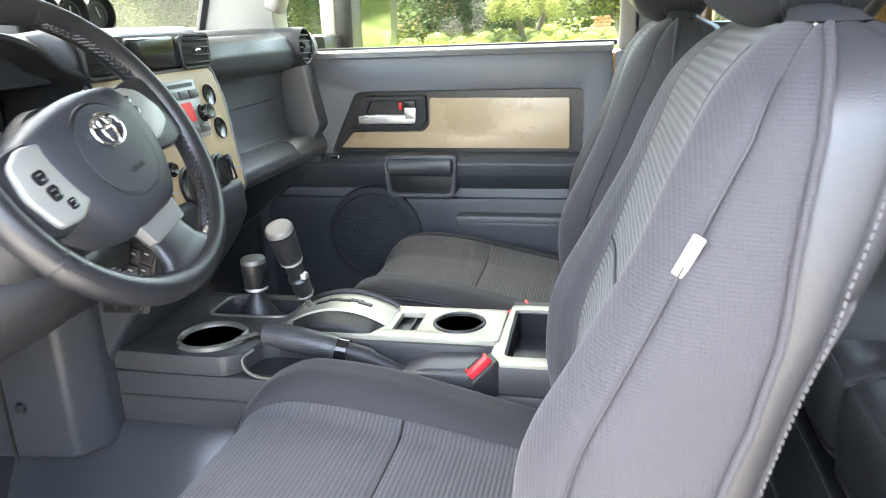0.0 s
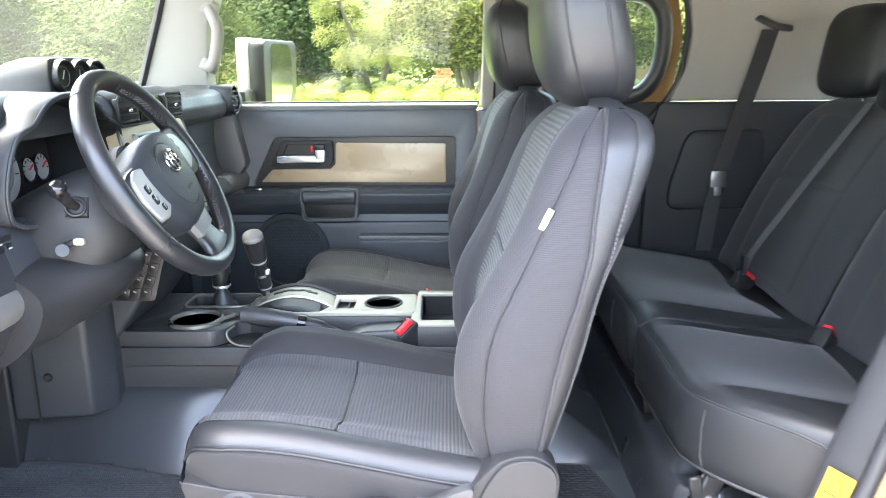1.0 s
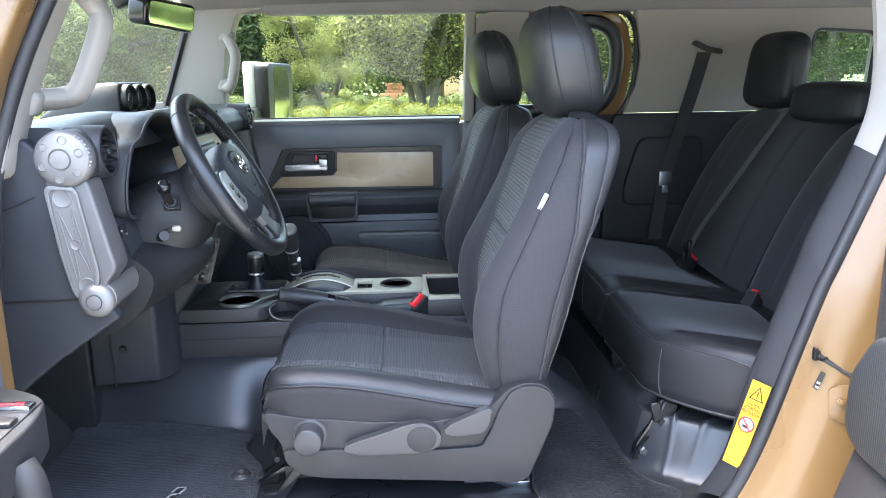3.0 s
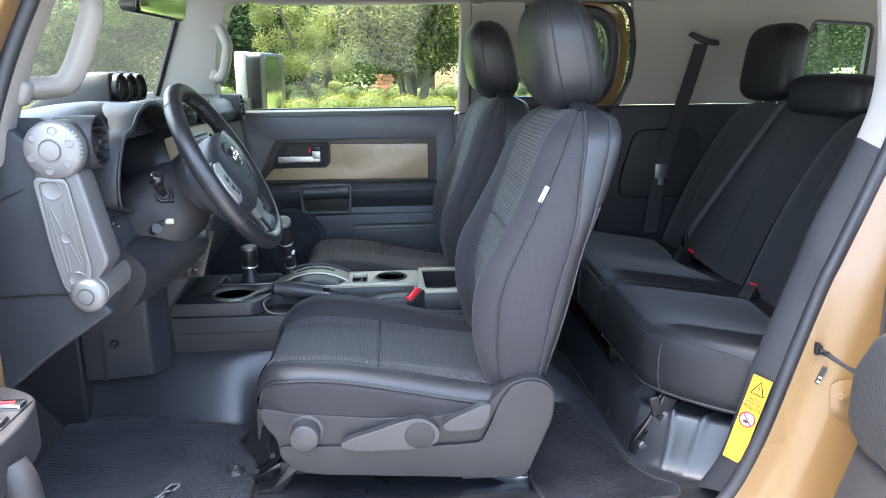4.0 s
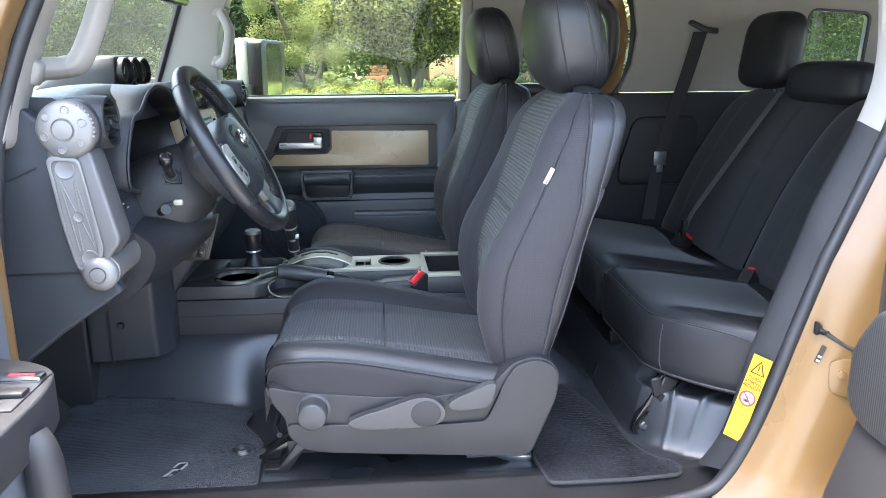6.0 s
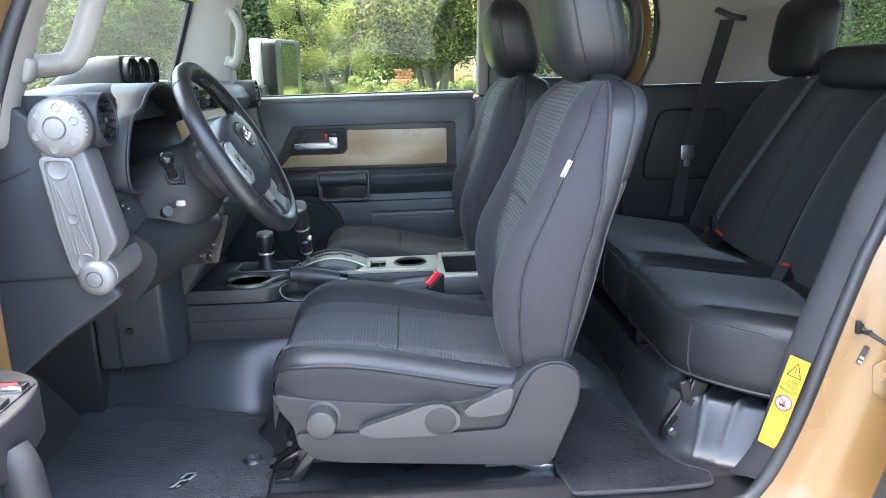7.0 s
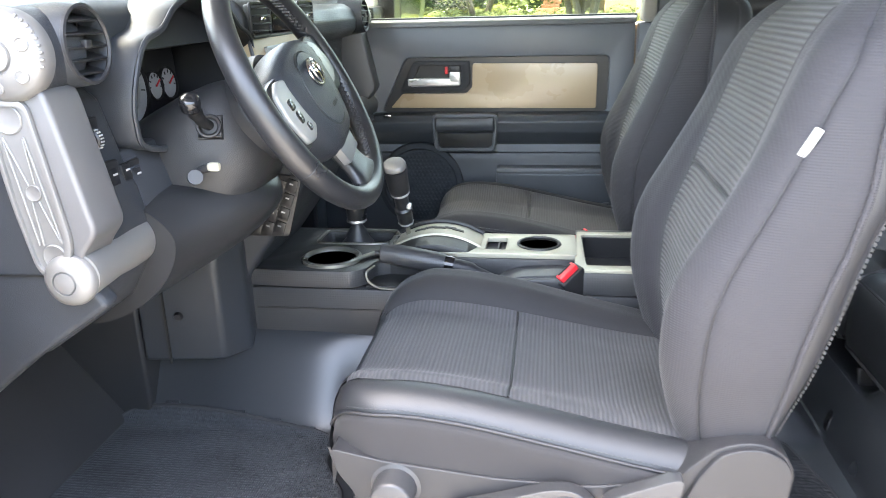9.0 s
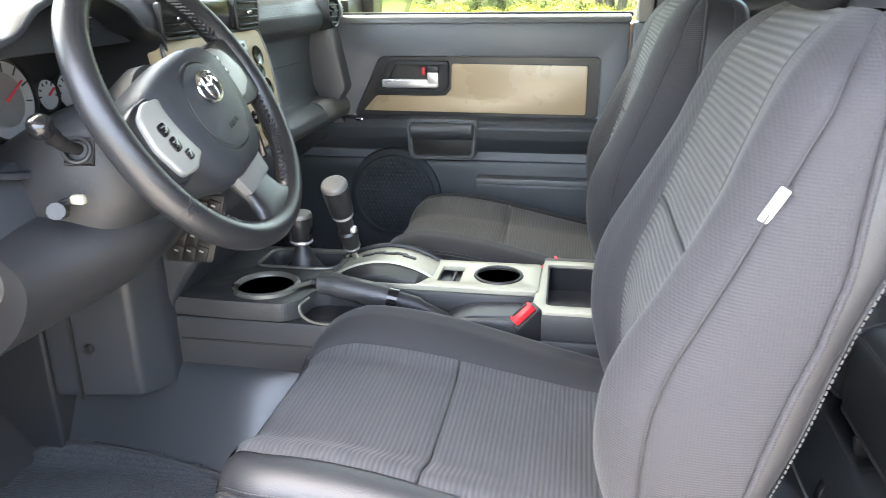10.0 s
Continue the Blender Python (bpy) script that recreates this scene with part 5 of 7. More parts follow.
for k in range(7):
    a = radians(-40 + 16 * k)
    part("dimmer_rib", box((-0.540 + 0.0142 * math.cos(a), -0.585, 1.205 + 0.0142 * math.sin(a)), (0.0015, 0.007, 0.0018), 0, 1, (0, -math.degrees(a), 0)), DIAL, dw)

# gauge pod on the deck
gp = thing("gauge_pod", "grey dash-top pod with three round gauges", "gauge pod", (-0.70, 0.03, 1.36))
prof = []
for x, z0, h, wd in ((-0.86, 1.345, 0.012, 0.86), (-0.83, 1.346, 0.034, 0.90), (-0.76, 1.348, 0.074, 0.96), (-0.72, 1.350, 0.082, 1.0), (-0.668, 1.352, 0.080, 1.0), (-0.664, 1.352, 0.078, 0.98)):
    half = 0.115 * wd
    prof.append([(x, 0.035 + y * half, z) for y, z in [(-1, z0), (-0.99, z0 + h * 0.55), (-0.93, z0 + h * 0.93), (-0.85, z0 + h), (-0.3, z0 + h * 1.03), (0.3, z0 + h * 1.03), (0.85, z0 + h), (0.93, z0 + h * 0.93), (0.99, z0 + h * 0.55), (1, z0)]])
part("shell", skin(prof), GREYPL, gp, "", 60)
for k in range(3):
    y = -0.035 + 0.070 * k
    gg = part("gauge", lathe([(0.034, -0.03), (0.035, 0.012), (0.033, 0.018), (0.030, 0.018), (0.028, 0.006), (0.001, 0.006)], (-0.664, y, 1.395), (1, -0.12, 0.05), 36), BLACKPL, gp, "round black gauge")
    part("gauge_needle", box((-0.655, y, 1.399), (0.002, 0.0025, 0.020), 0.0004, 1, (28 * (k - 1), 0, 0)), DIAL, gg)
    part("gauge_scale", ring(0.021, 0.0012, (-0.6565, y, 1.395), (1, -0.12, 0.05), 30, 6), MIDGREY, gg)

# centre stack
PT, PB = Vector((-0.500, 0, 1.300)), Vector((-0.448, 0, 1.095))
YV0 = Vector((0, 1, 0))
stk = thing("centre_stack", "tan painted centre stack with radio and round knobs", "control panel", (-0.47, 0.01, 1.10))
sd = (PB - PT).normalized()
sn = Vector((-sd.z, 0, sd.x))
sn = sn if sn.x > 0 else -sn


def on_stack(y, d, h=0.0):
    """A place on the stack: y across, d down from its top edge, h proud of it."""
    return Vector((0, y, 0)) + PT + sd * d + sn * h


sp = rounded([(-0.165, 0.0), (0.185, 0.0), (0.195, 0.06), (0.165, 0.228), (-0.145, 0.228), (-0.172, 0.06)], 0.018)
def stack_slab(pts, h0, h1, bev):
    bm = prism(pts, "z", h0, h1, bev)
    for v in bm.verts:
        v.co = on_stack(v.co.x, v.co.y, v.co.z)
    return bm


part("panel", stack_slab(sp, -0.03, 0.0, 0.005), STACK, stk)
part("panel_edge", tube([on_stack(y, d, -0.002) for y, d in sp], 0.0035, 6, True), BRUSHED, stk)
radio = part("radio", stack_slab(rounded([(-0.115, 0.018), (0.105, 0.018), (0.100, 0.118), (-0.110, 0.118)], 0.006), -0.01, 0.006, 0.002), RADIO, stk, "silver radio with red display")
part("radio_slot", stack_slab([(-0.10, 0.024), (0.09, 0.024), (0.09, 0.030), (-0.10, 0.030)], 0.0, 0.0075, 0), INK, radio)
part("display", stack_slab(rounded([(-0.065, 0.056), (0.066, 0.056), (0.066, 0.088), (-0.065, 0.088)], 0.004), 0.0, 0.008, 0.0), DISPLAY, radio)
for k in range(6):
    y = -0.085 + 0.031 * k
    part("radio_button", stack_slab(rounded([(y, 0.036), (y + 0.026, 0.036), (y + 0.026, 0.050), (y, 0.050)], 0.002), 0.0, 0.010, 0.001), BRUSHED, radio)
    part("radio_button", stack_slab(rounded([(y, 0.096), (y + 0.026, 0.096), (y + 0.026, 0.110), (y, 0.110)], 0.002), 0.0, 0.010, 0.001), BRUSHED, radio)
def dialknob(y, d, r, mat, h=0.018):
    k = part("knob", lathe([(r * 1.18, 0.0), (r * 1.15, 0.003), (r, 0.004), (r * 0.95, h), (r * 0.8, h + 0.002), (0.001, h + 0.001)], on_stack(y, d, 0.004), sn, 28), mat, stk, "round black control knob")
    return k


for y in (0.095, -0.100):
    tk = dialknob(y, 0.078, 0.0135, GLOSSBLK, 0.016)
    part("knob_ring", ring(0.0130, 0.0015, on_stack(y, 0.078, 0.0205), sn, 28, 6), LEVER, tk)
for y, d in ((0.045, 0.152), (-0.050, 0.152)):
    dialknob(y, d, 0.0105, GLOSSBLK, 0.006)
for y, d, r in ((0.095, 0.180, 0.027), (-0.005, 0.190, 0.033), (-0.108, 0.180, 0.027)):
    k = part("knob", lathe([(r * 1.10, -0.002), (r * 1.10, 0.003), (r, 0.004), (r * 0.92, 0.010), (r * 0.55, 0.012), (0.001, 0.012)], on_stack(y, d, 0.0), sn, 36), BLACKPL, stk, "round black control knob")
    gr = box((0, 0, 0), (0.011, 1.7 * r, 0.022), 0.004, 2)
    bmesh.ops.transform(gr, matrix=basis(on_stack(y, d, 0.016), YV0, -sd), verts=gr.verts)
    part("knob_grip", gr, GLOSSBLK, k)
    pm = box((0, 0, 0), (0.0035, 0.018, 0.001), 0)
    bmesh.ops.transform(pm, matrix=basis(on_stack(y + 0.010, d + 0.004, 0.0275), (YV0 * 0.35 - sd).normalized(), (-sd * 0.35 - YV0).normalized()), verts=pm.verts)
    part("knob_pointer", pm, DIAL, k)
for y in (0.144, -0.150):
    for d in (0.050, 0.110):
        part("round_button", lathe([(0.0185, -0.003), (0.0195, 0.001), (0.018, 0.0022), (0.0165, 0.001), (0.001, 0.0006)], on_stack(y, d, 0.001), sn, 30), GLOSSBLK, stk, "oval dark blank button")

# centre vents and the clock above the stack
cv = thing("centre_vents", "black centre air vents with clock display", "air vent", (-0.53, 0.01, 1.32))
part("housing", prism([(-0.62, 1.365), (-0.545, 1.372), (-0.512, 1.358), (-0.500, 1.335), (-0.500, 1.303), (-0.62, 1.30)], "y", -0.175, 0.19, 0.008, 3), DASH, cv)
for a, b in ((-0.165, -0.075), (0.085, 0.175)):
    part("vent_mouth", box((-0.501, (a + b) / 2, 1.329), (0.012, b - a, 0.050), 0.004), INK, cv)
    part("vent_frame", tube([(-0.495, y, z) for y, z in rounded([(a, 1.302), (b, 1.302), (b, 1.356), (a, 1.356)], 0.012)], 0.0035, 6, True), GREYPL, cv)
    for k in range(4):
        part("slat", box((-0.496, (a + b) / 2, 1.311 + 0.0125 * k), (0.012, b - a - 0.006, 0.003), 0.001, 1, (0, 20, 0)), GREYPL, cv)
    part("vent_tab", box((-0.490, (a + b) / 2, 1.33), (0.006, 0.016, 0.006), 0.0015), CHROME, cv)
part("clock", box((-0.502, 0.005, 1.330), (0.014, 0.13, 0.050), 0.006), GLOSSBLK, cv, "dark clock display")

# lower centre: side of the stack and switch bank
lc = thing("lower_centre_panel", "dark grey lower centre dash panel with switch bank", "control panel", (-0.6, 0, 0.75))
part("body", prism([(-0.70, 1.10), (-0.440, 1.10), (-0.436, 1.04), (-0.462, 0.99), (-0.515, 0.92), (-0.552, 0.87), (-0.60, 0.73), (-0.78, 0.74)], "y", -0.150, 0.150, 0.012, 3), DASH, lc)
part("knee_column", prism(rounded([(-0.740, -0.235), (-0.590, -0.215), (-0.556, -0.165), (-0.556, -0.10), (-0.74, -0.10)], 0.010), "z", 0.725, 1.02, 0.008, 3), DASH, lc, "grey knee column cover")
# black block added to hide the bright tunnel side and keep it dark
part("side_cover", prism(rounded([(-0.99, -0.238), (-0.742, -0.236), (-0.742, -0.13), (-0.99, -0.13)], 0.008), "z", 0.60, 1.0, 0.004), REARTRIM, lc, "black block added to darken the footwell by the column")
part("column_screw", lathe([(0.001, 0.006), (0.006, 0.006), (0.008, 0.003), (0.009, 0.0)], (-0.665, -0.227, 0.815), (0.1, -1, 0), 16), BLACKPL, lc)
part("column_joint", box((-0.690, -0.2305, 0.86), (0.004, 0.006, 0.28), 0.001), INK, lc)
part("switch_panel", prism(rounded([(-0.432, 1.064), (-0.512, 1.064), (-0.548, 0.950), (-0.466, 0.950)], 0.006), "y", -0.1545, -0.1495, 0.0015), BLACKPL, lc, "black switch panel")
for i in range(3):
    for j in range(4):
        x, z = -0.452 - 0.022 * i - 0.010 * j, 1.045 - 0.026 * j
        q = part("switch", box((x, -0.1550, z), (0.0195, 0.004, 0.0235), 0.0012, 2, (0, 20, 0)), BLACKPL, lc)
        part("switch_mark", box((x, -0.1572, z + 0.003), (0.007, 0.001, 0.0028), 0.0, 1, (0, 20, 0)), DIAL, q)

# ---- steering column and wheel ----
WN = Vector((0.875, 0, 0.485)).normalized()
WU = Vector((-0.485, 0, 0.875)).normalized()
WC = Vector((-0.345, -0.37, 1.240))
YV = Vector((0, 1, 0))
col = thing("steering_column", "grey steering column cover with stalk and tilt lever", "steering column", (-0.5, -0.37, 1.1))
cs = []
for d, ry_, rz_, dz in ((-0.27, 0.105, 0.10, -0.02), (-0.20, 0.104, 0.098, -0.018), (-0.15, 0.098, 0.090, -0.012), (-0.11, 0.088, 0.078, -0.006), (-0.085, 0.070, 0.064, 0.0), (-0.075, 0.055, 0.055, 0)):
    cs.append([WC + WN * d + YV * (ry_ * math.copysign(abs(math.cos(a)) ** 0.7, math.cos(a))) + WU * (dz + rz_ * math.copysign(abs(math.sin(a)) ** 0.75, math.sin(a))) for a in np.linspace(0, 2 * math.pi, 41)[:-1]])
part("cover", skin(cs), COLUMN, col, "", 60)
part("hub_boot", lathe([(0.064, -0.10), (0.070, -0.07), (0.075, -0.045), (0.070, -0.03), (0.02, -0.03)], WC, WN, 36), COLUMN, col)
part("knee_cover", skin([spline([(-0.56, y, 1.13), (-0.52 + 0.10 * k, y, 1.115), (-0.475 + 0.075 * k, y, 1.07), (-0.50 + 0.03 * k, y, 1.005), (-0.58, y, 0.955), (-0.68, y, 0.96)], 5) for y, k in [(y, math.exp(-((y + 0.37) / 0.13) ** 2)) for y in np.linspace(-0.56, -0.17, 20)]]), COLUMN, col, "", 60)
st = part("stalk", tube(spline([(-0.452, -0.446, 1.198), (-0.450, -0.474, 1.209), (-0.447, -0.498, 1.224), (-0.442, -0.520, 1.240)], 4), [0.0070] * 5 + [0.0080] * 3 + [0.0100] * 5, 14), BLACKPL, col, "black light stalk")
part("stalk_tip", lathe([(0.0125, -0.006), (0.0135, 0.002), (0.0125, 0.009), (0.009, 0.012), (0.001, 0.0125)], (-0.442, -0.520, 1.238), (0.25, -0.55, 0.8), 20), GLOSSBLK, st)
part("stalk_collar", merge(ring(0.020, 0.004, (-0.450, -0.455, 1.199), (0.35, -0.85, 0.4), 4, 8), ring(0.014, 0.003, (-0.450, -0.459, 1.201), (0.35, -0.85, 0.4), 20, 8)), BLACKPL, col)
part("tilt_lever", merge(tube([(-0.475, -0.468, 1.130), (-0.465, -0.490, 1.137), (-0.455, -0.505, 1.142)], [0.008, 0.009, 0.010], 10), box((-0.447, -0.488, 1.150), (0.03, 0.012, 0.010), 0.004, 2, (0, -20, 0))), BLACKPL, col, "black tilt lever")
part("lever_tip", box((-0.434, -0.492, 1.153), (0.018, 0.010, 0.012), 0.004), PLATE, col)

whl = thing("steering_wheel", "black leather steering wheel with silver spokes", "steering wheel", tuple(WC))
RR = 0.1745


TURN = radians(13)
XW, UW = YV * math.cos(TURN) + WU * math.sin(TURN), WU * math.cos(TURN) - YV * math.sin(TURN)


def wp(a, r, h=0.0):
    return WC + (XW * math.cos(a) + UW * math.sin(a)) * r + WN * h


def on_wheel(bm):
    """Lays a mesh drawn in the wheel's own plane (across, up, towards the driver) into place."""
    for v in bm.verts:
        v.co = WC + XW * v.co.x + UW * v.co.y + WN * v.co.z
    return bm


rimp = [wp(2 * math.pi * k / 96, RR) for k in range(96)]
rm = part("rim", tube(rimp, 0.0165, 14, True, 1.08, tuple(WN)), WHEEL, whl, "black leather rim")
for a0, a1 in ((17, 62), (-68, -10), (118, 163), (190, 248)):
    n_ = int((a1 - a0) * 0.72)
    for side_ in (-1, 1):
        part("lacing", stitches([wp(radians(a0 + (a1 - a0) * k / n_), RR - 0.0168 + (0.0012 if (k + (side_ > 0)) % 2 else 0), 0.0045 * (side_ if k % 2 else 0.0) + 0.002) for k in range(n_ + 1)], 0.0058, 0.0013, 0.008), PIPING, rm)
for a in (66, 114, -20, 200):
    part("rim_joint", ring(0.0171, 0.0006, wp(radians(a), RR), (XW * -math.sin(radians(a)) + UW * math.cos(radians(a))), 24, 5), INK, rm)
# hub cover
hp = spline([(-0.098, 0.040), (-0.060, 0.057), (0.0, 0.062), (0.060, 0.057), (0.098, 0.040), (0.101, -0.005), (0.086, -0.052), (0.050, -0.091), (0.0, -0.096), (-0.050, -0.091), (-0.086, -0.052), (-0.101, -0.005)], 4, True)
rows = []
for k, h in ((0.95, -0.055), (1.03, -0.020), (1.02, -0.002), (0.97, 0.010), (0.86, 0.018), (0.60, 0.023), (0.3, 0.025), (0.05, 0.0255)):
    rows.append([WC + XW * (y * k) + UW * ((z + 0.012) * k - 0.012) + WN * h for y, z in hp])
hub = part("hub_cover", skin(rows), DASH, whl, "rounded dark airbag cover", 60)
part("cover_joint", on_wheel(tube([(0.060 * math.cos(a), -0.012 + 0.057 * math.sin(a), 0.0215) for a in np.linspace(0, 2 * math.pi, 49)[:-1]], 0.0016, 6, True)), INK, hub)
part("cover_pad", on_wheel(skin([[(r * math.cos(a), -0.012 + r * 0.94 * math.sin(a), h) for a in np.linspace(0, 2 * math.pi, 41)[:-1]] for r, h in ((0.0585, 0.018), (0.0575, 0.0240), (0.034, 0.0272), (0.002, 0.028))])), DASH, hub)
def oval(rx_, ry_, v0):
    return on_wheel(tube([(rx_ * math.cos(a), v0 + ry_ * math.sin(a), 0.0295) for a in np.linspace(0, 2 * math.pi, 37)[:-1]], 0.0024, 8, True))


part("badge_ring", oval(0.0255, 0.0185, 0.010), CHROME, hub, "chrome oval badge")
part("badge_loop", oval(0.0085, 0.0165, 0.010), CHROME, hub)
part("badge_bar", oval(0.0165, 0.0065, 0.0195), CHROME, hub)
words("hub_lettering", "AIRBAG", 0.0085, basis(WC + WN * 0.0282 - UW * 0.040, XW, UW), INK, hub)
# spokes
for s in (-1, 1):
    base_ = rounded([(s * y, z) for y, z in ((0.070, 0.044), (0.125, 0.046), (0.170, 0.036), (0.172, -0.038), (0.130, -0.050), (0.075, -0.042))], 0.010)
    sp_ = part("spoke", on_wheel(prism(base_, "z", -0.010, 0.009, 0.004)), WHEEL, whl)
    face = rounded([(s * y, z) for y, z in (((0.078, 0.036), (0.112, 0.043), (0.140, 0.033), (0.150, 0.0), (0.140, -0.041), (0.108, -0.047), (0.077, -0.036)) if s < 0 else ((0.064, 0.036), (0.095, 0.042), (0.122, 0.030), (0.138, 0.0), (0.134, -0.022), (0.098, -0.034), (0.074, -0.030)))], 0.008)
    part("spoke_cover", on_wheel(prism(face, "z", 0.004, 0.0155, 0.004, 3)), RADIO, sp_, "silver spoke cover with buttons")
    for k, (y, z, rx_, ry_) in enumerate(((0.118, 0.009, 0.0095, 0.0075), (0.117, -0.010, 0.0085, 0.0085), (0.107, -0.028, 0.0068, 0.006)) if s < 0 else ((0.086, 0.024, 0.009, 0.006), (0.090, 0.008, 0.0065, 0.006))):
        outl = [(s * (y + rx_ * math.copysign(abs(math.cos(a)) ** 0.6, math.cos(a))), z + ry_ * math.copysign(abs(math.sin(a)) ** 0.6, math.sin(a))) for a in np.linspace(0, 2 * math.pi, 25)[:-1]]
        bt = part("button", on_wheel(prism(outl, "z", 0.012, 0.0168, 0.001)), GLOSSBLK, sp_)
        part("button_mark", on_wheel(merge(box((s * y, z + 0.003, 0.0170), (0.007, 0.0014, 0.0006), 0), box((s * y, z - 0.003, 0.0170), (0.005, 0.0014, 0.0006), 0))), MIDGREY, bt)
ls = part("lower_spoke", on_wheel(skin([[(w * math.copysign(abs(math.cos(a)) ** 0.5, math.cos(a)), v, h0 + th * math.copysign(abs(math.sin(a)) ** 0.7, math.sin(a))) for a in np.linspace(0, 2 * math.pi, 25)[:-1]] for v, w, h0, th in ((-0.080, 0.044, -0.008, 0.010), (-0.105, 0.039, -0.006, 0.010), (-0.125, 0.036, -0.004, 0.010), (-0.142, 0.040, -0.002, 0.011), (-0.155, 0.052, 0.0, 0.012), (-0.165, 0.066, 0.0, 0.010))])), WHEEL, whl, "leather lower spoke")
part("lower_spoke_cover", on_wheel(prism(rounded([(-0.043, -0.089), (0.043, -0.089), (0.037, -0.119), (-0.037, -0.119)], 0.004), "z", -0.004, 0.0075, 0.003, 3)), SILVER, ls, "silver lower spoke cover")

# ---- centre console ----
con = thing("centre_console", "black plastic centre console with champagne plate", "console", (-0.2, 0, 0.74))
part("base", prism([(-0.60, 0.745), (0.34, 0.735), (0.34, 0.84), (-0.575, 0.842)], "y", -0.135, 0.135, 0.006), CONSOLE, con, "black textured lower side")
fo = rounded([(-0.575, -0.135), (-0.46, -0.142), (-0.36, -0.142), (-0.335, -0.120), (-0.325, -0.075), (-0.30, -0.066), (0.055, -0.066), (0.055, 0.075), (-0.30, 0.075), (-0.325, 0.135), (-0.575, 0.135)], 0.012)
cupr = [(-0.415 + 0.046 * math.cos(a), -0.070 + 0.046 * math.sin(a)) for a in np.linspace(0, 2 * math.pi, 33)[:-1]]
tray = rounded([(-0.475, 0.022), (-0.36, 0.022), (-0.32, 0.03), (-0.318, 0.115), (-0.475, 0.115)], 0.02)
part("front_top", plate(fo, [cupr, tray], "z", 0.846, 0.878, 0.003), CONSOLE, con)
part("tray_floor", prism(tray, "z", 0.840, 0.846, 0), BLACKPL, con)
part("tray_rim", tube([(x, y, 0.879) for x, y in tray], 0.0035, 8, True), RIMGREY, con, "dark satin tray rim")
part("cup_well", lathe([(0.046, 0.088), (0.045, 0.06), (0.040, 0.0), (0.001, 0.0), (0.001, -0.003), (0.047, -0.003), (0.049, 0.088)], (-0.415, -0.070, 0.790), (0, 0, 1), 32), MIDGREY, con)
part("cup_rim", lathe([(0.047, -0.006), (0.049, 0.003), (0.053, 0.006), (0.058, 0.004), (0.060, -0.004), (0.060, -0.02)], (-0.415, -0.070, 0.880), (0, 0, 1), 44), RIMGREY, con, "dark satin cup holder ring")
part("rim_bridge", tube(spline([(-0.365, -0.085, 0.883), (-0.34, -0.055, 0.884), (-0.315, -0.03, 0.885), (-0.30, 0.0, 0.886), (-0.305, 0.03, 0.885)], 5), 0.007, 8, False, 0.5, (0, 0, 1)), RIMGREY, con)
# plate with the gate, coin tray and cup holder
po = rounded([(-0.30, -0.060), (0.057, -0.060), (0.057, 0.068), (-0.30, 0.068)], 0.008)
slot = rounded([(-0.118, -0.035), (-0.078, -0.035), (-0.078, 0.038), (-0.118, 0.038)], 0.004)
cup2 = [(-0.015 + 0.038 * math.cos(a), 0.004 + 0.038 * math.sin(a)) for a in np.linspace(0, 2 * math.pi, 33)[:-1]]
part("plate", plate(po, [slot, cup2], "z", 0.884, 0.893, 0.002), PLATE, con, "champagne console plate")
part("plate_skirt", prism([(-0.32, -0.067), (0.060, -0.067), (0.060, 0.075), (-0.32, 0.075)], "z", 0.838, 0.8445, 0.001), CONSOLE, con)
part("plate_wall", plate([(-0.32, -0.067), (0.060, -0.067), (0.060, 0.075), (-0.32, 0.075)], [[(-0.31, -0.058), (0.052, -0.058), (0.052, 0.066), (-0.31, 0.066)]], "z", 0.8445, 0.884, 0.001), CONSOLE, con)
part("slot_floor", box((-0.098, 0.0015, 0.867), (0.040, 0.073, 0.004), 0.0), BLACKPL, con)
part("slot_divider", box((-0.094, 0.004, 0.878), (0.004, 0.06, 0.016), 0.001), BLACKPL, con)
part("cup_well", lathe([(0.038, 0.072), (0.037, 0.03), (0.033, 0.0), (0.001, 0.0), (0.001, -0.003), (0.040, -0.003), (0.040, 0.072)], (-0.015, 0.004, 0.818), (0, 0, 1), 32), MIDGREY, con)
part("cup_rim", ring(0.040, 0.0035, (-0.015, 0.004, 0.893), (0, 0, 1), 40, 8), BLACKPL, con)
# raised gate
arcx = np.linspace(-0.298, -0.128, 22)
def gz(x):
    return 0.893 + 0.026 * (1 - ((x + 0.213) / 0.087) ** 2)


part("gate", skin([[(x, -0.020, gz(x)), (x, 0.052, gz(x)), (x, 0.054, gz(x) - 0.003), (x, 0.054, 0.885), (x, -0.022, 0.885), (x, -0.022, gz(x) - 0.003)] for x in arcx]), PLATE, con, "raised champagne shift gate")
part("gate_side", skin([[(x, -0.022, gz(x) - 0.004), (x, -0.056, gz(x) - 0.012), (x, -0.058, gz(x) - 0.02 if gz(x) > 0.91 else 0.887), (x, -0.058, 0.886), (x, -0.022, 0.886)] for x in arcx]), BLACKPL, con)
for k, (x, dy) in enumerate(((-0.252, 0.012), (-0.232, 0.018), (-0.212, 0.012), (-0.192, 0.018), (-0.176, 0.010))):
    part("gate_slot", box((x, 0.008 + dy * 0.6, gz(x) + 0.0006), (0.024, 0.009, 0.003), 0.001, 1, (0, -math.degrees(math.atan(-2 * 0.026 * (x + 0.213) / 0.087 ** 2)), 0)), INK, con)
part("gate_rim", tube([(x, 0.053, gz(x) + 0.003) for x in arcx], 0.005, 8), GREYPL, con)
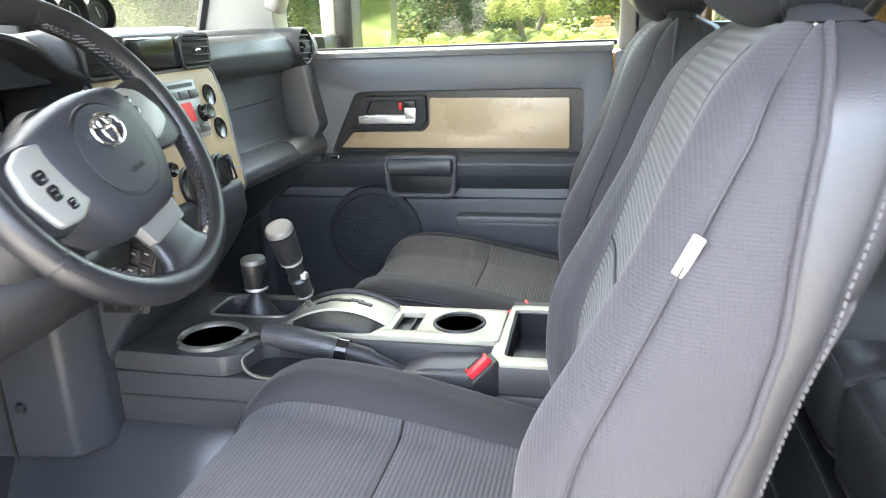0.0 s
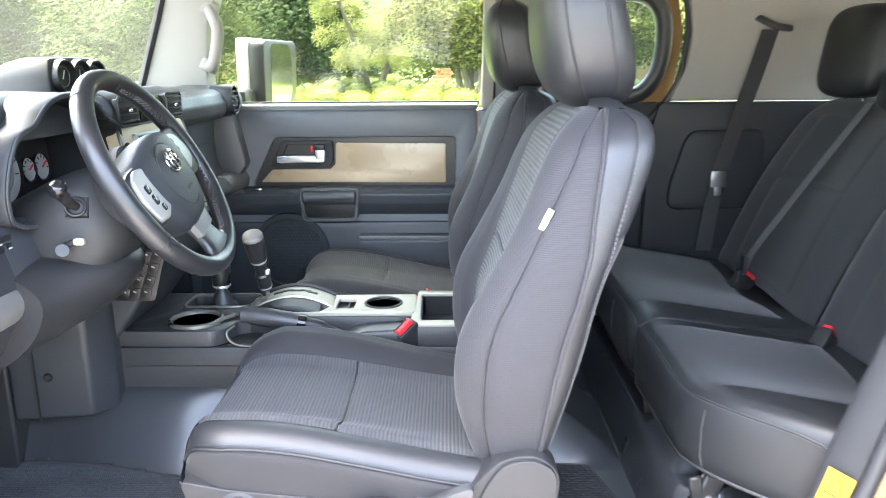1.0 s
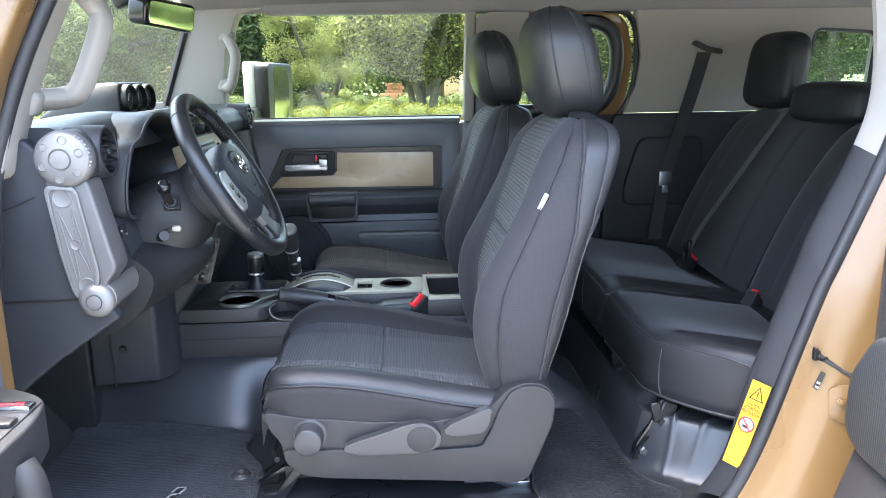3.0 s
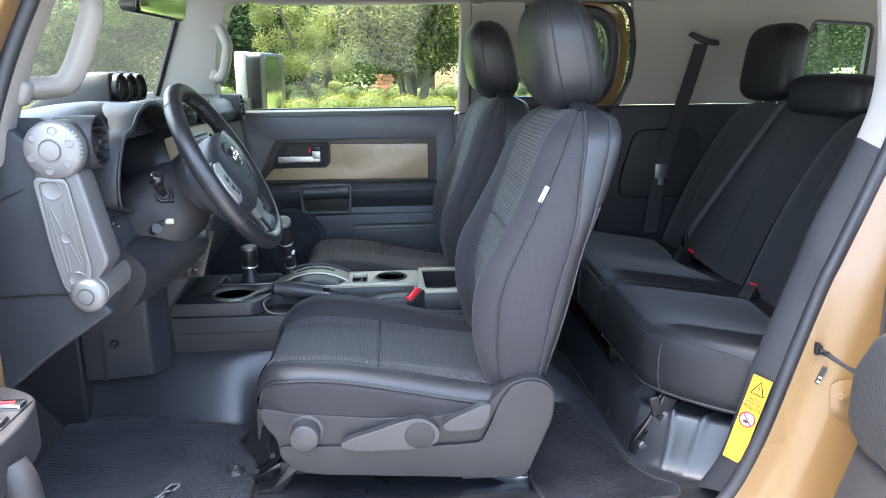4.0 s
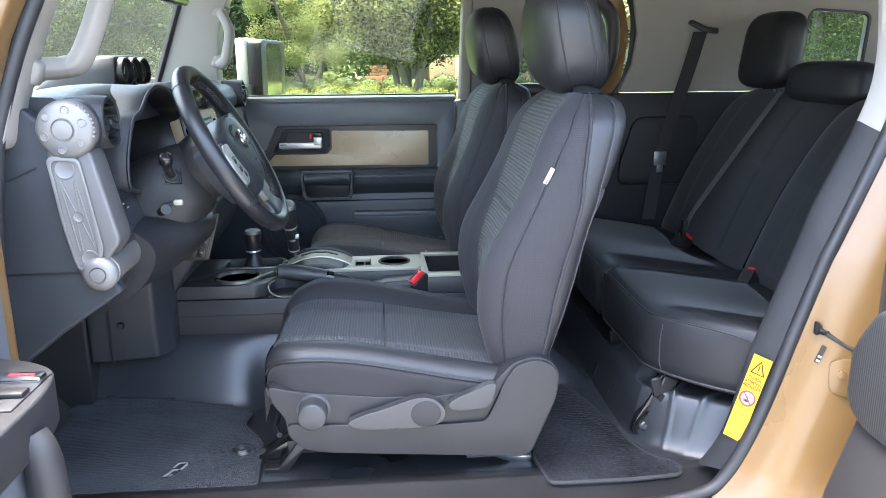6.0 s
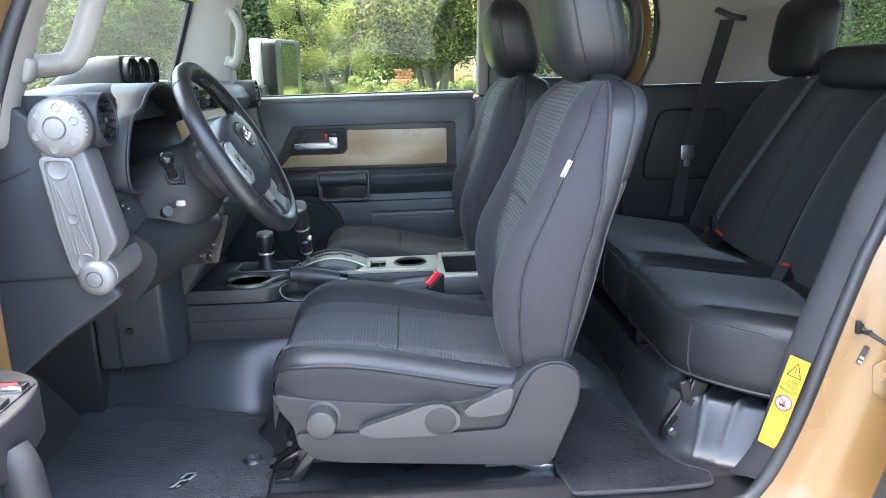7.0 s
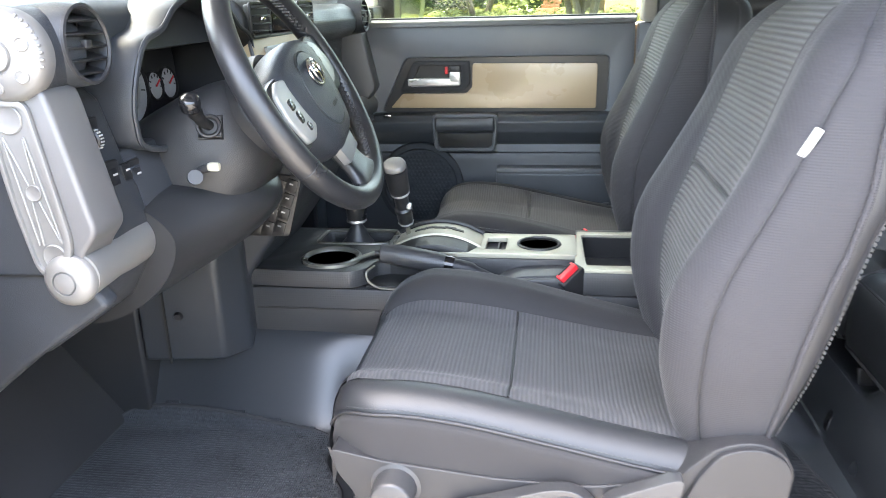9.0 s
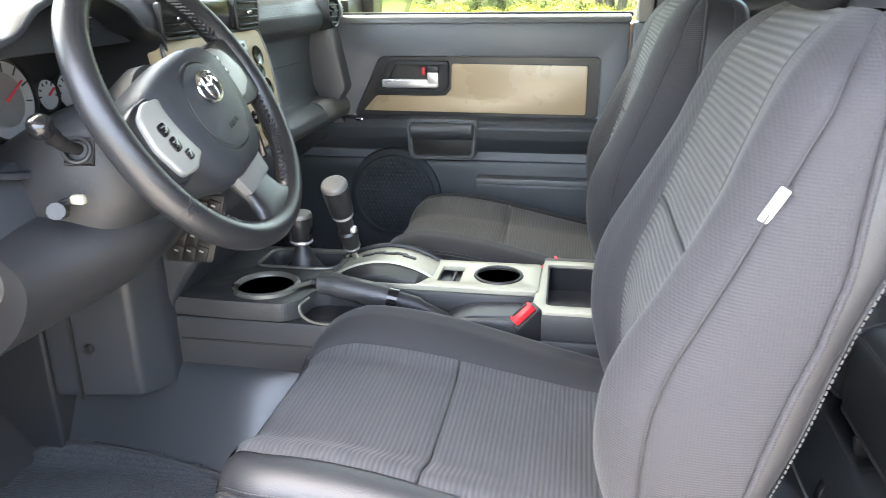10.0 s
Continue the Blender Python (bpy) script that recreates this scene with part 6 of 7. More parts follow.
# parking brake well and lever
part("brake_well", prism([(-0.335, -0.130), (0.055, -0.130), (0.055, -0.062), (-0.335, -0.062)], "z", 0.842, 0.848, 0.002), BLACKPL, con)
part("brake_wall", prism([(-0.10, 0.848), (0.048, 0.848), (0.048, 0.874), (-0.06, 0.868)], "y", -0.135, -0.122, 0.004), CONSOLE, con)
part("brake_wall_trim", tube(spline([(-0.318, -0.120, 0.884), (-0.330, -0.134, 0.876), (-0.328, -0.138, 0.862), (-0.318, -0.138, 0.852), (-0.300, -0.138, 0.846), (-0.27, -0.137, 0.845)], 5), 0.0026, 8), RIMGREY, con)
shroud = part("brake_shroud", prism(rounded([(-0.095, 0.848), (-0.075, 0.862), (-0.045, 0.872), (0.030, 0.876), (0.038, 0.870), (0.038, 0.848)], 0.008, 3), "y", -0.124, -0.068, 0.004, 3), LEVER, con, "grey parking brake shroud")
part("shroud_slot", prism(rounded([(-0.070, 0.851), (-0.045, 0.862), (0.020, 0.866), (0.026, 0.851)], 0.005, 3), "y", -0.1255, -0.120, 0.0), INK, shroud)
part("rear_box_top", plate(rounded([(0.050, -0.131), (0.335, -0.131), (0.335, 0.10), (0.061, 0.10)], 0.006), [rounded([(0.072, -0.106), (0.301, -0.106), (0.301, 0.081), (0.068, 0.081)], 0.012)], "z", 0.884, 0.890, 0.002), PLATE, con, "champagne storage bin surround")
part("rear_box", plate(rounded([(0.060, -0.132), (0.34, -0.132), (0.34, 0.132), (0.060, 0.132)], 0.01), [rounded([(0.073, -0.105), (0.30, -0.105), (0.30, 0.080), (0.070, 0.080)], 0.012)], "z", 0.842, 0.884, 0.004), CONSOLE, con)
part("bin", plate(rounded([(0.066, -0.112), (0.305, -0.112), (0.305, 0.085), (0.066, 0.085)], 0.01), [rounded([(0.074, -0.104), (0.299, -0.104), (0.299, 0.079), (0.071, 0.079)], 0.01)], "z", 0.80, 0.883, 0), BLACKPL, con, "black storage bin")
part("bin_floor", box((0.187, -0.013, 0.80), (0.225, 0.18, 0.004), 0), BLACKPL, con)
part("lower_joint", box((-0.18, -0.1362, 0.80), (0.74, 0.002, 0.003), 0), INK, con)

pb = thing("parking_brake", "black parking brake lever with ribbed grip", "parking brake", (-0.1, -0.095, 0.85))
part("grip", tube(spline([(-0.312, -0.092, 0.899), (-0.29, -0.092, 0.898), (-0.25, -0.093, 0.892), (-0.205, -0.094, 0.884), (-0.19, -0.094, 0.881)], 4), [0.013] + [0.0185] * 4 + [0.0205] * 8 + [0.0195] * 4, 16), CONSOLE, pb)
part("release_button", tube([(-0.322, -0.092, 0.900), (-0.308, -0.092, 0.899)], 0.006, 10), BLACKPL, pb)
part("ferrule", tube([(-0.192, -0.094, 0.8815), (-0.172, -0.094, 0.878)], 0.0185, 16), GLOSSBLK, pb)
part("shaft", tube(spline([(-0.175, -0.094, 0.878), (-0.14, -0.095, 0.870), (-0.10, -0.096, 0.853), (-0.07, -0.097, 0.842)], 4), [0.0155] * 5 + [0.012] * 8, 12), GREYPL, pb)

sh_ = thing("gear_lever", "black and silver automatic gear lever", "gear lever", (-0.28, 0.02, 0.90))
ax_a, ax_b = Vector((-0.278, 0.022, 0.900)), Vector((-0.286, -0.056, 1.066))
aw = (ax_b - ax_a).normalized()
L = (ax_b - ax_a).length
part("rod", tube([ax_a, ax_a + aw * 0.05], 0.0055, 10), CHROME, sh_, "bright steel rod")
part("collar", lathe([(0.006, 0.028), (0.0135, 0.032), (0.0150, 0.040), (0.0160, 0.064), (0.0175, 0.068), (0.0175, 0.073), (0.0135, 0.077), (0.0145, 0.113)], ax_a, aw, 28), WHEEL, sh_)
part("collar_ring", lathe([(0.0135, 0.034), (0.0158, 0.037), (0.0150, 0.040)], ax_a, aw, 28), CHROMISH, sh_)
part("knob", lathe([(0.0150, 0.112), (0.0195, 0.117), (0.0205, 0.124), (0.0215, 0.150), (0.0225, L - 0.018), (0.0225, L - 0.012)], ax_a, aw, 36), WHEEL, sh_, "black tapered knob")
part("knob_cap", lathe([(0.0226, L - 0.010), (0.0224, L - 0.005), (0.0205, L - 0.001), (0.0185, L), (0.001, L + 0.0005)], ax_a, aw, 36), SILVER, sh_, "silver knob cap")
part("knob_ring", lathe([(0.015, 0.109), (0.0185, 0.111), (0.019, 0.116), (0.017, 0.118)], ax_a, aw, 32), CHROMISH, sh_)
part("shift_button", box(tuple(ax_a + aw * 0.080 + Vector((0.014, -0.005, 0))), (0.010, 0.014, 0.012), 0.003), CHROMISH, sh_)
tr = thing("transfer_lever", "black four-wheel-drive lever with silver cap", "gear lever", (-0.395, 0.065, 0.846))
TO, TW = (-0.397, 0.066, 0.846), (0.02, -0.06, 1)
part("boot", lathe([(0.048, 0.0), (0.046, 0.008), (0.036, 0.014), (0.034, 0.024), (0.024, 0.036), (0.022, 0.046), (0.013, 0.060), (0.011, 0.075)], TO, TW, 20), LEATHER, tr, "black rubber boot")
part("knob", lathe([(0.011, 0.068), (0.0195, 0.071), (0.0205, 0.080), (0.0225, 0.120), (0.0222, 0.124)], TO, TW, 30), WHEEL, tr)
part("knob_cap", lathe([(0.0224, 0.121), (0.0222, 0.126), (0.0205, 0.1295), (0.0185, 0.130), (0.001, 0.1303)], TO, TW, 30), SILVER, tr)
part("knob_ring", lathe([(0.0195, 0.070), (0.0215, 0.073), (0.0205, 0.077)], TO, TW, 30), CHROMISH, tr)


# ---- far front door, closed ----
pd = thing("passenger_door", "dark grey door panel with tan inlay and silver handle", "car door", (-0.2, 0.72, 0.6))
DR = [(-0.70, 0.50), (0.22, 0.50), (0.22, 1.285), (-0.70, 1.285)]
recess = rounded([(-0.475, 1.050), (-0.40, 1.200), (0.155, 1.200), (0.155, 1.050)], 0.015)
part("panel", plate(DR, [recess], "y", 0.700, 0.74, 0.006), DOORPL, pd)
part("panel_recess", prism(recess, "y", 0.713, 0.73, 0), BLACKPL, pd)
# cap in lighter grey: the light caught by the door's top edge is painted in
part("sill_cap", prism([(0.690, 1.283), (0.697, 1.297), (0.716, 1.301), (0.76, 1.301), (0.76, 1.283)], "x", -0.70, 0.222, 0.003), MIDGREY, pd)
part("sill_rubber", box((-0.235, 0.768, 1.300), (0.93, 0.012, 0.012), 0.003), RUBBER, pd)
inlay = rounded([(-0.448, 1.064), (0.124, 1.060), (0.125, 1.180), (-0.213, 1.184), (-0.215, 1.120), (-0.232, 1.103), (-0.412, 1.103)], 0.006)
part("inlay", prism(inlay, "y", 0.699, 0.714, 0.003, 3), TANPL, pd, "glossy tan inlay panel")
bz = rounded([(-0.418, 1.110), (-0.378, 1.190), (-0.222, 1.190), (-0.222, 1.128), (-0.238, 1.110)], 0.008)
bzi = rounded([(-0.388, 1.122), (-0.362, 1.180), (-0.246, 1.180), (-0.246, 1.128), (-0.258, 1.120)], 0.006)
part("handle_bezel", plate(bz, [bzi], "y", 0.694, 0.714, 0.002), REARTRIM, pd)
part("bezel_back", prism(bzi, "y", 0.7115, 0.7128, 0), INK, pd)
part("door_handle", merge(box((-0.322, 0.699, 1.134), (0.150, 0.012, 0.024), 0.005, 3), box((-0.262, 0.698, 1.148), (0.030, 0.012, 0.030), 0.004)), CHROMISH, pd, "silver door handle")
part("lock_knob", merge(box((-0.262, 0.700, 1.170), (0.030, 0.014, 0.018), 0.004)), BLACKPL, pd)
part("lock_mark", box((-0.286, 0.699, 1.166), (0.008, 0.012, 0.020), 0.002), RED, pd, "red lock mark")
# arm rest ledge and pull
part("arm_ledge", prism([(0.705, 1.052), (0.672, 1.046), (0.655, 1.030), (0.662, 1.000), (0.690, 0.965), (0.712, 0.955)], "x", -0.62, 0.215, 0.005, 3), DOORLOW, pd)
part("pull_cup", plate(rounded([(-0.318, 0.948), (-0.148, 0.948), (-0.140, 1.052), (-0.325, 1.052)], 0.016), [rounded([(-0.306, 0.958), (-0.158, 0.958), (-0.150, 1.040), (-0.314, 1.040)], 0.014)], "y", 0.648, 0.70, 0.003), DOORLOW, pd)
# black box paints the shade of the hollow behind the pull bar
part("pull_shade", box((-0.232, 0.675, 0.99), (0.155, 0.02, 0.075), 0.004), INK, pd)
part("pull_bar", lathe([(0.017, 0.0), (0.022, 0.004), (0.022, 0.016), (0.0205, 0.019), (0.0205, 0.145), (0.022, 0.148), (0.022, 0.160), (0.017, 0.164)], (-0.314, 0.656, 1.024), (1, 0, 0), 24), DOORLOW, pd, "dark grey pull handle")
part("cup_edge", tube([(x, 0.6475, z) for x, z in rounded([(-0.314, 0.952), (-0.152, 0.952), (-0.145, 1.046), (-0.320, 1.046)], 0.016)], 0.0024, 6, True), DOORPL, pd)
part("window_switch", box((-0.452, 0.668, 1.046), (0.02, 0.012, 0.008), 0.002), CHROME, pd)
# pocket and speaker
part("door_pocket", prism([(0.700, 0.905), (0.640, 0.902), (0.630, 0.890), (0.645, 0.70), (0.70, 0.70)], "x", -0.145, 0.21, 0.006), DOORLOW, pd, "map pocket")
part("pocket_lip", box((0.033, 0.636, 0.899), (0.352, 0.014, 0.016), 0.004), MIDGREY, pd)
part("lower_panel", prism(rounded([(-0.66, 0.62), (0.21, 0.62), (0.21, 0.94), (-0.66, 0.94)], 0.03), "y", 0.682, 0.702, 0.008), DOORLOW, pd)
spk = part("speaker_grille", lathe([(0.125, 0.0), (0.122, 0.018), (0.108, 0.024), (0.104, 0.016), (0.001, 0.020)], (-0.365, 0.690, 0.845), (0, -1, 0), 48), MESH, pd, "round black speaker grille")
mesh = bmesh.new()
for i in range(-9, 10):
    for j in range(-9, 10):
        x, z = i * 0.011 + (0.0055 if j % 2 else 0), j * 0.0105
        if x * x + z * z < 0.098 ** 2:
            vs = [mesh.verts.new((-0.365 + x + 0.0045 * math.cos(a), 0.6705, 0.845 + z + 0.0045 * math.sin(a))) for a in np.linspace(0, 2 * math.pi, 7)[:-1]]
            vt = mesh.verts.new((-0.365 + x, 0.667, 0.845 + z))
            for q in range(6):
                mesh.faces.new((vs[q], vs[(q + 1) % 6], vt))
tagged(part("grille_studs", mesh, MESH, pd), kind="stuff")
wg2 = lean(box((-0.2, 0.772, 1.47), (0.85, 0.004, 0.36), 0.0), 1)
part("window_glass", wg2, GLASS, pd, "clear side window")
part("window_channel", lean(tube([(p[0], 0.760, p[1]) for p in rounded([(-0.60, 1.30), (-0.585, 1.40), (-0.545, 1.56), (-0.50, 1.636), (-0.44, 1.642)], 0.0)], 0.005, 8), 1), RUBBER, pd)

# ---- exterior mirror on the far door ----
em = thing("door_mirror", "white and black door mirror outside passenger window", "door mirror", (-0.55, 0.95, 1.28))
part("housing", prism(rounded([(-0.567, 0.93), (-0.522, 0.925), (-0.475, 1.205), (-0.53, 1.21), (-0.555, 1.15)], 0.015), "z", 1.27, 1.505, 0.02, 3), SMOKE, em, "white painted mirror housing")
mv = Vector((0.046, 0.28, 0)).normalized()
mn = Vector((mv.y, -mv.x, -0.014))
mu = Vector((0.014 * mv.y, -0.014 * mv.x, 1))
mo = Vector((-0.480, 0.935, 1.388))
def on_mirror(pts, h0, h1, bev):
    bm = prism(pts, "z", h0, h1, bev)
    for v in bm.verts:
        v.co = mo + mv * v.co.x + mu * v.co.y + mn * v.co.z
    return bm


part("bezel", on_mirror(rounded([(-0.012, -0.118), (0.235, -0.118), (0.285, -0.065), (0.285, 0.112), (-0.012, 0.112)], 0.03), -0.046, 0.012, 0.006), BLACKPL, em, "black mirror bezel")
part("mirror_face", on_mirror(rounded([(0.040, -0.105), (0.19, -0.108), (0.228, -0.065), (0.232, 0.058), (0.205, 0.100), (0.040, 0.100)], 0.022), 0.011, 0.0135, 0), MIRROR, em, "clear mirror glass")
part("arm", box((-0.55, 0.87, 1.31), (0.09, 0.14, 0.06), 0.015), BLACKPL, em)

# ---- grab handles ----
def grab(s, a, mid, b, label):
    g = thing("grab_handle", label, "grab handle", a, "grab handles")
    part("bar", tube(spline([a, tuple(np.array(a) * 0.75 + np.array(mid[0]) * 0.25), *mid, tuple(np.array(b) * 0.75 + np.array(mid[-1]) * 0.25), b], 6), 0.0150, 16, False, 1.25, None, 0.6), TRIM, g)
    for p in (a, b):
        part("mount", box(p, (0.050, 0.036, 0.042), 0.010, 3, (0, 22, 0)), TRIM, g)
    return g


grab(-1, (-0.612, -0.650, 1.405), [(-0.575, -0.595, 1.408), (-0.545, -0.590, 1.425), (-0.505, -0.580, 1.520), (-0.508, -0.575, 1.555)], (-0.525, -0.605, 1.590), "light grey grab handle on the driver pillar")
grab(1, (-0.565, 0.650, 1.418), [(-0.548, 0.612, 1.418), (-0.535, 0.600, 1.432), (-0.517, 0.590, 1.505), (-0.522, 0.590, 1.535)], (-0.545, 0.620, 1.575), "light grey grab handle on the passenger pillar")

# ---- interior mirror and roof console ----
rv = thing("rear_view_mirror", "black interior mirror hanging from the windscreen", "mirror", (-0.60, 0.0, 1.60))
def rvp(bm):
    bmesh.ops.transform(bm, matrix=pose(-0.555, 0.005, 1.593, 0, 8.5, -11), verts=bm.verts)
    return bm


part("shell", rvp(prism(rounded([(-0.125, -0.030), (0.125, -0.036), (0.128, 0.036), (-0.125, 0.034)], 0.02), "x", -0.035, 0.012, 0.008, 3)), GLOSSBLK, rv)
part("mirror_face", rvp(prism(rounded([(-0.112, -0.023), (0.114, -0.027), (0.116, 0.027), (-0.112, 0.027)], 0.014), "x", 0.011, 0.0135, 0)), MIRROR, rv)
part("stem", tube([(-0.58, 0.0, 1.59), (-0.615, 0.0, 1.635), (-0.655, 0.0, 1.70)], 0.012, 10), BLACKPL, rv)
part("mount_cover", prism([(-0.69, 1.735), (-0.63, 1.735), (-0.60, 1.66), (-0.615, 1.615), (-0.65, 1.60)], "y", -0.085, -0.035, 0.008), BLACKPL, rv)
rc = thing("roof_console", "grey overhead lamp console on the headliner", "roof lamp", (-0.05, 0.2, 1.71))
part("housing", box((-0.02, 0.22, 1.712), (0.16, 0.20, 0.05), 0.02, 3), LINER, rc)
part("grip", box((-0.02, 0.165, 1.690), (0.12, 0.05, 0.025), 0.010, 3), GREYPL, rc)
part("lens", box((-0.02, 0.25, 1.687), (0.09, 0.07, 0.006), 0.003), WHITE, rc)
sv = thing("sun_visor", "light grey cloth sun visor folded to the roof", "sun visor", (-0.50, 0.25, 1.70), "sun visors")
part("flap", box((-0.50, 0.30, 1.695), (0.16, 0.34, 0.018), 0.008, 3, (0, 6, 0)), LINER, sv)
part("visor_label", box((-0.49, 0.30, 1.6845), (0.07, 0.10, 0.001), 0, 1, (0, 6, 0)), WHITE, sv)

# ---- near front door, swung open ----
fd = thing("driver_door", "tan car door with grey arm rest swung open", "car door", (-0.62, -0.84, 0.6))
part("door_shell", prism([(-0.70, -0.82), (-0.60, -0.82), (-0.60, -1.70), (-0.72, -1.70), (-0.74, -1.2)], "z", 0.55, 1.28, 0.02, 3), PAINT, fd, "tan painted door shell")
part("inner_panel", prism([(-0.61, -0.90), (-0.565, -0.92), (-0.560, -1.66), (-0.61, -1.68)], "z", 0.62, 1.27, 0.012, 3), DOORPL, fd, "dark grey inner door panel")
armt = rounded([(-0.60, -0.95), (-0.515, -0.975), (-0.468, -1.01), (-0.452, -1.08), (-0.458, -1.50), (-0.60, -1.55)], 0.035)
part("arm_rest", prism(armt, "z", 0.965, 1.028, 0.016, 4), GREYPL, fd, "grey arm rest with window switches")
part("arm_rest_skirt", prism(rounded([(-0.60, -0.97), (-0.525, -0.99), (-0.483, -1.03), (-0.470, -1.09), (-0.475, -1.48), (-0.60, -1.52)], 0.03), "z", 0.60, 0.965, 0.012, 3), DOORPL, fd)
sp1 = part("switch_plate", box((-0.505, -1.08, 1.0285), (0.075, 0.11, 0.004), 0.003), GREYPL, fd)
part("rocker", box((-0.495, -1.047, 1.033), (0.055, 0.022, 0.010), 0.004), CHROME, sp1, "chrome edged lock rocker")
part("rocker_mark", box((-0.493, -1.049, 1.0385), (0.030, 0.006, 0.001), 0.0), RED, sp1)
for x in (-0.525, -0.485):
    part("window_switch", box((x, -1.092, 1.033), (0.032, 0.022, 0.008), 0.003), BLACKPL, sp1)
part("pull_grip", tube(spline([(-0.462, -1.115, 0.985), (-0.448, -1.120, 0.955), (-0.445, -1.120, 0.86), (-0.450, -1.115, 0.78), (-0.475, -1.10, 0.74)], 5), 0.022, 16), GREYPL, fd, "smooth grey pull handle")

# ---- near rear door, swung open ----
rd = thing("rear_access_door", "rear hinged tan door with grey panel swung open", "car door", (0.85, -0.95, 0.6))
part("door_shell", prism([(0.80, -0.87), (0.93, -0.87), (0.95, -1.45), (0.80, -1.45)], "z", 0.58, 1.28, 0.02, 3), PAINT, rd, "tan painted door shell")
part("inner_panel", prism(rounded([(0.81, -0.845), (0.755, -0.86), (0.735, -0.90), (0.735, -1.42), (0.81, -1.44)], 0.012), "z", 0.60, 1.22, 0.01, 3), GREYPL, rd, "grey inner door panel")
part("window_frame", plate([(-0.90, 1.275), (-1.44, 1.275), (-1.42, 1.69), (-0.97, 1.69)], [rounded([(-0.97, 1.32), (-1.38, 1.32), (-1.36, 1.63), (-1.02, 1.63)], 0.04)], "x", 0.80, 0.86, 0.006), TRIM, rd, "light grey window frame trim")
part("window_glass", box((0.83, -1.18, 1.475), (0.004, 0.41, 0.33), 0.0), TINTED, rd)
part("arm_pad", prism(rounded([(-0.850, 0.950), (-0.848, 0.870), (-0.862, 0.845), (-0.90, 0.825), (-1.38, 0.80), (-1.38, 1.06), (-0.98, 1.06), (-0.90, 1.03)], 0.025), "x", 0.722, 0.76, 0.014, 4), PAD, rd, "textured grey pad")

part("lower_panel", prism([(0.742, 0.848), (0.695, 0.70), (0.68, 0.62), (0.80, 0.62), (0.80, 0.848)], "y", -1.42, -0.866, 0.010, 3), GREYPL, rd)

# ---- mats, labels, small things ----
m1 = thing("floor_mat", "black ribbed carpet mat with silver emblem on driver floor", "floor mat", (-0.55, -0.4, 0.6), "floor mats")
mo_ = rounded([(-0.305, -0.625), (-0.318, -0.42), (-0.345, -0.38), (-0.378, -0.33), (-0.360, -0.272), (-0.40, -0.250), (-0.60, -0.230), (-0.72, -0.226), (-0.80, -0.235), (-0.83, -0.30), (-0.83, -0.652)], 0.03)
def inside(x, y, poly):
    hit = False
    for (xa, ya), (xb, yb) in zip(poly, poly[1:] + poly[:1]):
        if (ya > y) != (yb > y) and x < (xb - xa) * (y - ya) / (yb - ya) + xa:
            hit = not hit
    return hit


def draped(poly, lift, cell=0.007):
    """A mat cut to an outline, lying on the moulded floor."""
    bm, at = bmesh.new(), {}
    xa, ya = min(p[0] for p in poly), min(p[1] for p in poly)
    nx, ny = int((max(p[0] for p in poly) - xa) / cell) + 1, int((max(p[1] for p in poly) - ya) / cell) + 1
    for i in range(nx):
        for j in range(ny):
            if inside(xa + (i + 0.5) * cell, ya + (j + 0.5) * cell, poly):
                q = []
                for a, b in ((i, j), (i + 1, j), (i + 1, j + 1), (i, j + 1)):
                    if (a, b) not in at:
                        x, y = xa + a * cell, ya + b * cell
                        at[a, b] = bm.verts.new((x, y, floor_z(x, y) + lift))
                    q.append(at[a, b])
                bm.faces.new(q)
    thicken(bm, 0.008)
    return bm


mt = draped(mo_, 0.012)
part("carpet", mt, MAT, m1)
part("edging", tube([(x, y, floor_z(x, y) + 0.008) for x, y in mo_], 0.0045, 8, True), DARKWEB, m1, "black stitched edging")
part("heel_pad", prism([(-0.56, -0.50), (-0.565, -0.33), (-0.64, -0.31), (-0.64, -0.50)], "z", 0.6025, 0.6035, 0.0), MAT, m1)
part("eyelet", lathe([(0.008, -0.004), (0.009, 0.003), (0.014, 0.005), (0.020, 0.002), (0.021, -0.004)], (-0.357, -0.462, 0.604), (0, 0, 1), 28), STEEL, m1, "oval mat eyelet")
def emb(pts):
    """Draws the emblem smaller about its own middle."""
    return [(-0.480 + (x + 0.482) * 0.78, -0.530 + (y + 0.532) * 0.74) for x, y in pts]


part("emblem_plate", prism(rounded(emb([(-0.512, -0.572), (-0.480, -0.492), (-0.452, -0.492), (-0.484, -0.572)]), 0.004), "z", 0.6005, 0.6036, 0.0005), BLACKPL, m1, "black emblem plate")
for pts in ([(-0.507, -0.566), (-0.497, -0.566), (-0.485, -0.536), (-0.475, -0.536), (-0.473, -0.530), (-0.491, -0.530), (-0.498, -0.550)], [(-0.492, -0.566), (-0.488, -0.556), (-0.481, -0.556), (-0.485, -0.566)],
            [(-0.486, -0.522), (-0.478, -0.499), (-0.459, -0.499), (-0.472, -0.531), (-0.466, -0.531), (-0.456, -0.506), (-0.458, -0.496), (-0.482, -0.496), (-0.492, -0.522)]):
    part("emblem", prism(emb(pts), "z", 0.602, 0.6046, 0.0004), CHROMISH, m1, "silver emblem")
m2 = thing("floor_mat", "black tufted carpet mat on rear floor", "floor mat", (0.42, -0.45, 0.6), "floor mats")
mo2 = rounded([(0.275, -0.645), (0.300, -0.648), (0.45, -0.648), (0.545, -0.640), (0.556, -0.600), (0.508, -0.562), (0.483, -0.505), (0.476, -0.43), (0.455, -0.34), (0.42, -0.20), (0.33, -0.19), (0.262, -0.55)], 0.016)
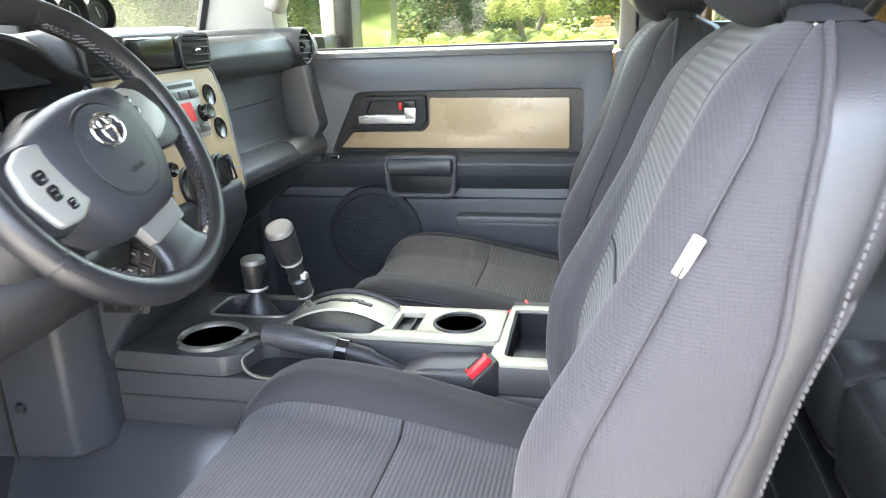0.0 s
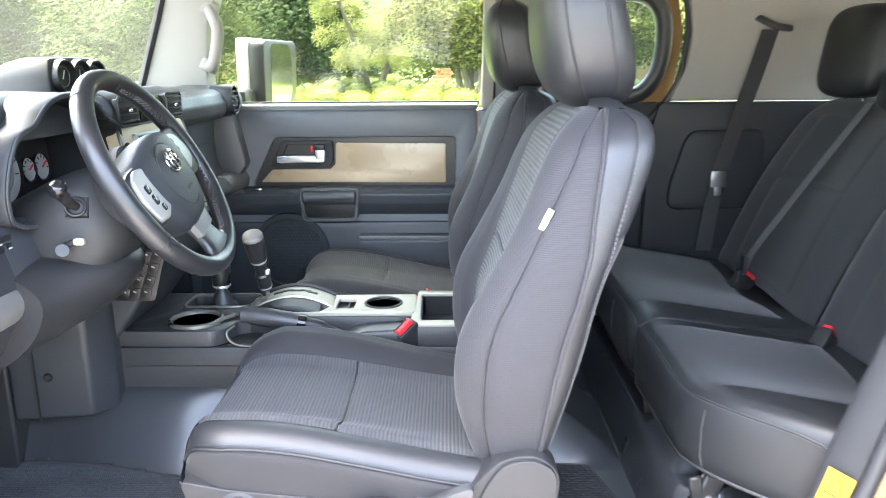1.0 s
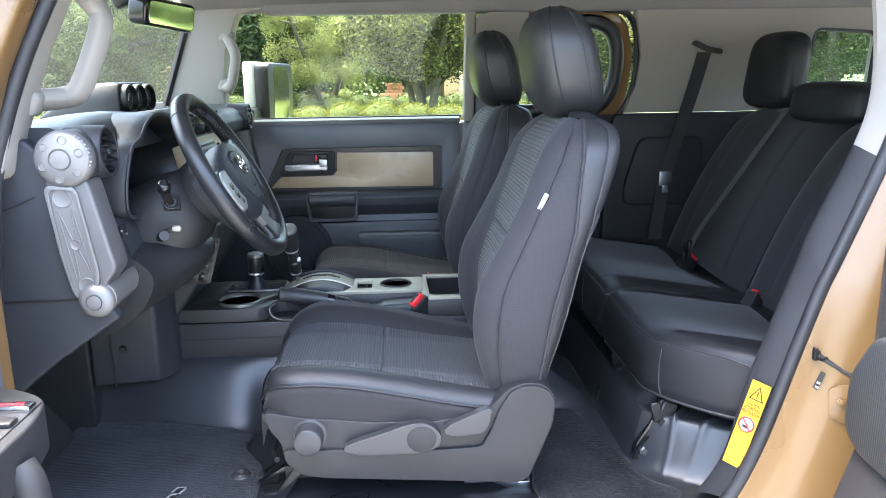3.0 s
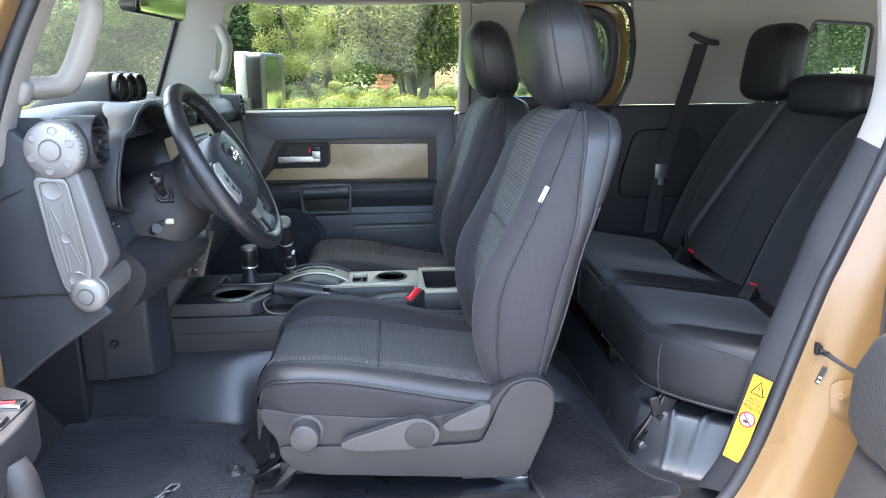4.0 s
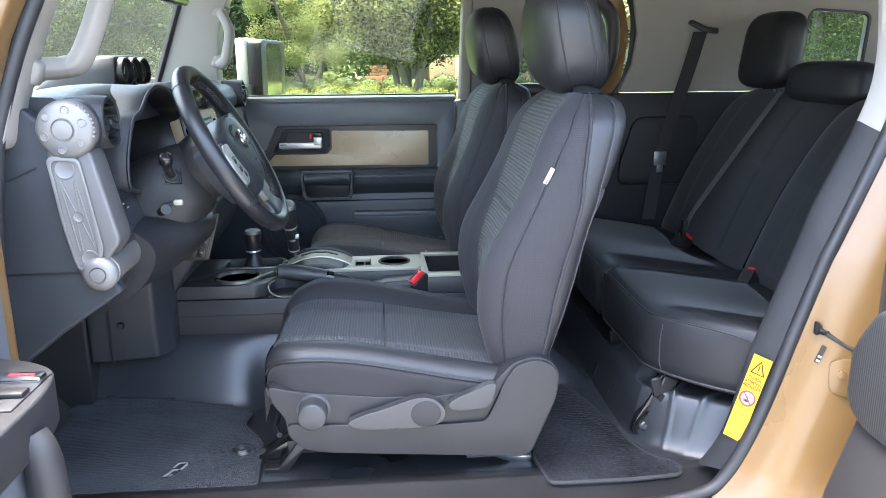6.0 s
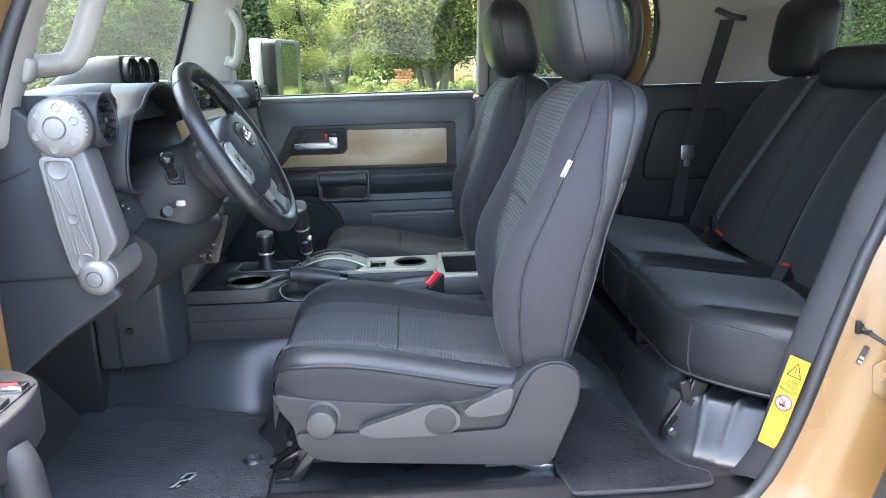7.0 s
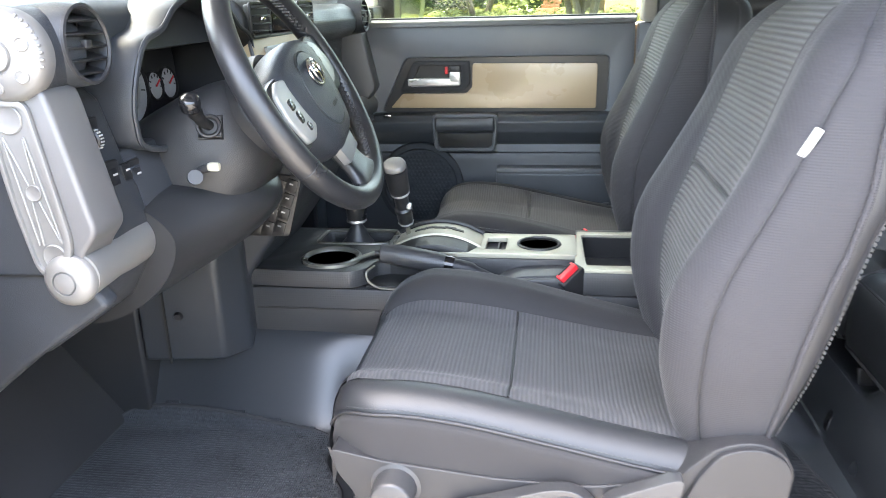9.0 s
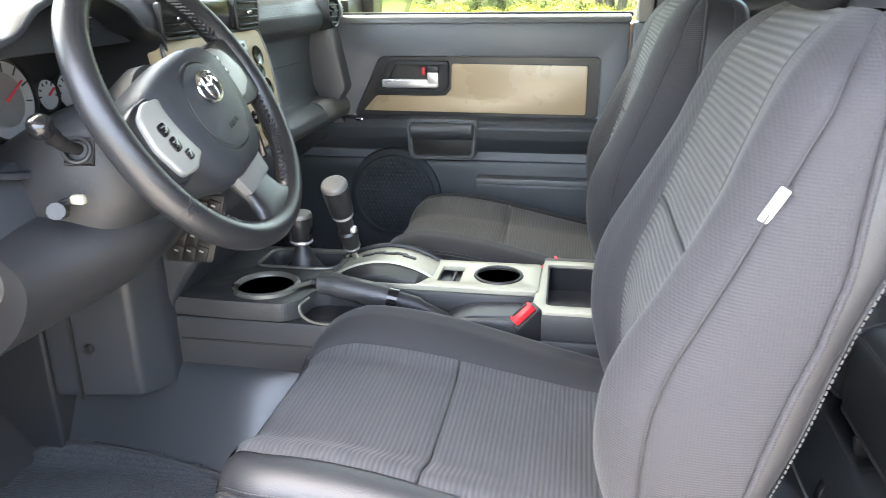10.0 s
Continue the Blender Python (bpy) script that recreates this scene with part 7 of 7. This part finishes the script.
part("carpet", prism(mo2, "z", 0.589, 0.604, 0.004), RMAT, m2)
part("edging", tube([(x, y, 0.600) for x, y in mo2], 0.0045, 8, True), DARKWEB, m2)
m3 = thing("floor_mat", "black carpet mat on passenger floor", "floor mat", (-0.5, 0.4, 0.6), "floor mats")
part("carpet", prism(rounded([(-0.33, 0.24), (-0.72, 0.24), (-0.72, 0.58), (-0.33, 0.58)], 0.03), "z", 0.590, 0.603, 0.003), MAT, m3)

# front rail bracket beside the mat
fb_ = thing("rail_bracket", "black steel seat rail bracket with chrome bar", "bracket", (-0.3, -0.4, 0.59))
part("arm", prism(rounded([(-0.335, 0.592), (-0.28, 0.592), (-0.20, 0.640), (-0.20, 0.655), (-0.23, 0.655), (-0.31, 0.605)], 0.006), "y", -0.50, -0.45, 0.004), GLOSSBLK, fb_)
part("bolt", lathe([(0.0, 0), (0.010, 0), (0.010, 0.006), (0.0, 0.007)], (-0.312, -0.475, 0.602), (0, 0, 1), 6), STEEL, fb_)

# caution label on the rear pillar
lab = thing("caution_label", "yellow caution label with black writing on pillar trim", "label", (0.67, -0.66, 0.77))
a0, a1 = Vector((0.672, -0.648, 0.862)), Vector((0.630, -0.648, 0.692))
b0, b1 = Vector((0.695, -0.673, 0.855)), Vector((0.645, -0.673, 0.682))
ups = (a0 - a1).normalized()
rt = (b0 - a0)
wlab = rt.length
rt.normalize()
nl = rt.cross(ups)
nl = nl if nl.y < 0 else -nl
mid = (a0 + a1 + b0 + b1) / 4 + nl * 0.010
hl = (a0 - a1).length
ml = basis(mid, rt, ups)
def on_label(w, h, x, y, z, th=0.0004):
    bm = box((x, y, z), (w, h, th), 0)
    bmesh.ops.transform(bm, matrix=ml, verts=bm.verts)
    return bm


lw = wlab * 1.05
part("sticker", on_label(lw, hl, 0, 0, 0, 0.001), YELLOW, lab)
part("triangle", merge(*[tube([ml @ Vector((x, y, 0.0008)) for x, y in ((-0.012, 0.052), (0.0125, 0.052), (0.0, 0.078))], 0.0016, 6, True)]), INK, lab)
part("mark", merge(on_label(0.002, 0.010, 0, 0.064, 0.0008), on_label(0.002, 0.002, 0, 0.0555, 0.0008)), INK, lab)
for k, w in enumerate(("CAUTION", "ATTENTION", "PRECAUCION")):
    words("lettering", w, 0.0092, ml @ Matrix.Translation((0, 0.041 - 0.0085 * k, 0.0009)) @ Matrix.Diagonal((0.60, 1, 1, 1)), INK, lab)
part("sign_disc", lathe([(0.001, 0.0008), (0.0155, 0.0008), (0.0155, 0.0)], ml @ Vector((0, 0.0, 0.0004)), nl, 36), WHITE, lab)
part("sign_ring", ring(0.0140, 0.0016, ml @ Vector((0, 0.0, 0.0012)), nl, 36, 6), RED, lab)
part("sign_bar", tube([ml @ Vector((-0.010, 0.010, 0.0013)), ml @ Vector((0.010, -0.010, 0.0013))], 0.0014, 6), RED, lab)
part("sign_figure", merge(on_label(0.006, 0.014, 0.002, 0.0, 0.0010), on_label(0.010, 0.006, -0.002, -0.005, 0.0010)), INK, lab)
for k in range(9):
    part("text_bar", on_label(lw * (0.80 - 0.06 * (k % 3)), 0.0022, 0, -0.026 - 0.0065 * k, 0.0008), AMBER, lab)


# ---- trees, hedges and buildings outside ----
rng = random.Random(7)


def leaves(bm, centre, radius, n, size, squash=1.0, shell=0.55):
    """Small leaf blades scattered through a clump."""
    c = Vector(centre)
    for _ in range(n):
        d = Vector((rng.gauss(0, 1), rng.gauss(0, 1), rng.gauss(0, 1))).normalized()
        r = radius * (shell + (1 - shell) * rng.random()) * (0.85 + 0.3 * rng.random())
        p = c + Vector((d.x * r, d.y * r, d.z * r * squash))
        t = Vector((rng.gauss(0, 1), rng.gauss(0, 1), rng.gauss(0, 0.7))).normalized()
        w = t.orthogonal().normalized()
        s = size * (0.6 + 0.8 * rng.random())
        a = bm.verts.new(p - t * s * 0.5)
        b = bm.verts.new(p + w * s * 0.28)
        e = bm.verts.new(p + t * s * 0.5)
        f = bm.verts.new(p - w * s * 0.28)
        bm.faces.new((a, b, e, f))


def leaf_object(name, bm, mat, parent):
    me = bpy.data.meshes.new(name)
    bm.to_mesh(me)
    bm.free()
    me.materials.append(mat)
    ob = new(name, me)
    if parent:
        ob.parent = parent
    return ob


def tree(label, height, spread, base, mat, n, size, stems=1, droop=0.0, squash=0.8, clumps=46):
    """A tapered trunk with limbs and an open crown of many leaf clumps, standing at the origin."""
    t = thing("tree", label, "tree", (0, 0, 0), "garden trees")
    wood, crown = bmesh.new(), bmesh.new()
    tips = []
    for k in range(stems):
        a = 2 * math.pi * k / max(1, stems) + rng.random()
        lean_ = 0.0 if stems == 1 else 0.22 + 0.25 * rng.random()
        p = [Vector((0.10 * math.cos(a) * (stems > 1), 0.10 * math.sin(a) * (stems > 1), -0.1))]
        for j in range(6):
            q = p[-1] + Vector((math.cos(a) * lean_ + rng.gauss(0, 0.06), math.sin(a) * lean_ + rng.gauss(0, 0.06), 1)) * (height * 0.75 / 6)
            p.append(q)
        r0 = 0.035 * height / (1 if stems == 1 else 1.8)
        wood = merge(wood, tube(p, [r0 * (1 - 0.13 * j) for j in range(7)], 8))
        for j in range(2, 7):
            for _ in range(4 if stems == 1 else 3):
                b = rng.random() * 2 * math.pi
                ln = spread * (0.35 + 0.5 * rng.random())
                e = p[j] + Vector((math.cos(b) * ln, math.sin(b) * ln, ln * (0.45 - droop)))
                m_ = (p[j] + e) / 2 + Vector((0, 0, 0.12 * ln))
                wood = merge(wood, tube([p[j], m_, e], [r0 * 0.4, r0 * 0.25, r0 * 0.08], 5))
                tips.append(e)
                tips.append(m_)
    per = max(8, n // clumps)
    for k in range(clumps):
        if k < len(tips):
            c = tips[k * len(tips) // clumps] + Vector((rng.gauss(0, 0.2), rng.gauss(0, 0.2), rng.gauss(0, 0.2))) * spread * 0.2
        else:
            a, r = rng.random() * 6.28, spread * rng.random() ** 0.5
            c = Vector((math.cos(a) * r, math.sin(a) * r, base + (height - base) * rng.random()))
        if c.z < base:
            c.z = base + rng.random() * 0.4
        leaves(crown, c, spread * (0.20 + 0.18 * rng.random()), per, size, squash, 0.35)
    part("trunk", wood, BARK, t)
    leaf_object("crown", crown, mat, t)
    return t


def hedge(label, x0, x1, y, depth, h, mat, n, size=0.07):
    """A clipped hedge with an uneven, billowing top."""
    bm, mounds = bmesh.new(), []
    k = max(2, int((x1 - x0) / (1.05 * h)))
    for i in range(k):
        x = x0 + (x1 - x0) * (i + 0.5) / k
        r = (x1 - x0) / k * 0.62
        hh = h * (0.88 + 0.24 * rng.random())
        yy = y + rng.gauss(0, 0.1)
        mounds.append((x, yy, hh, r))
        leaves(bm, (x, yy, hh * 0.48), r, n // k, size, 0.50 * hh / r, 0.86)
    ob = leaf_object("hedge", bm, mat, None)
    # dark solid cores paint the shaded inside and stop the see-through
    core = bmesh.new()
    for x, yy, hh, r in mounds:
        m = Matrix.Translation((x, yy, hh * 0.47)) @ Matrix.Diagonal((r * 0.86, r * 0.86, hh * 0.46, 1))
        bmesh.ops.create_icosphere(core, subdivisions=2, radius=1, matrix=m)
    part("shade_core", core, CORE_SHADE, ob)
    return tagged(ob, label, "hedge", "garden hedges")


A = tree("broad green tree with several grey stems behind hedge", 6.5, 2.6, 1.75, LEAF_A, 46000, 0.125, 5, 0.05, 0.8, 90)
B = tree("pale yellow-green feathery tree on the lawn", 7.5, 1.5, 1.6, LEAF_B, 42000, 0.07, 2, 0.5, 1.3, 70)
C = tree("tall dark green tree in a dense row", 11.0, 4.0, 0.9, LEAF_C, 26000, 0.24, 1, 0.1, 0.85, 90)
D = tree("mid green leafy tree beside the drive", 9.0, 3.4, 1.0, LEAF_D, 44000, 0.12, 1, 0.15, 0.85, 110)
A.matrix_basis = pose(0.95, 23, 0)
B.matrix_basis = pose(-3.0, 30, 0)
C.matrix_basis = pose(-7.2, 38, 0)
D.matrix_basis = pose(-9.5, 24, 0, 0, 0, 40)
for x, y, r, s in ((6.2, 27, 80, 1.0), (-20, 24, 200, 1.05)):
    copy_thing(A, pose(x, y, 0, 0, 0, r))
for x, y, r in ((-26, 36, 50), (-8, 44, 110), (2, 46, 200), (10, 42, 300), (18, 38, 20), (-36, 30, 90), (-21, 42, 150), (26, 34, 70), (-6, 52, 40), (7, 54, 130), (-17, 50, 210), (-30, 44, 330), (20, 48, 260), (-42, 40, 10), (33, 42, 100), (-12, 56, 75)):
    copy_thing(C, pose(x, y, 0, 0, 0, r))
for x, y, r in ((-15, 27, 0), (-20, 31, 90), (-12.5, 30, 180), (17.5, 28, 120), (-26, 26, 220), (22, 22, 10), (-31, 24, 140)):
    copy_thing(D, pose(x, y, 0, 0, 0, r))

# far woods that close the view
woods = bmesh.new()
for k in range(150):
    x = -100 + 170 * k / 149 + rng.gauss(0, 1)
    for j in range(3):
        leaves(woods, (x, 64 + 6 * j + rng.gauss(0, 2) - 0.004 * (x + 10) ** 2, 2.0 + 3.6 * j + rng.gauss(0, 0.8)), 3.4, 110, 0.75, 0.9, 0.4)
tagged(leaf_object("far_woods", woods, LEAF_D, None), "dense green woods closing the garden", "woods", kind="stuff")

hedge("rounded bright green clipped hedge along the lawn", -5.6, 6.5, 19.0, 1.2, 0.83, LEAF_H, 52000, 0.045)
hedge("low green hedge farther back on the lawn", -9.0, 8.0, 29.0, 1.0, 0.92, LEAF_D, 9000, 0.09)
hedge("low clipped hedge at the far side", -12.0, -2.0, 36.0, 1.0, 1.05, LEAF_H, 6000, 0.10)
hedge("bright clipped hedge beside the drive", -16.0, -7.5, 20.5, 1.0, 0.75, LEAF_H, 24000, 0.045)
hedge("green shrubs along the far bed", 13.0, 24.0, 20.0, 1.0, 1.0, LEAF_D, 8000, 0.09)

house = thing("house", "tan stucco house behind the trees", "house", (12, 52, 0))
part("wall", box((12, 52, 2.2), (22, 8, 4.4), 0.0), STUCCO, house)
part("roof", prism([(-1.0, 4.4), (25.0, 4.4), (22.0, 7.2), (2.0, 7.2)], "y", 47.4, 57, 0), ROOFTILE, house)
for x in (4, 8, 12, 16, 20):
    w_ = part("window", box((x, 47.97, 2.0), (1.3, 0.12, 1.6), 0.02), WHITE, house)
    part("pane", box((x, 47.89, 2.0), (1.1, 0.04, 1.4), 0.0), GLOSSBLK, w_)
house2 = thing("house", "cream house with columns across the drive", "house", (-14, 48, 0))
part("wall", box((-13, 50, 1.9), (7, 5, 3.8), 0.0), STUCCO, house2)
part("roof", prism([(-17.2, 3.8), (-8.8, 3.8), (-11, 5.6), (-15, 5.6)], "y", 47.0, 53, 0), ROOFTILE, house2)
house4 = thing("house", "cream house with white porch columns", "house", (19, 42, 0))
part("wall", box((20, 44, 1.9), (12, 5, 3.8), 0.0), STONE, house4)
part("roof", prism([(13, 3.8), (27, 3.8), (24, 5.8), (16, 5.8)], "y", 39.5, 47, 0), ROOFTILE, house4)
for x in (15.5, 17.5, 19.5, 21.5, 23.5):
    part("column", lathe([(0.22, 0), (0.22, 0.12), (0.15, 0.2), (0.14, 3.5), (0.2, 3.6), (0.2, 3.8)], (x, 40.2, 0), (0, 0, 1), 16), WHITE, house4)
for x, y in ((9.7, 21.7), (10.6, 21.2)):
    bb = bmesh.new()
    leaves(bb, (x, y, 0.30), 0.40, 4000, 0.04, 0.9, 0.8)
    bush = leaf_object("bush", bb, LEAF_H, None)
    # dark core again, coloured as the shade inside the bush
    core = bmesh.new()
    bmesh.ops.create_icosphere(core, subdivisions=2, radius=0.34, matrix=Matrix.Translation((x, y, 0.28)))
    part("shade_core", core, CORE_SHADE, bush)
    tagged(bush, "small round clipped bush on the lawn", "bush", "clipped bushes")
ww = thing("garden_wall", "terracotta garden wall beyond the hedge", "wall", (1, 34, 0))
for i in range(3):
    for j in range(4):
        part("block", box((-0.42 + 0.20 * j + 0.08 * (i % 2), 34, 0.93 + 0.155 * i), (0.19, 0.3, 0.145), 0.02), TERRA, ww)
part("footing", box((-0.1, 34, 0.42), (1.3, 0.4, 0.86), 0.02), TERRA, ww)
w2 = thing("garden_wall", "tan stucco garden wall behind the tree stems", "wall", (3, 36, 0))
part("wall", box((3.6, 36, 0.85), (2.4, 0.3, 1.7), 0.03), STUCCO, w2)
part("coping", box((3.6, 36, 1.76), (2.5, 0.42, 0.10), 0.02), STONE, w2)
pl = thing("garden_urn", "cream stone pillar with urn on the lawn", "garden ornament", (-8.4, 55, 0))
part("pillar", merge(box((-8.4, 55.0, 0.8), (0.7, 0.7, 1.6), 0.03), box((-8.4, 55.0, 1.62), (0.95, 0.95, 0.12), 0.02), box((-8.4, 55.0, 0.1), (0.58, 0.58, 0.2), 0.03)), STONE, pl)
part("urn", lathe([(0.16, 0), (0.06, 0.06), (0.06, 0.12), (0.20, 0.24), (0.22, 0.36), (0.14, 0.44), (0.10, 0.52), (0.02, 0.56)], (-8.4, 55.0, 1.68), (0, 0, 1), 20), STONE, pl)
